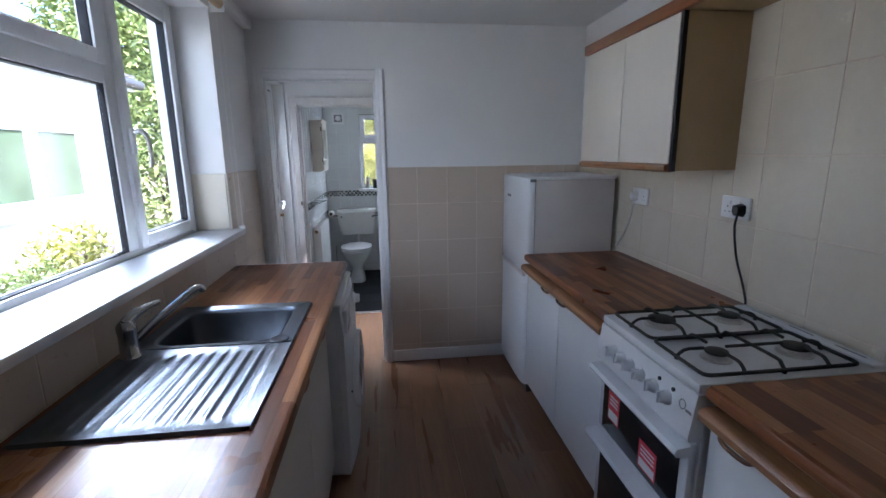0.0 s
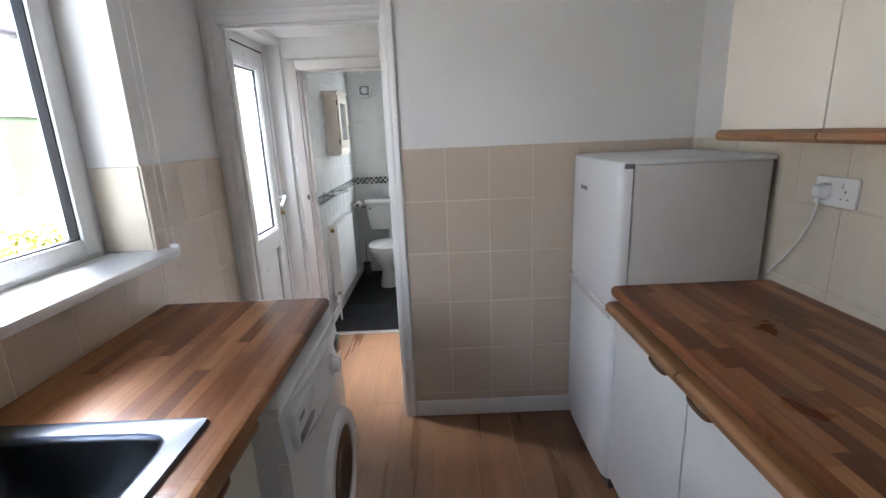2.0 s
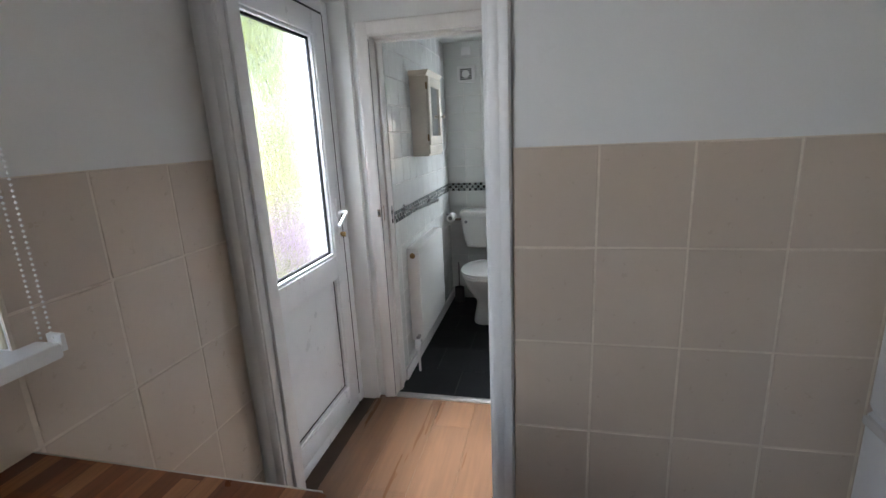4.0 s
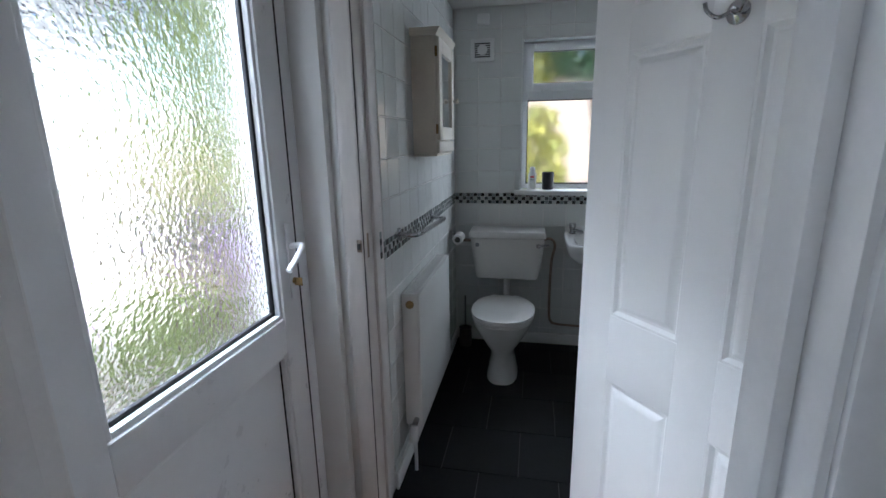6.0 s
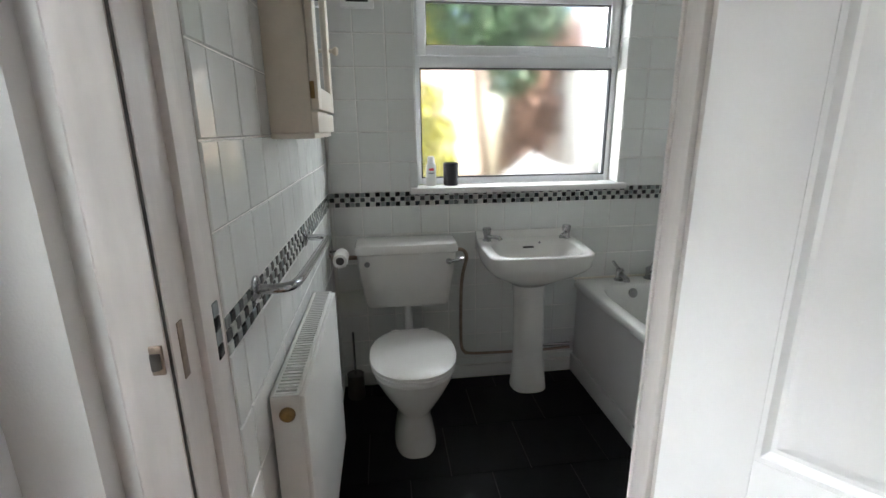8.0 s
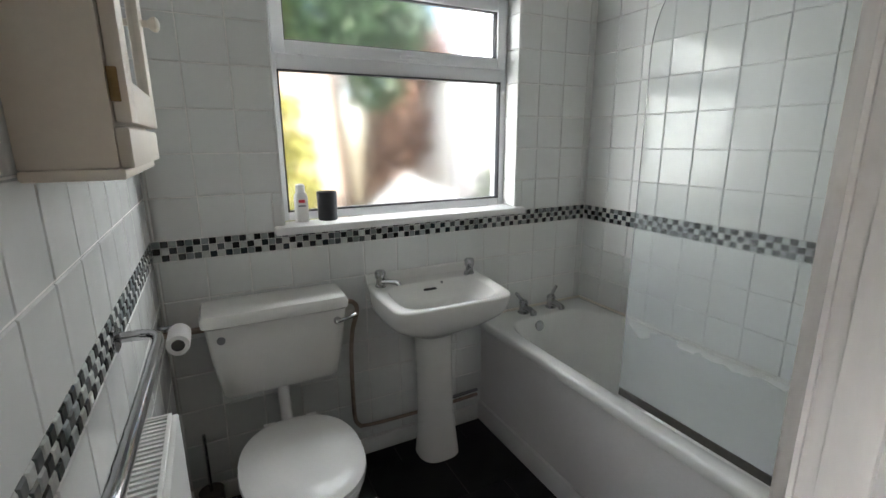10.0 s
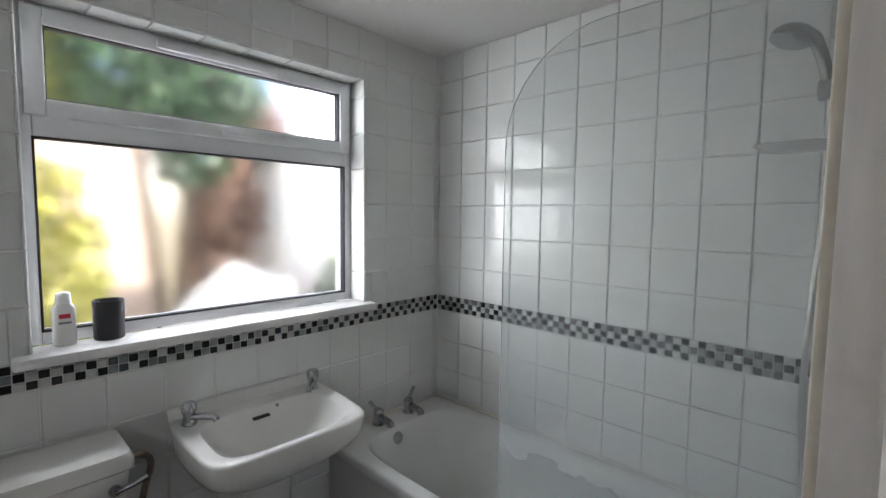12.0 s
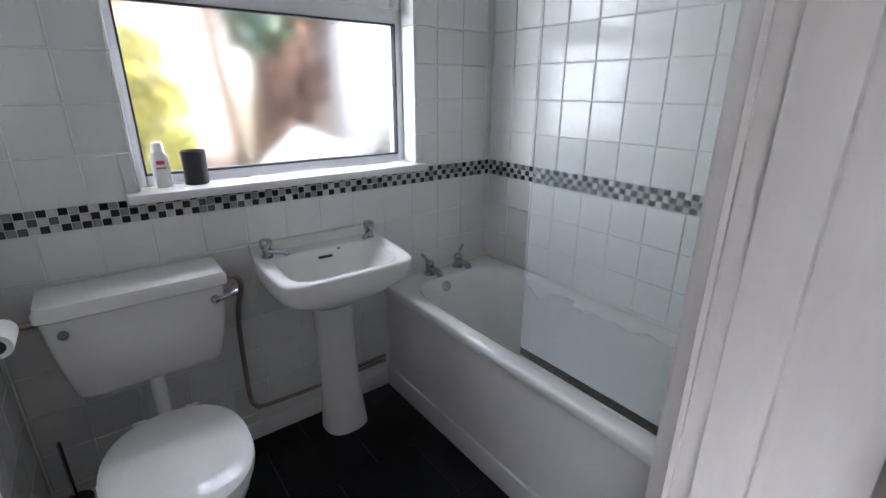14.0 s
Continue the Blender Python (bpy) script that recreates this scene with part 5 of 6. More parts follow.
def toilet():
    cx, wy = 2.008, BY1
    t = thing("toilet", (cx, 7.05, 0), "white ceramic low-level toilet with closed seat", "toilet")
    pan = loft([oval(cx, 7.03, 0.0, 0.092, 0.175, 2.6, 40), oval(cx, 7.03, 0.02, 0.09, 0.172, 2.6, 40), oval(cx, 7.03, 0.1, 0.075, 0.15, 2.5, 40), oval(cx, 7.02, 0.16, 0.066, 0.14, 2.4, 40), oval(cx, 7.01, 0.19, 0.076, 0.148, 2.3, 40),
                oval(cx, 7.0, 0.23, 0.1, 0.165, 2.3, 40), oval(cx, 7.0, 0.29, 0.138, 0.2, 2.2, 40), oval(cx, 7.0, 0.345, 0.168, 0.218, 2.2, 40), oval(cx, 7.0, 0.375, 0.174, 0.222, 2.3, 40), oval(cx, 7.0, 0.383, 0.168, 0.216, 2.3, 40)])
    part("pan", pan, CERAMIC, t, "white ceramic pan on a narrow foot")
    part("outlet", loft([oval(cx, 7.18, 0.12, 0.06, 0.09, 2.5, 24), oval(cx, 7.2, 0.2, 0.08, 0.1, 2.5, 24), oval(cx, 7.2, 0.36, 0.1, 0.075, 3, 24)]), CERAMIC, t)
    part("seat", loft([oval(cx, 7.0, 0.385, 0.172, 0.218, 2.3, 40), oval(cx, 7.0, 0.388, 0.18, 0.226, 2.3, 40), oval(cx, 7.0, 0.4, 0.18, 0.226, 2.3, 40), oval(cx, 7.0, 0.404, 0.174, 0.22, 2.3, 40)]), SEATPLASTIC, t)
    lid = part("lid", loft([oval(cx, 7.0, 0.406, 0.178, 0.224, 2.3, 40), oval(cx, 7.0, 0.409, 0.184, 0.23, 2.3, 40), oval(cx, 7.0, 0.42, 0.182, 0.228, 2.3, 40), oval(cx, 7.0, 0.427, 0.165, 0.21, 2.3, 40), oval(cx, 7.0, 0.43, 0.1, 0.13, 2.2, 40)]), SEATPLASTIC, t, "closed glossy white lid")
    for s in (-1, 1):
        part("hinge", rod((cx + s * 0.07 - 0.018, 7.222, 0.412), (cx + s * 0.07 + 0.018, 7.222, 0.412), 0.011, 10), SEATPLASTIC, t)
    part("flush_pipe", tube([(cx, 7.38, 0.53), (cx, 7.36, 0.45), (cx, 7.33, 0.38), (cx, 7.27, 0.33)], 0.022, 12), SEATPLASTIC, t)
    # cistern
    c = part("cistern", loft([oval(cx, 7.375, 0.505, 0.19, 0.07, 9, 48), oval(cx, 7.373, 0.52, 0.2, 0.077, 9, 48), oval(cx, 7.366, 0.66, 0.222, 0.088, 10, 48), oval(cx, 7.362, 0.775, 0.232, 0.094, 11, 48)]), CERAMIC, t, "white ceramic cistern")
    part("cistern_lid", loft([oval(cx, 7.36, 0.776, 0.234, 0.097, 11, 48), oval(cx, 7.36, 0.782, 0.242, 0.103, 12, 48), oval(cx, 7.36, 0.805, 0.242, 0.103, 12, 48), oval(cx, 7.36, 0.82, 0.234, 0.096, 10, 48), oval(cx, 7.36, 0.825, 0.2, 0.07, 7, 48)]), CERAMIC, c)
    lv = part("flush_lever", turned((cx + 0.195, 7.27, 0.735), (0, -1, 0), [(0.014, 0), (0.014, 0.008), (0.008, 0.016)], 14), CHROME, c, "chrome flush lever")
    part("lever_arm", tube([(cx + 0.195, 7.258, 0.735), (cx + 0.22, 7.252, 0.742), (cx + 0.262, 7.25, 0.752)], 0.007, 8), CHROME, lv)
    part("overflow_cap", turned((cx - 0.185, 7.27, 0.735), (0, -1, 0), [(0.013, 0), (0.013, 0.005), (0.002, 0.007)], 14), GREYPRINT, c)
    part("supply_hose", tube([(cx + 0.215, 7.36, 0.755), (cx + 0.27, 7.36, 0.765), (cx + 0.3, 7.38, 0.72), (cx + 0.285, 7.41, 0.62), (cx + 0.28, 7.43, 0.5), (cx + 0.28, 7.435, 0.3), (cx + 0.285, 7.435, 0.2), (cx + 0.31, 7.435, 0.16)], 0.009, 10), COPPER, t, "braided supply hose")
    part("overflow_pipe", rod((cx - 0.23, 7.40, 0.735), (BX0, 7.40, 0.735), 0.011, 10), COPPER, t)
    return t


toilet()


def basin():
    cx = 2.615
    t = thing("pedestal_basin", (cx, 7.3, 0), "white ceramic pedestal basin with two chrome taps", "basin")
    top, cy = 0.793, 7.275
    def lp(z, a, b, p, fr, dy=0.0, tilt=0.0):
        return [(x, y, zz + tilt * (y - cy)) for x, y, zz in oval(cx, cy + dy, z, a, b, p, 64, fr)]
    bowl = loft([lp(0.585, 0.085, 0.07, 2.4, 1, 0.05), lp(0.62, 0.14, 0.11, 2.6, 0.96, 0.035), lp(0.655, 0.2, 0.15, 3.2, 0.96, 0.016), lp(0.69, 0.235, 0.175, 4.4, 0.96, 0.006), lp(0.72, 0.247, 0.185, 6, 0.97),
                 lp(top - 0.012, 0.254, 0.19, 7, 0.97, 0, 0.04), lp(top - 0.003, 0.252, 0.188, 7, 0.97, 0, 0.06), lp(top, 0.246, 0.182, 7, 0.97, 0, 0.06), lp(top - 0.001, 0.236, 0.172, 6.5, 0.97, 0, 0.06),
                 lp(top - 0.003, 0.206, 0.132, 4.6, 1.0, -0.032, 0.06), lp(top - 0.008, 0.2, 0.127, 4.4, 1.0, -0.032, 0.06), lp(top - 0.05, 0.175, 0.108, 3.4, 1.0, -0.028), lp(top - 0.095, 0.12, 0.078, 2.6, 0.96, -0.02), lp(top - 0.118, 0.05, 0.04, 2, 1, -0.01), lp(top - 0.121, 0.02, 0.02, 2, 1, -0.01)])
    part("bowl", bowl, CERAMIC, t, sharp=60)
    part("splash_ledge", prism([(BY1 - 0.052, top), (BY1 - 0.034, top + 0.012), (BY1 - 0.022, top + 0.032), (BY1 - 0.014, top + 0.038), (BY1 - 0.001, top + 0.038), (BY1 - 0.001, top - 0.06), (BY1 - 0.052, top - 0.06)], "x", cx - 0.246, cx + 0.246), CERAMIC, t, "upstand along the wall", sharp=60)
    part("waste", turned((cx, cy - 0.01, top - 0.122), (0, 0, 1), [(0.02, 0), (0.02, 0.003), (0.012, 0.002)], 18), CHROME, t)
    part("overflow_slot", box((cx - 0.028, cy + 0.072, top - 0.034), (cx + 0.028, cy + 0.088, top - 0.025), 0.004), BLACK, t, "dark overflow slot")
    part("chain_hole", turned((cx + 0.06, cy + 0.093, top - 0.012), (0, -1, 0.3), [(0.006, 0), (0.006, 0.003)], 10), GREYPRINT, t)
    ped = loft([oval(cx + 0.02, 7.345, 0.0, 0.093, 0.088, 2.6, 36), oval(cx + 0.02, 7.345, 0.03, 0.09, 0.085, 2.6, 36), oval(cx + 0.016, 7.35, 0.2, 0.078, 0.07, 2.4, 36), oval(cx + 0.01, 7.35, 0.5, 0.078, 0.066, 2.3, 36), oval(cx + 0.005, 7.345, 0.6, 0.085, 0.075, 2.4, 36), oval(cx, 7.34, 0.65, 0.095, 0.09, 2.5, 36)])
    part("pedestal", ped, CERAMIC, t)
    for s in (-1, 1):
        p = Vector((cx + s * 0.205, 7.385, top + 0.003))
        tap = part("tap", turned(p, (0, 0, 1), [(0.022, 0), (0.022, 0.005), (0.017, 0.01), (0.016, 0.03), (0.018, 0.034), (0.021, 0.04), (0.022, 0.06), (0.018, 0.067), (0.002, 0.068)], 18), CHROME, t, "chrome pillar tap")
        part("spout", tube([p + Vector((0, -0.005, 0.024)), p + Vector((-s * 0.03, -0.035, 0.026)), p + Vector((-s * 0.05, -0.06, 0.025)), p + Vector((-s * 0.054, -0.066, 0.016))], 0.01, 10), CHROME, tap)
    return t


basin()


def bathtub():
    t = thing("bathtub", (BX1, BY1, 0), "white acrylic bath with plain white side panel", "bath", turn=SKEW)
    L, W, Z = 1.51, 0.64, 0.543
    cx, cy = -W / 2 - 0.001, -L / 2 - 0.001
    a, b = W / 2 - 0.001, L / 2 - 0.002
    def lp(z, da, db, p, dy=0.0, dx=0.0):
        return oval(cx + dx, cy + dy, z, a - da, b - db, p, 72)
    tub = loft([lp(Z - 0.04, 0.004, 0.0, 60), lp(Z - 0.03, 0.0, 0.0, 60), lp(Z - 0.008, 0.0, 0.0, 50), lp(Z - 0.001, 0.005, 0.004, 40), lp(Z, 0.014, 0.012, 30), lp(Z - 0.001, 0.052, 0.1, 6.5, -0.01, 0.003), lp(Z - 0.01, 0.062, 0.11, 6, -0.01, 0.003),
                lp(Z - 0.12, 0.075, 0.14, 5.2, -0.01), lp(Z - 0.28, 0.095, 0.2, 4.5, 0.0), lp(Z - 0.34, 0.13, 0.27, 4, 0.01), lp(Z - 0.355, 0.2, 0.4, 3, 0.02)], (False, True))
    part("tub", tub, ACRYLIC, t, local=True, sharp=60)
    # white panel, its shade put into the greyed plastic
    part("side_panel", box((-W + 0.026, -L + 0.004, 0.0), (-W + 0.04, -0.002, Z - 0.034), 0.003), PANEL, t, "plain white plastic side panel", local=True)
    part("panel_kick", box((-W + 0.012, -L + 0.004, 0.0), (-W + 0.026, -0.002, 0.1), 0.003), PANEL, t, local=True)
    part("overflow", turned((-0.365, -0.128, Z - 0.05), (0, -1, 0.25), [(0.026, 0), (0.026, 0.006), (0.02, 0.009), (0.006, 0.007)], 22), CHROME, t, "chrome overflow rose", local=True)
    for s, x in ((-1, -0.405), (1, -0.235)):
        p = Vector((x, -0.055, Z - 0.002))
        tap = part("tap", turned(p, (0, 0, 1), [(0.028, 0), (0.028, 0.006), (0.021, 0.012), (0.02, 0.045), (0.023, 0.055), (0.016, 0.066), (0.002, 0.068)], 18), CHROME, t, "chrome bath tap", local=True)
        part("spout", tube([p + Vector((0, 0, 0.03)), p + Vector((0, -0.04, 0.034)), p + Vector((0, -0.075, 0.028)), p + Vector((0, -0.08, 0.015))], 0.015, 10), CHROME, tap, local=True)
        part("lever", tube([p + Vector((0, 0, 0.06)), p + Vector((s * 0.015, 0.005, 0.075)), p + Vector((s * 0.04, 0.01, 0.105))], 0.008, 8), CHROME, tap, local=True)
    return t


bathtub()
# seal beads round the bath
seal = thing("bath_seal", (BX1, BY1, 0.54), "cream silicone seal round the bath", "seal", kind="structure", turn=SKEW)
part("bead", box((-0.006, -1.44, 0.0), (0.002, -0.002, 0.012), 0.002), CREAM, seal, local=True)
part("bead", box((-0.635, -0.012, 0.0), (0.0, -0.002, 0.012), 0.002), CREAM, seal, local=True)


def bath_screen():
    t = thing("bath_screen", (BX1, BY1, 0), "clear glass bath screen with rounded top corner", "shower screen", turn=SKEW)
    x, y0, y1, z0, z1, r = -0.57, -1.495, -0.8, 0.567, 1.87, 0.27
    out = [(y0, z0), (y1, z0), (y1, z1 - r)]
    for k in range(1, 13):
        a = math.pi / 2 * k / 12
        out.append((y1 - r + r * math.cos(a), z1 - r + r * math.sin(a)))
    out.append((y0, z1))
    p = part("glass", prism(out, "x", x - 0.003, x + 0.003), SCREEN, t, "clear toughened glass panel", local=True, sharp=30)
    p.visible_shadow = False
    part("bottom_seal", box((x - 0.006, y0, Z_RIM), (x + 0.006, y1, z0 + 0.004), 0.002), DARKMATT, t, "grimy dark rubber bottom seal", local=True)
    part("wall_profile", box((x - 0.018, -1.515, Z_RIM), (x + 0.018, y0 + 0.022, z1 + 0.02), 0.006), CABCREAM, t, "cream hinge profile", local=True)
    return t


Z_RIM = 0.544
bath_screen()


def shower():
    t = thing("shower_riser", (BX1, BY1, 0), "chrome shower head on a riser rail with soap shelf", "shower", turn=SKEW)
    x, y = -0.22, -1.458
    part("rail", rod((x, y, 1.15), (x, y, 1.95), 0.0095, 12), CHROME, t, local=True)
    for z in (1.17, 1.93):
        part("rail_bracket", box((x - 0.014, -1.515, z - 0.016), (x + 0.014, y + 0.012, z + 0.016), 0.005), CHROME, t, local=True)
    part("slider", box((x - 0.022, y - 0.02, 1.695), (x + 0.022, y + 0.045, 1.74), 0.008), CHROME, t, "chrome slider clamp", local=True)
    part("head_arm", tube([(x, y + 0.025, 1.7), (x - 0.012, y + 0.032, 1.76), (x - 0.035, y + 0.05, 1.82), (x - 0.06, y + 0.065, 1.833)], lambda u: 0.011 + 0.004 * u, 12), CHROME, t, local=True)
    d = Vector((-0.25, 0.25, -1)).normalized()
    part("shower_head", turned((x - 0.08, y + 0.085, 1.833), d, [(0.012, -0.012), (0.034, -0.006), (0.043, 0.006), (0.043, 0.016), (0.037, 0.02), (0.002, 0.02)], 24), CHROME, t, "round chrome handset", local=True)
    part("soap_shelf", loft([oval(x, y + 0.07, 1.585, 0.05, 0.06, 3, 24), oval(x, y + 0.07, 1.6, 0.085, 0.09, 3, 24), oval(x, y + 0.07, 1.603, 0.078, 0.083, 3, 24), oval(x, y + 0.07, 1.592, 0.05, 0.062, 3, 24)]), PANEL, t, "milky plastic soap shelf", local=True)
    part("hose", tube([(x, y + 0.02, 1.7), (x + 0.03, y + 0.02, 1.45), (x - 0.02, y + 0.03, 1.15), (x - 0.02, y + 0.028, 0.95), (x + 0.0, y + 0.01, 0.8), (x + 0.04, y - 0.02, 0.84)], 0.007, 8), ALU, t, local=True)
    return t


shower()


def radiator():
    x0, x1, y0, y1, z0, z1 = BX0 + 0.008, BX0 + 0.08, 6.13, 6.78, 0.19, 0.79
    t = thing("radiator", (1.7, 6.43, z0), "white panel radiator with top grille under the grab rail", "radiator")
    part("front_panel", box((x1 - 0.014, y0, z0), (x1, y1, z1 - 0.004), 0.005), RADPAINT, t)
    part("rear_panel", box((x0, y0 + 0.004, z0), (x0 + 0.012, y1 - 0.004, z1 - 0.01), 0.005), RADPAINT, t)
    for y in (y0, y1 - 0.008):
        part("side_panel", box((x0 - 0.002, y, z0 + 0.01), (x1 - 0.012, y + 0.008, z1), 0.002), RADPAINT, t)
    g = part("top_grille", box((x0 - 0.002, y0 + 0.008, z1 - 0.014), (x0 + 0.006, y1 - 0.008, z1), 0.001), RADPAINT, t)
    part("grille_edge", box((x1 - 0.02, y0 + 0.008, z1 - 0.014), (x1 - 0.012, y1 - 0.008, z1), 0.001), RADPAINT, g)
    for k in range(44):
        y = y0 + 0.014 + k * 0.0145
        part("slat", box((x0 + 0.006, y, z1 - 0.012), (x1 - 0.02, y + 0.0065, z1 - 0.003)), RADPAINT, g)
    part("convector", box((x0 + 0.014, y0 + 0.03, z0 + 0.04), (x1 - 0.016, y1 - 0.03, z1 - 0.05)), GREYPRINT, t)
    part("vent_plug", turned((x0 + 0.032, y0, z1 - 0.045), (0, -1, 0), [(0.017, 0), (0.017, 0.006), (0.012, 0.012), (0.002, 0.012)], 18), BRASS, t, "round bleed plug")
    v = part("valve", turned((x0 + 0.045, y0 - 0.035, z0 + 0.035), (0, 1, 0), [(0.012, 0), (0.012, 0.04)], 14), CHROME, t, "chrome radiator valve")
    part("valve_cap", turned((x0 + 0.045, y0 - 0.038, z0 + 0.02), (0, -0.35, -1), [(0.016, -0.01), (0.019, 0.0), (0.02, 0.05), (0.015, 0.06), (0.002, 0.061)], 18), SEATPLASTIC, v, "white valve cap")
    part("pipe", rod((x0 + 0.045, y0 - 0.03, 0.0), (x0 + 0.045, y0 - 0.03, z0 + 0.03), 0.008, 12), SEATPLASTIC, t)
    for y in (y0 + 0.1, y1 - 0.1):
        part("wall_bracket", box((BX0, y, z0 + 0.1), (x0 + 0.002, y + 0.03, z1 - 0.1)), RADPAINT, t)
    return t


radiator()

rail = thing("grab_rail", (1.7, 6.45, 1.0), "chrome grab rail on the tiled wall", "grab rail")
part("bar", tube([(BX0 + 0.005, 6.14, 1.03), (BX0 + 0.05, 6.145, 1.028), (BX0 + 0.075, 6.18, 1.026), (BX0 + 0.078, 6.3, 1.02), (BX0 + 0.078, 6.58, 1.006), (BX0 + 0.075, 6.69, 1.0), (BX0 + 0.05, 6.725, 0.998), (BX0 + 0.005, 6.73, 0.998)], 0.0105, 12), CHROME, rail)
for y, z in ((6.14, 1.03), (6.73, 0.998)):
    part("flange", turned((BX0 + 0.001, y, z), (1, 0, 0), [(0.028, 0), (0.028, 0.004), (0.02, 0.008), (0.012, 0.009)], 20), CHROME, rail)

roll = thing("toilet_roll_holder", (1.7, 7.25, 0.76), "chrome toilet roll holder with white paper roll", "toilet roll holder")
part("post", tube([(BX0 + 0.001, 7.32, 0.79), (BX0 + 0.05, 7.32, 0.79), (BX0 + 0.06, 7.31, 0.785), (BX0 + 0.062, 7.17, 0.785)], 0.006, 8), CHROME, roll)
part("wall_plate", box((BX0, 7.29, 0.765), (BX0 + 0.006, 7.35, 0.815), 0.002), CHROME, roll)
part("paper_roll", turned((BX0 + 0.062, 7.17, 0.785), (0, 1, 0), [(0.018, 0.0), (0.03, 0.0), (0.032, 0.003), (0.032, 0.102), (0.03, 0.105), (0.018, 0.105)], 26), PAPER, roll, "half-used white paper roll")
# capped dark rod: the hollow core's shade is put into its colour
part("core", turned((BX0 + 0.062, 7.169, 0.785), (0, 1, 0), [(0.0178, 0), (0.0178, 0.107)], 20), DARKMATT, roll, "dark disc for the shaded hollow of the roll")


def mirror_cabinet():
    x0, x1, y0, y1, z0, z1 = BX0, BX0 + 0.1, 6.415, 6.765, 1.332, 1.80
    t = thing("bathroom_cabinet", (x0, 6.7, z0), "cream painted wall cabinet with mirrored door", "cabinet")
    part("body", box((x0, y0, z0), (x1, y1, z1), 0.003), CABCREAM, t)
    part("cornice", prism([(x0, z1), (x1 + 0.01, z1), (x1 + 0.022, z1 + 0.02), (x1 + 0.028, z1 + 0.03), (x0, z1 + 0.03)], "y", y0 - 0.015, y1 + 0.015), CABCREAM, t)
    part("base_board", box((x0, y0 - 0.004, z0 - 0.014), (x1 + 0.006, y1 + 0.004, z0), 0.004), CABCREAM, t)
    d = part("door", box((x1 + 0.002, y0 + 0.004, z0 + 0.055), (x1 + 0.02, y0 + 0.06, z1 - 0.004), 0.003), CABCREAM, t)
    for a, b, c, e in ((y1 - 0.06, y1 - 0.004, z0 + 0.055, z1 - 0.004), (y0 + 0.06, y1 - 0.06, z0 + 0.055, z0 + 0.11), (y0 + 0.06, y1 - 0.06, z1 - 0.06, z1 - 0.004)):
        part("door_rail", box((x1 + 0.002, a, c), (x1 + 0.02, b, e), 0.003), CABCREAM, d)
    part("mirror", box((x1 + 0.008, y0 + 0.058, z0 + 0.108), (x1 + 0.011, y1 - 0.058, z1 - 0.058)), MIRROR, d, "mirror glass")
    part("bottom_rail", box((x1, y0, z0), (x1 + 0.016, y1, z0 + 0.05), 0.003), CABCREAM, t)
    part("knob", turned((x1 + 0.02, y1 - 0.03, (z0 + z1) / 2), (1, 0, 0), [(0.006, 0), (0.006, 0.01), (0.012, 0.016), (0.013, 0.022), (0.008, 0.027), (0.001, 0.028)], 16), CABCREAM, d)
    for z in (z0 + 0.1, z1 - 0.06):
        part("hinge", box((x1 + 0.001, y0 - 0.001, z - 0.02), (x1 + 0.012, y0 + 0.004, z + 0.02), 0.001), BRASS, d)
    return t


mirror_cabinet()


def extractor_fan():
    x0, x1, z0, z1 = 1.76, 1.905, 1.85, 1.98
    y = BY1
    t = thing("extractor_fan", (1.83, y, z0), "small white square extractor fan with grille", "extractor fan")
    part("housing", box((x0, y - 0.03, z0), (x1, y, z1), 0.006), SOCKET, t)
    part("recess", box((x0 + 0.025, y - 0.0315, z0 + 0.022), (x1 - 0.025, y - 0.029, z1 - 0.022)), BLACK, t)
    for k in range(7):
        z = z0 + 0.03 + k * 0.0125
        part("slat", box((x0 + 0.022, y - 0.036, z), (x1 - 0.022, y - 0.031, z + 0.004)), SOCKET, t)
    part("hub", turned((1.8325, y - 0.03, (z0 + z1) / 2), (0, -1, 0), [(0.03, 0), (0.03, 0.008), (0.027, 0.009), (0.002, 0.009)], 24), SOCKET, t)
    return t


extractor_fan()
jb = thing("junction_box", (1.87, BY1, 2.05), "small white junction box below the ceiling", "junction box")
part("box", box((1.8, BY1 - 0.028, 2.06), (1.872, BY1, 2.12), 0.005), SOCKET, jb)
part("cover", box((1.805, BY1 - 0.032, 2.065), (1.867, BY1 - 0.027, 2.115), 0.003), SOCKET, jb)

bottle = thing("lotion_bottle", (2.152, 7.53, 1.06), "small white plastic bottle with cap on the sill", "bottle")
part("body", loft([oval(2.152, 7.53, 1.06, 0.024, 0.016, 2.5, 24), oval(2.152, 7.53, 1.064, 0.026, 0.018, 2.5, 24), oval(2.152, 7.53, 1.16, 0.026, 0.018, 2.5, 24), oval(2.152, 7.53, 1.172, 0.019, 0.016, 2.3, 24)]), SEATPLASTIC, bottle)
part("cap", loft([oval(2.152, 7.53, 1.173, 0.018, 0.015, 2.3, 20), oval(2.152, 7.53, 1.2, 0.017, 0.014, 2.3, 20), oval(2.152, 7.53, 1.205, 0.012, 0.01, 2, 20)]), PAPER, bottle)
part("logo", box((2.14, 7.5112, 1.135), (2.164, 7.5122, 1.147)), REDLABEL, bottle, "small red mark")
part("print_line", box((2.138, 7.5112, 1.12), (2.166, 7.5122, 1.126)), GREYPRINT, bottle)
cup = thing("candle_pot", (2.252, 7.53, 1.06), "matt black cylindrical pot on the window sill", "pot")
part("pot", turned((2.252, 7.53, 1.06), (0, 0, 1), [(0.034, 0), (0.037, 0.003), (0.039, 0.11), (0.037, 0.112), (0.034, 0.108), (0.033, 0.06), (0.002, 0.058)], 28), GASKET, cup)

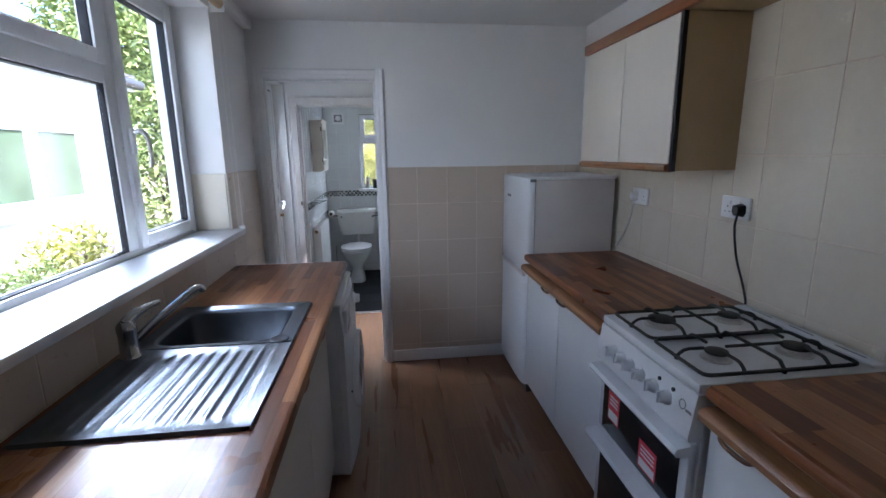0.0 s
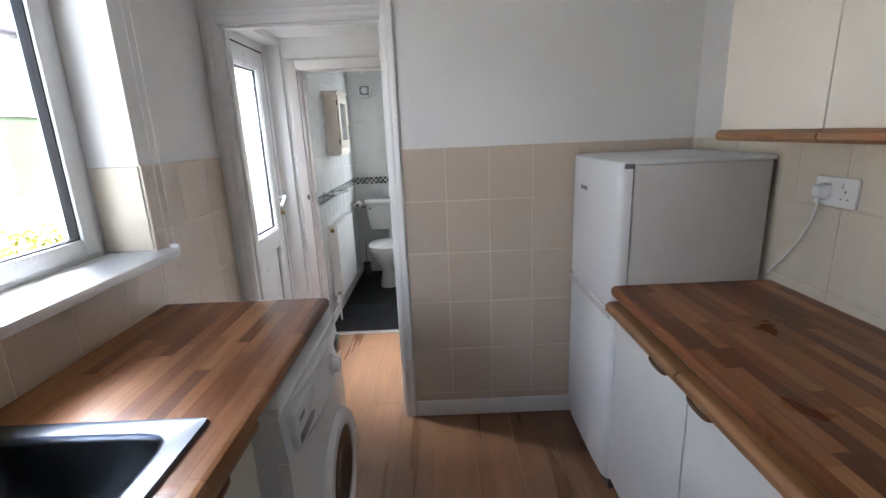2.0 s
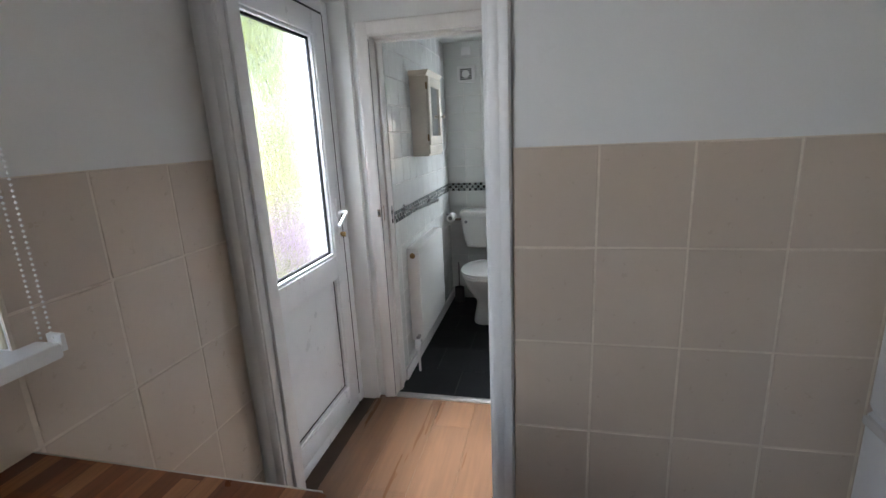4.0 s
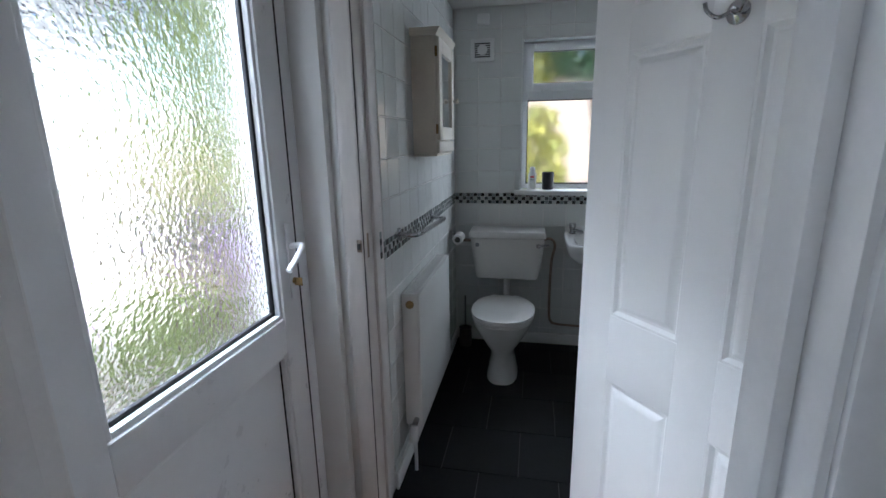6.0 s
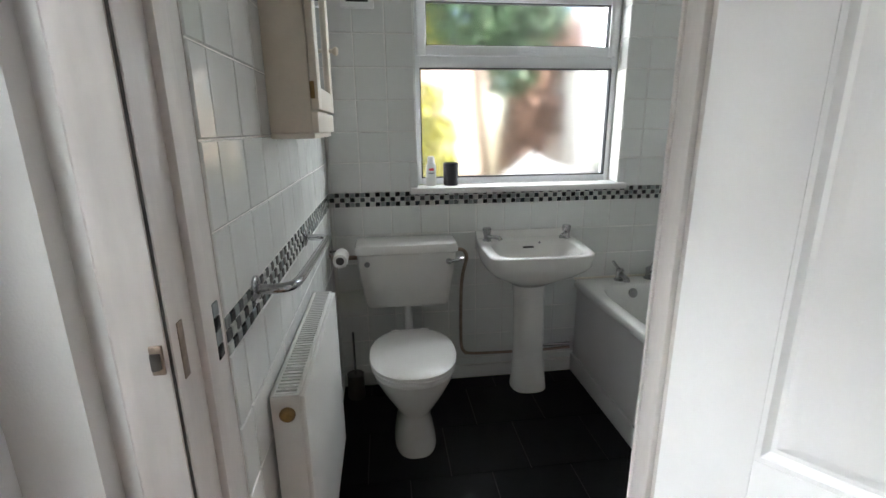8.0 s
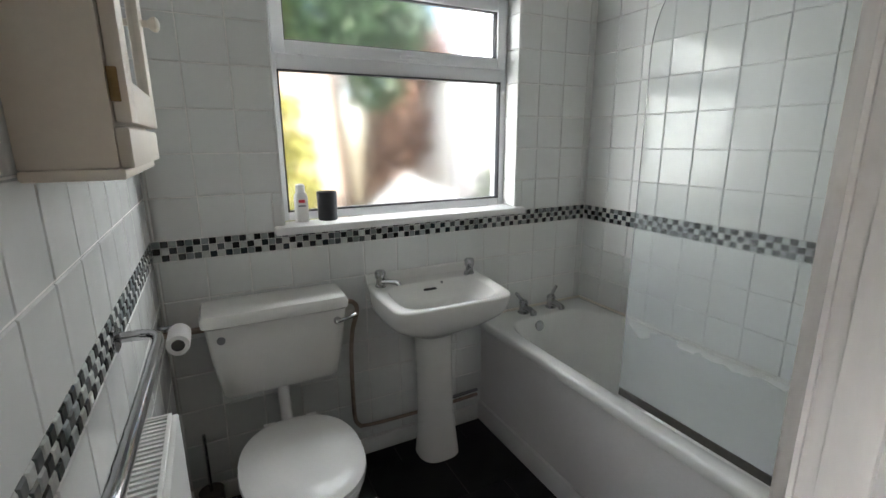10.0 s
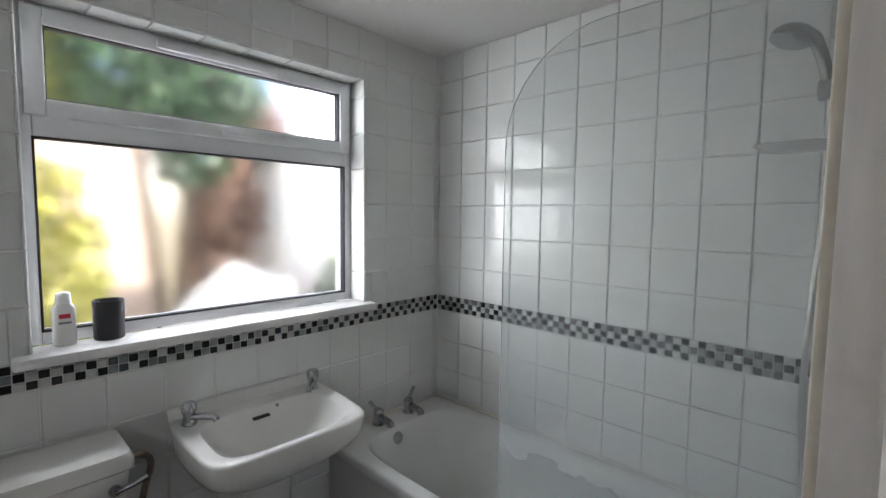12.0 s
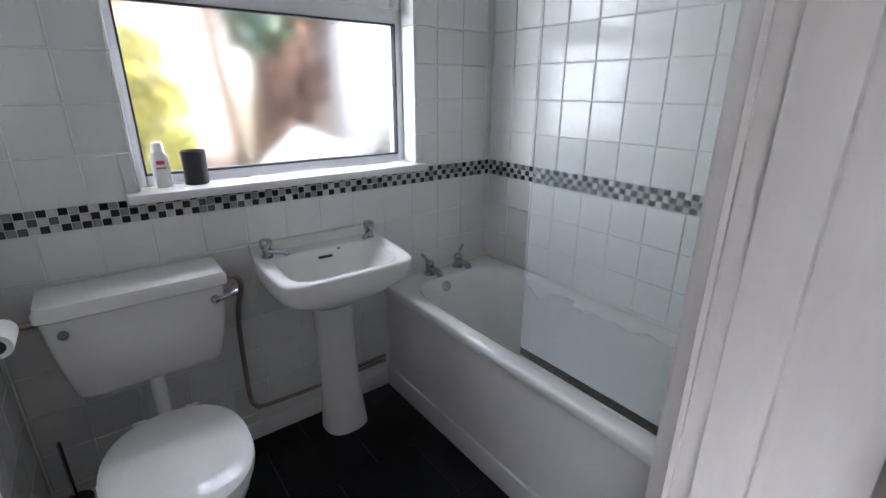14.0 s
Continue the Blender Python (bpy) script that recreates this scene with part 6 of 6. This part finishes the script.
brush = thing("toilet_brush", (1.72, 7.36, 0), "dark toilet brush in a holder beside the toilet", "toilet brush")
part("holder", turned((1.73, 7.36, 0), (0, 0, 1), [(0.042, 0), (0.045, 0.01), (0.04, 0.12), (0.043, 0.13), (0.038, 0.13)], 22), DARKMATT, brush)
part("handle", rod((1.73, 7.36, 0.12), (1.73, 7.36, 0.36), 0.006, 10), CHROME, brush)
pipes = thing("pipe_run", (2.5, BY1, 0.14), "low painted pipes along the tiled wall", "pipe")
part("pipe", tube([(2.31, 7.435, 0.165), (2.4, 7.437, 0.155), (2.7, 7.437, 0.15), (2.9, 7.437, 0.155)], 0.008, 10), COPPER, pipes)
part("pipe", tube([(2.6, 7.437, 0.175), (2.75, 7.437, 0.176), (2.9, 7.437, 0.18)], 0.008, 10), CHROME, pipes)

# ---- outdoors ----
whole("ground", box((-400, -400, -0.5), (400, 400, -0.16)), SOIL, "earth and rough grass round the house", "ground", kind="structure")
whole("pavement", box((-0.25, -2.0, -0.16), (1.24, 7.2, -0.1)), PAVING, "pale concrete side path", "path", kind="structure")
whole("pavement", box((1.24, 7.68, -0.16), (4.6, 9.3, -0.1)), PAVING, "pale concrete yard behind the bathroom", "path", kind="structure")


def leaf_cloud(name, clumps, count, size, material, parent, seed):
    """Leaves scattered through a few clumps, as one mesh of single leaves."""
    rnd = random.Random(seed)
    vs, fs = [], []
    total = sum(c[3] * c[4] * c[5] for c in clumps) ** 1.0
    for cx, cy, cz, rx, ry, rz in clumps:
        k = max(20, int(count * rx * ry * rz / total))
        for _ in range(k):
            while True:
                p = Vector((rnd.uniform(-1, 1), rnd.uniform(-1, 1), rnd.uniform(-1, 1)))
                if 0.35 < p.length < 1.0 + 0.15 * rnd.random():
                    break
            c = Vector((cx + p.x * rx, cy + p.y * ry, cz + p.z * rz))
            q = Euler((rnd.uniform(-1.2, 1.2), rnd.uniform(-1.2, 1.2), rnd.uniform(0, 6.3))).to_matrix()
            s = size * rnd.uniform(0.6, 1.3)
            i = len(vs)
            for a, b, d in ((-1, 0, 0), (-0.2, -0.45, 0.12), (1, 0, -0.1), (-0.2, 0.45, 0.12)):
                vs.append(c + q @ Vector((a * s, b * s, d * s)))
            fs.append((i, i + 1, i + 2, i + 3))
    me = bpy.data.meshes.new(name)
    me.from_pydata(vs, [], fs)
    me.materials.append(material)
    ob = new(name, me)
    ob.parent = parent
    if parent:
        ob.matrix_basis = base_of(parent).inverted()
    return ob


def shrub(name, at, clumps, count, size, material, label, seed, stems=4):
    t = thing(name, at, label, "shrub")
    rnd = random.Random(seed)
    bm = None
    for k in range(stems):
        c = clumps[k % len(clumps)]
        bm = tube([at, (at[0] + (c[0] - at[0]) * 0.4 + rnd.uniform(-0.05, 0.05), at[1] + (c[1] - at[1]) * 0.4, at[2] + (c[2] - at[2]) * 0.5), (c[0], c[1], c[2])], lambda u: 0.03 * (1 - 0.7 * u), 7, bm)
    part("trunk", bm, BARK, t)
    leaf_cloud("crown", clumps, count, size, material, t, seed)
    return t


def neighbour():
    """Low white outbuilding across the side path."""
    X = -0.42
    t = thing("outbuilding", (X, 4.2, -0.16), "low white rendered outbuilding across the side path", "building", kind="structure")
    y0, y1, ze = 0.5, 7.05, 2.26
    wins = [(5.8, 6.38), (5.22, 5.75), (3.2, 3.7), (2.6, 3.1)]
    bm = None
    zb, zt = 1.1, 1.75
    edges = sorted(wins)
    y = y0
    for a, b in edges:
        bm = box((X - 0.15, y, -0.16), (X, a, ze), 0, bm)
        bm = box((X - 0.15, a, -0.16), (X, b, zb), 0, bm)
        bm = box((X - 0.15, a, zt), (X, b, ze), 0, bm)
        y = b
    bm = box((X - 0.15, y, -0.16), (X, y1, ze), 0, bm)
    bm = box((X - 2.5, y1 - 0.15, -0.16), (X - 0.15, y1, ze), 0, bm)
    bm = box((X - 2.5, y0, -0.16), (X - 2.35, y1 - 0.15, ze), 0, bm)
    w = part("wall", bm, RENDERWHITE, t)
    for a, b in wins:
        f = part("window", box((X - 0.06, a, zb), (X - 0.03, a + 0.045, zt), 0.004), UPVC, t)
        for p, q, r, s in ((b - 0.045, b, zb, zt), (a + 0.045, b - 0.045, zb, zb + 0.05), (a + 0.045, b - 0.045, zt - 0.045, zt)):
            part("window_frame", box((X - 0.06, p, r), (X - 0.03, q, s), 0.004), UPVC, f)
        part("pane", box((X - 0.05, a + 0.04, zb + 0.045), (X - 0.044, b - 0.04, zt - 0.04)), NBGLASS, f)
    part("sill_band", box((X, 5.0, 1.02), (X + 0.04, 6.5, 1.075), 0.006), RENDERWHITE, t)
    part("head_band", box((X, 4.9, 1.82), (X + 0.03, 6.7, 1.87), 0.004), RENDERWHITE, t)
    roof = part("roof", prism([(X + 0.16, ze), (X + 0.16, ze + 0.05), (X - 2.6, ze + 0.85), (X - 2.6, ze + 0.8)], "y", y0 - 0.1, y1 + 0.12), ROOF, t, "dark tiled roof slope")
    for k in range(9):
        a = X + 0.15 - k * 0.28
        z = ze + 0.05 + (X + 0.16 - a) * 0.29
        part("tile_course", prism([(a - 0.29, z + 0.086), (a - 0.29, z + 0.097), (a, z + 0.028), (a, z + 0.004)], "y", y0 - 0.1, y1 + 0.12), ROOF, roof)
    part("gutter", tube([(X + 0.19, y0 - 0.1, ze - 0.0), (X + 0.19, y1 + 0.12, ze - 0.02)], 0.05, 12, smooth=False), GUTTER, t, "dark plastic gutter")
    part("fascia", box((X + 0.1, y0 - 0.1, ze - 0.09), (X + 0.13, y1 + 0.1, ze + 0.02)), RENDERWHITE, t)
    part("downpipe", rod((X + 0.06, y1 - 0.08, -0.1), (X + 0.06, y1 - 0.08, ze), 0.03, 10), UPVC, t)
    return t


neighbour()
shrub("shrub", (-1.3, 9.9, -0.16), [(-1.2, 9.7, 0.9, 0.8, 0.8, 0.8), (-1.6, 10.0, 2.0, 0.9, 0.9, 0.85), (-0.9, 10.1, 2.1, 0.9, 0.9, 0.85), (-1.5, 10.3, 3.2, 1.1, 1.0, 0.9), (-0.3, 9.9, 0.9, 0.6, 0.6, 0.8), (0.2, 10.4, 2.0, 0.7, 0.7, 0.9)], 12000, 0.062, LEAF, "tall bright green garden shrub", 3, 6)
shrub("shrub", (-2.6, 10.5, -0.16), [(-2.4, 10.8, 3.0, 1.2, 1.4, 0.9), (-2.2, 11.2, 3.8, 1.3, 1.3, 1.0), (-1.6, 11.0, 3.6, 1.2, 1.2, 1.0)], 7000, 0.08, LEAF, "tall leafy garden tree", 4, 4)
for i, (y, mat_, lab) in enumerate(((7.7, BLOOM, "low plant with purple flowers by the path"), (6.6, LEAF, "low green plant by the path"), (5.2, YELLOWLEAF, "low yellow-green plant by the path"), (4.6, LEAF, "low green plant by the path"), (4.0, YELLOWLEAF, "low yellow-green plant by the path"), (3.3, LEAF, "low green plant by the path"))):
    top = 0.5 if i == 1 else 0.85 + 0.2 * ((i * 7) % 3) / 2
    shrub("plant", (0.05, y, -0.12), [(0.02, y, top * 0.5, 0.26, 0.34, top * 0.46), (0.08, y + 0.15, top * 0.8, 0.2, 0.22, 0.18)], 2200, 0.028, mat_, lab, 20 + i, 3)
shrub("plant", (-0.25, 6.0, -0.12), [(-0.22, 5.85, 0.68, 0.14, 0.3, 0.18), (-0.22, 6.2, 0.62, 0.14, 0.2, 0.16)], 900, 0.024, BLOOM, "purple flowering plant under the outbuilding window", 31, 3)

# garden behind the bathroom window
# added block, gives the bright sunlit patch low in the frosted pane
gw = thing("pale_yard_block", (3.05, 8.36, -0.16), "low cream block added for the bright patch in the yard", "garden wall")
part("wall_body", prism([(2.6, -0.16), (2.6, 0.85), (2.75, 1.02), (2.95, 1.17), (3.1, 1.1), (3.26, 1.06), (3.26, -0.16)], "y", 8.3, 8.42), RENDERWHITE, gw)
# added wall, gives the pink-white patches in the frosted pane
back = thing("boundary_wall", (1.6, 10.1, -0.16), "sunlit pink-cream rendered wall added for the bright patches behind the shrubs", "garden wall")
part("wall_body", box((-1.2, 10.0, -0.16), (3.0, 10.15, 2.0)), PINKRENDER, back)
part("coping", box((-1.22, 9.97, 2.0), (3.02, 10.18, 2.06), 0.008), PAVING, back)
fence = thing("fence", (4.2, 9.6, -0.16), "brown timber close-board fence behind the yard", "fence")
part("rail", box((3.05, 9.62, 0.3), (6.0, 9.66, 0.38)), FENCE, fence)
part("rail", box((3.05, 9.62, 1.2), (6.0, 9.66, 1.28)), FENCE, fence)
for k in range(20):
    part("board", box((3.05 + k * 0.15, 9.585 + 0.012 * (k % 2), -0.16), (3.19 + k * 0.15, 9.605 + 0.012 * (k % 2), 1.75), 0.002), FENCE, fence)
shrub("shrub", (2.2, 8.9, -0.16), [(2.2, 8.6, 1.15, 0.24, 0.3, 0.5), (2.0, 8.75, 2.1, 0.4, 0.35, 0.4)], 3400, 0.045, YELLOWLEAF, "yellow-green shrub against the boundary wall", 41, 4)
shrub("shrub", (2.9, 9.2, -0.16), [(2.55, 8.7, 2.2, 0.5, 0.35, 0.36), (2.95, 8.85, 2.15, 0.35, 0.35, 0.35), (2.86, 8.75, 1.72, 0.2, 0.22, 0.16)], 4400, 0.05, LEAFDARK, "dark green conifer overhanging the yard", 42, 4)
shrub("shrub", (3.1, 8.95, -0.16), [(3.08, 8.8, 1.45, 0.19, 0.18, 0.3), (3.25, 8.9, 1.95, 0.3, 0.2, 0.25), (3.0, 8.8, 1.1, 0.16, 0.15, 0.2)], 2600, 0.045, BROWNLEAF, "copper-brown leaved shrub beside the shed", 43, 5)
shrub("shrub", (3.5, 8.2, -0.16), [(3.46, 8.14, 0.8, 0.2, 0.16, 0.4), (3.62, 8.2, 0.9, 0.2, 0.18, 0.3)], 2200, 0.04, LEAFGREY, "grey-green bush in front of the shed", 44, 4)
shed = thing("shed", (4.1, 9.0, -0.16), "pale painted garden shed in the yard", "shed")
part("wall", box((3.3, 8.5, -0.16), (4.6, 9.5, 1.75)), RENDERWHITE, shed)
# no door: the wall's shaded stretch is put in as a grey panel
part("door", box((3.32, 8.47, -0.1), (3.62, 8.5, 1.65), 0.004), GREYPRINT, shed, "grey panel for the shaded part of the shed wall")
part("roof", box((3.25, 8.42, 1.75), (4.7, 9.56, 1.83), 0.01), ROOF, shed)

# ---- tiles, planks and mosaic ----
def grout(parent, rects, lo_hi, material):
    bm = None
    for r in rects:
        lo, hi = lo_hi(r)
        bm = box(lo, hi, 0, bm)
    part("grout", bm, material, parent)


def rects_of(rect, holes):
    rs = [rect]
    for h in holes:
        rs = [r for q in rs for r in cut_out(q, h)]
    return rs


# kitchen end wall
kx = KD[1] + 0.06
TOP = 1.4
zl = [0.085, 0.128, 0.384, 0.64, 0.896, 1.152, TOP]
grout(wall_kitchen_end, [(kx, 0.085, KX1 - 0.008, TOP)], lambda r: ((r[0], KY1 - 0.0048, r[1]), (r[2], KY1 - 0.0005, r[3])), KGROUT)
tiling(wall_kitchen_end, "tile", (0, KY1, 0), (1, 0, 0), (0, 0, 1), [kx, *steps(2.592, KX1 - 0.008, 0.2065)], zl, KTILE, jitter=0.0006)
# side wall under and beside the window
hole = (WIN[0] - 0.03, 1.085, WIN[1], 3)
grout(wall_west, rects_of((0.6, 0.0, KY1 - 0.008, TOP), [hole]), lambda r: ((KX0 + 0.0005, r[0], r[1]), (KX0 + 0.0048, r[2], r[3])), KGROUT)
tiling(wall_west, "tile", (KX0, 0, 0), (0, 1, 0), (0, 0, 1), steps(0.6, KY1 - 0.008, 0.2065, 4.35), [0.0, 0.125, 0.385, 0.645, 0.905, 1.165, TOP], KTILE, [hole], jitter=0.0006)
tiling(wall_west, "tile", (1.378, WIN[1], 0), (1, 0, 0), (0, 0, 1), [0, 0.17], [1.104, TOP], RTILE)
# long wall over the worktop and the cooker
u0 = KY1 - 0.008
cup = (u0 - 4.065, 1.412, u0 - 3.26, 3)
far = (u0 - KY1, TOP, u0 - 4.065, 3)
grout(wall_east, rects_of((0, 0.3, u0 - 1.0, 1.985), [cup, far]), lambda r: ((KX1 - 0.0045, u0 - r[2], r[1]), (KX1 - 0.0005, u0 - r[0], r[3])), KGROUT)
tiling(wall_east, "tile", (KX1, u0, 0), (0, -1, 0), (0, 0, 1), steps(0, u0 - 1.0, 0.253, u0 - 2.87), [0.4, 0.67, 0.937, 1.203, 1.47, 1.737, 1.985], RTILE, [cup, far], jitter=0.0006)

# bathroom
T = 0.1425
M0, M1 = 0.97, 1.041
rows_up = [M1 + k * T for k in range(8)]
rows_up = [z for z in rows_up if z < BZ - 0.02] + [BZ]
rows_dn = [0.075] + [z for z in sorted(M0 - k * T for k in range(7)) if z > 0.09]
wh = (BW[0] - BX0, 1.03, BW[1] - BX0, BW[3])
sill_hole = (BW[0] - 0.035 - BX0, 1.03, BW[1] + 0.03 - BX0, 1.06)
WID = BX1 - BX0
grout(wall_bathroom_north, rects_of((0, 0, WID, BZ), [wh]), lambda r: ((BX0 + r[0], BY1 + 0.003, r[1]), (BX0 + r[2], BY1 + 0.0055, r[3])), BGROUT)
cols = steps(0, WID, T, 1.946 - BX0)
tiling(wall_bathroom_north, "tile", (BX0, BY1 + 0.006, 0), (1, 0, 0), (0, 0, 1), cols, rows_up, BTILE, [wh, sill_hole], jitter=0.0005)
tiling(wall_bathroom_north, "tile", (BX0, BY1 + 0.006, 0), (1, 0, 0), (0, 0, 1), cols, rows_dn, BTILE, jitter=0.0005)
# tiled window reveals
tiling(wall_bathroom_north, "tile", (BW[1], BY1 + 0.098, 0), (0, -1, 0), (0, 0, 1), [0, 0.098], [1.06] + [z for z in rows_up if 1.07 < z < 1.96] + [1.968], BTILE)
tiling(wall_bathroom_north, "tile", (BW[0], BY1, 0), (0, 1, 0), (0, 0, 1), [0, 0.098], [1.06] + [z for z in rows_up if 1.07 < z < 1.96] + [1.968], BTILE)
tiling(wall_bathroom_north, "tile", (BW[0], BY1, BW[3]), (1, 0, 0), (0, -1, 0), [0.008, *[c - wh[0] for c in cols if wh[0] + 0.02 < c < wh[2] - 0.02], BW[1] - BW[0] - 0.008], [-0.098, 0], BTILE)
# west wall
LEN = BY1 - BY0
grout(wall_bathroom_west, [(0, 0, LEN, BZ)], lambda r: ((BX0 - 0.0055, BY0 + r[0], r[1]), (BX0 - 0.003, BY0 + r[2], r[3])), BGROUT)
colw = steps(0, LEN, T, LEN - T)
tiling(wall_bathroom_west, "tile", (BX0 - 0.006, BY0, 0), (0, 1, 0), (0, 0, 1), colw, rows_up, BTILE, jitter=0.0005)
tiling(wall_bathroom_west, "tile", (BX0 - 0.006, BY0, 0), (0, 1, 0), (0, 0, 1), colw, rows_dn, BTILE, jitter=0.0005)
# bath wall and shower wall stand askew
rot = pose(BX1, BY1, 0, 0, 0, SKEW)
R3 = rot.to_3x3()
o = rot @ Vector((0.006, 0, 0))
cole = steps(0, 1.512, 0.1415)
rows_bath = [z for z in rows_dn if z > 0.5]
rows_bath = [0.53] + [z for z in rows_bath if z > 0.55]
tiling(wall_bath_side, "tile", o, R3 @ Vector((0, -1, 0)), (0, 0, 1), cole, rows_up, BTILE, jitter=0.0005)
tiling(wall_bath_side, "tile", o, R3 @ Vector((0, -1, 0)), (0, 0, 1), cole, rows_bath, BTILE, jitter=0.0005)
o2 = rot @ Vector((0.0, -1.523, 0))
cols2 = steps(0, 1.09, 0.1415)
tiling(wall_shower, "tile", o2, R3 @ Vector((-1, 0, 0)), (0, 0, 1), cols2, rows_up, BTILE, jitter=0.0005)
tiling(wall_shower, "tile", o2, R3 @ Vector((-1, 0, 0)), (0, 0, 1), cols2, [0.0, *rows_dn[1:]], BTILE, jitter=0.0005)


def mosaic(name, origin, u, length):
    t = thing(name, origin, "black, grey and white mosaic border on the tiled wall", "mosaic border", kind="structure")
    n = int(length / 0.0243)
    p = length / n
    h = (M1 - M0) / 3
    for k in range(n):
        for j in range(3):
            tiling(t, "mosaic_tile", origin, u, (0, 0, 1), [k * p, (k + 1) * p], [M0 + j * h, M0 + (j + 1) * h], MOSAIC if (k + j) % 2 else MOSAICPALE, gap=0.0022, thick=0.0065)


mosaic("mosaic_border", (BX0, BY1 + 0.006, 0), (1, 0, 0), WID)
mosaic("mosaic_border", (BX0 - 0.006, BY0, 0), (0, 1, 0), LEN)
mosaic("mosaic_border", tuple(o), tuple(R3 @ Vector((0, -1, 0))), 1.51)

# floors
x, k = KX0 - 0.02, 0
while x < KX1:
    ys, y = [KY0], KY0 + 0.35 + (k * 0.47) % 1.2
    while y < HY1 + 0.0:
        ys.append(y)
        y += 1.22
    ys.append(HY1 + 0.02)
    tiling(floor_kitchen, "plank", (0, 0, -0.006), (1, 0, 0), (0, 1, 0), [x, min(x + 0.192, KX1)], ys, PLANK, gap=0.0007, thick=0.006, edge=0.0007)
    x, k = x + 0.192, k + 1
y, k = HY1 + 0.025, 0
while y < BY1:
    tiling(floor_bathroom, "floor_tile", (0, 0, -0.006), (1, 0, 0), (0, 1, 0), steps(BX0 - 0.005, 3.7, 0.33, BX0 + 0.32 - 0.165 * (k % 2)), [y, min(y + 0.305, BY1)], SLATE, gap=0.003, thick=0.006, edge=0.001)
    y, k = y + 0.305, k + 1
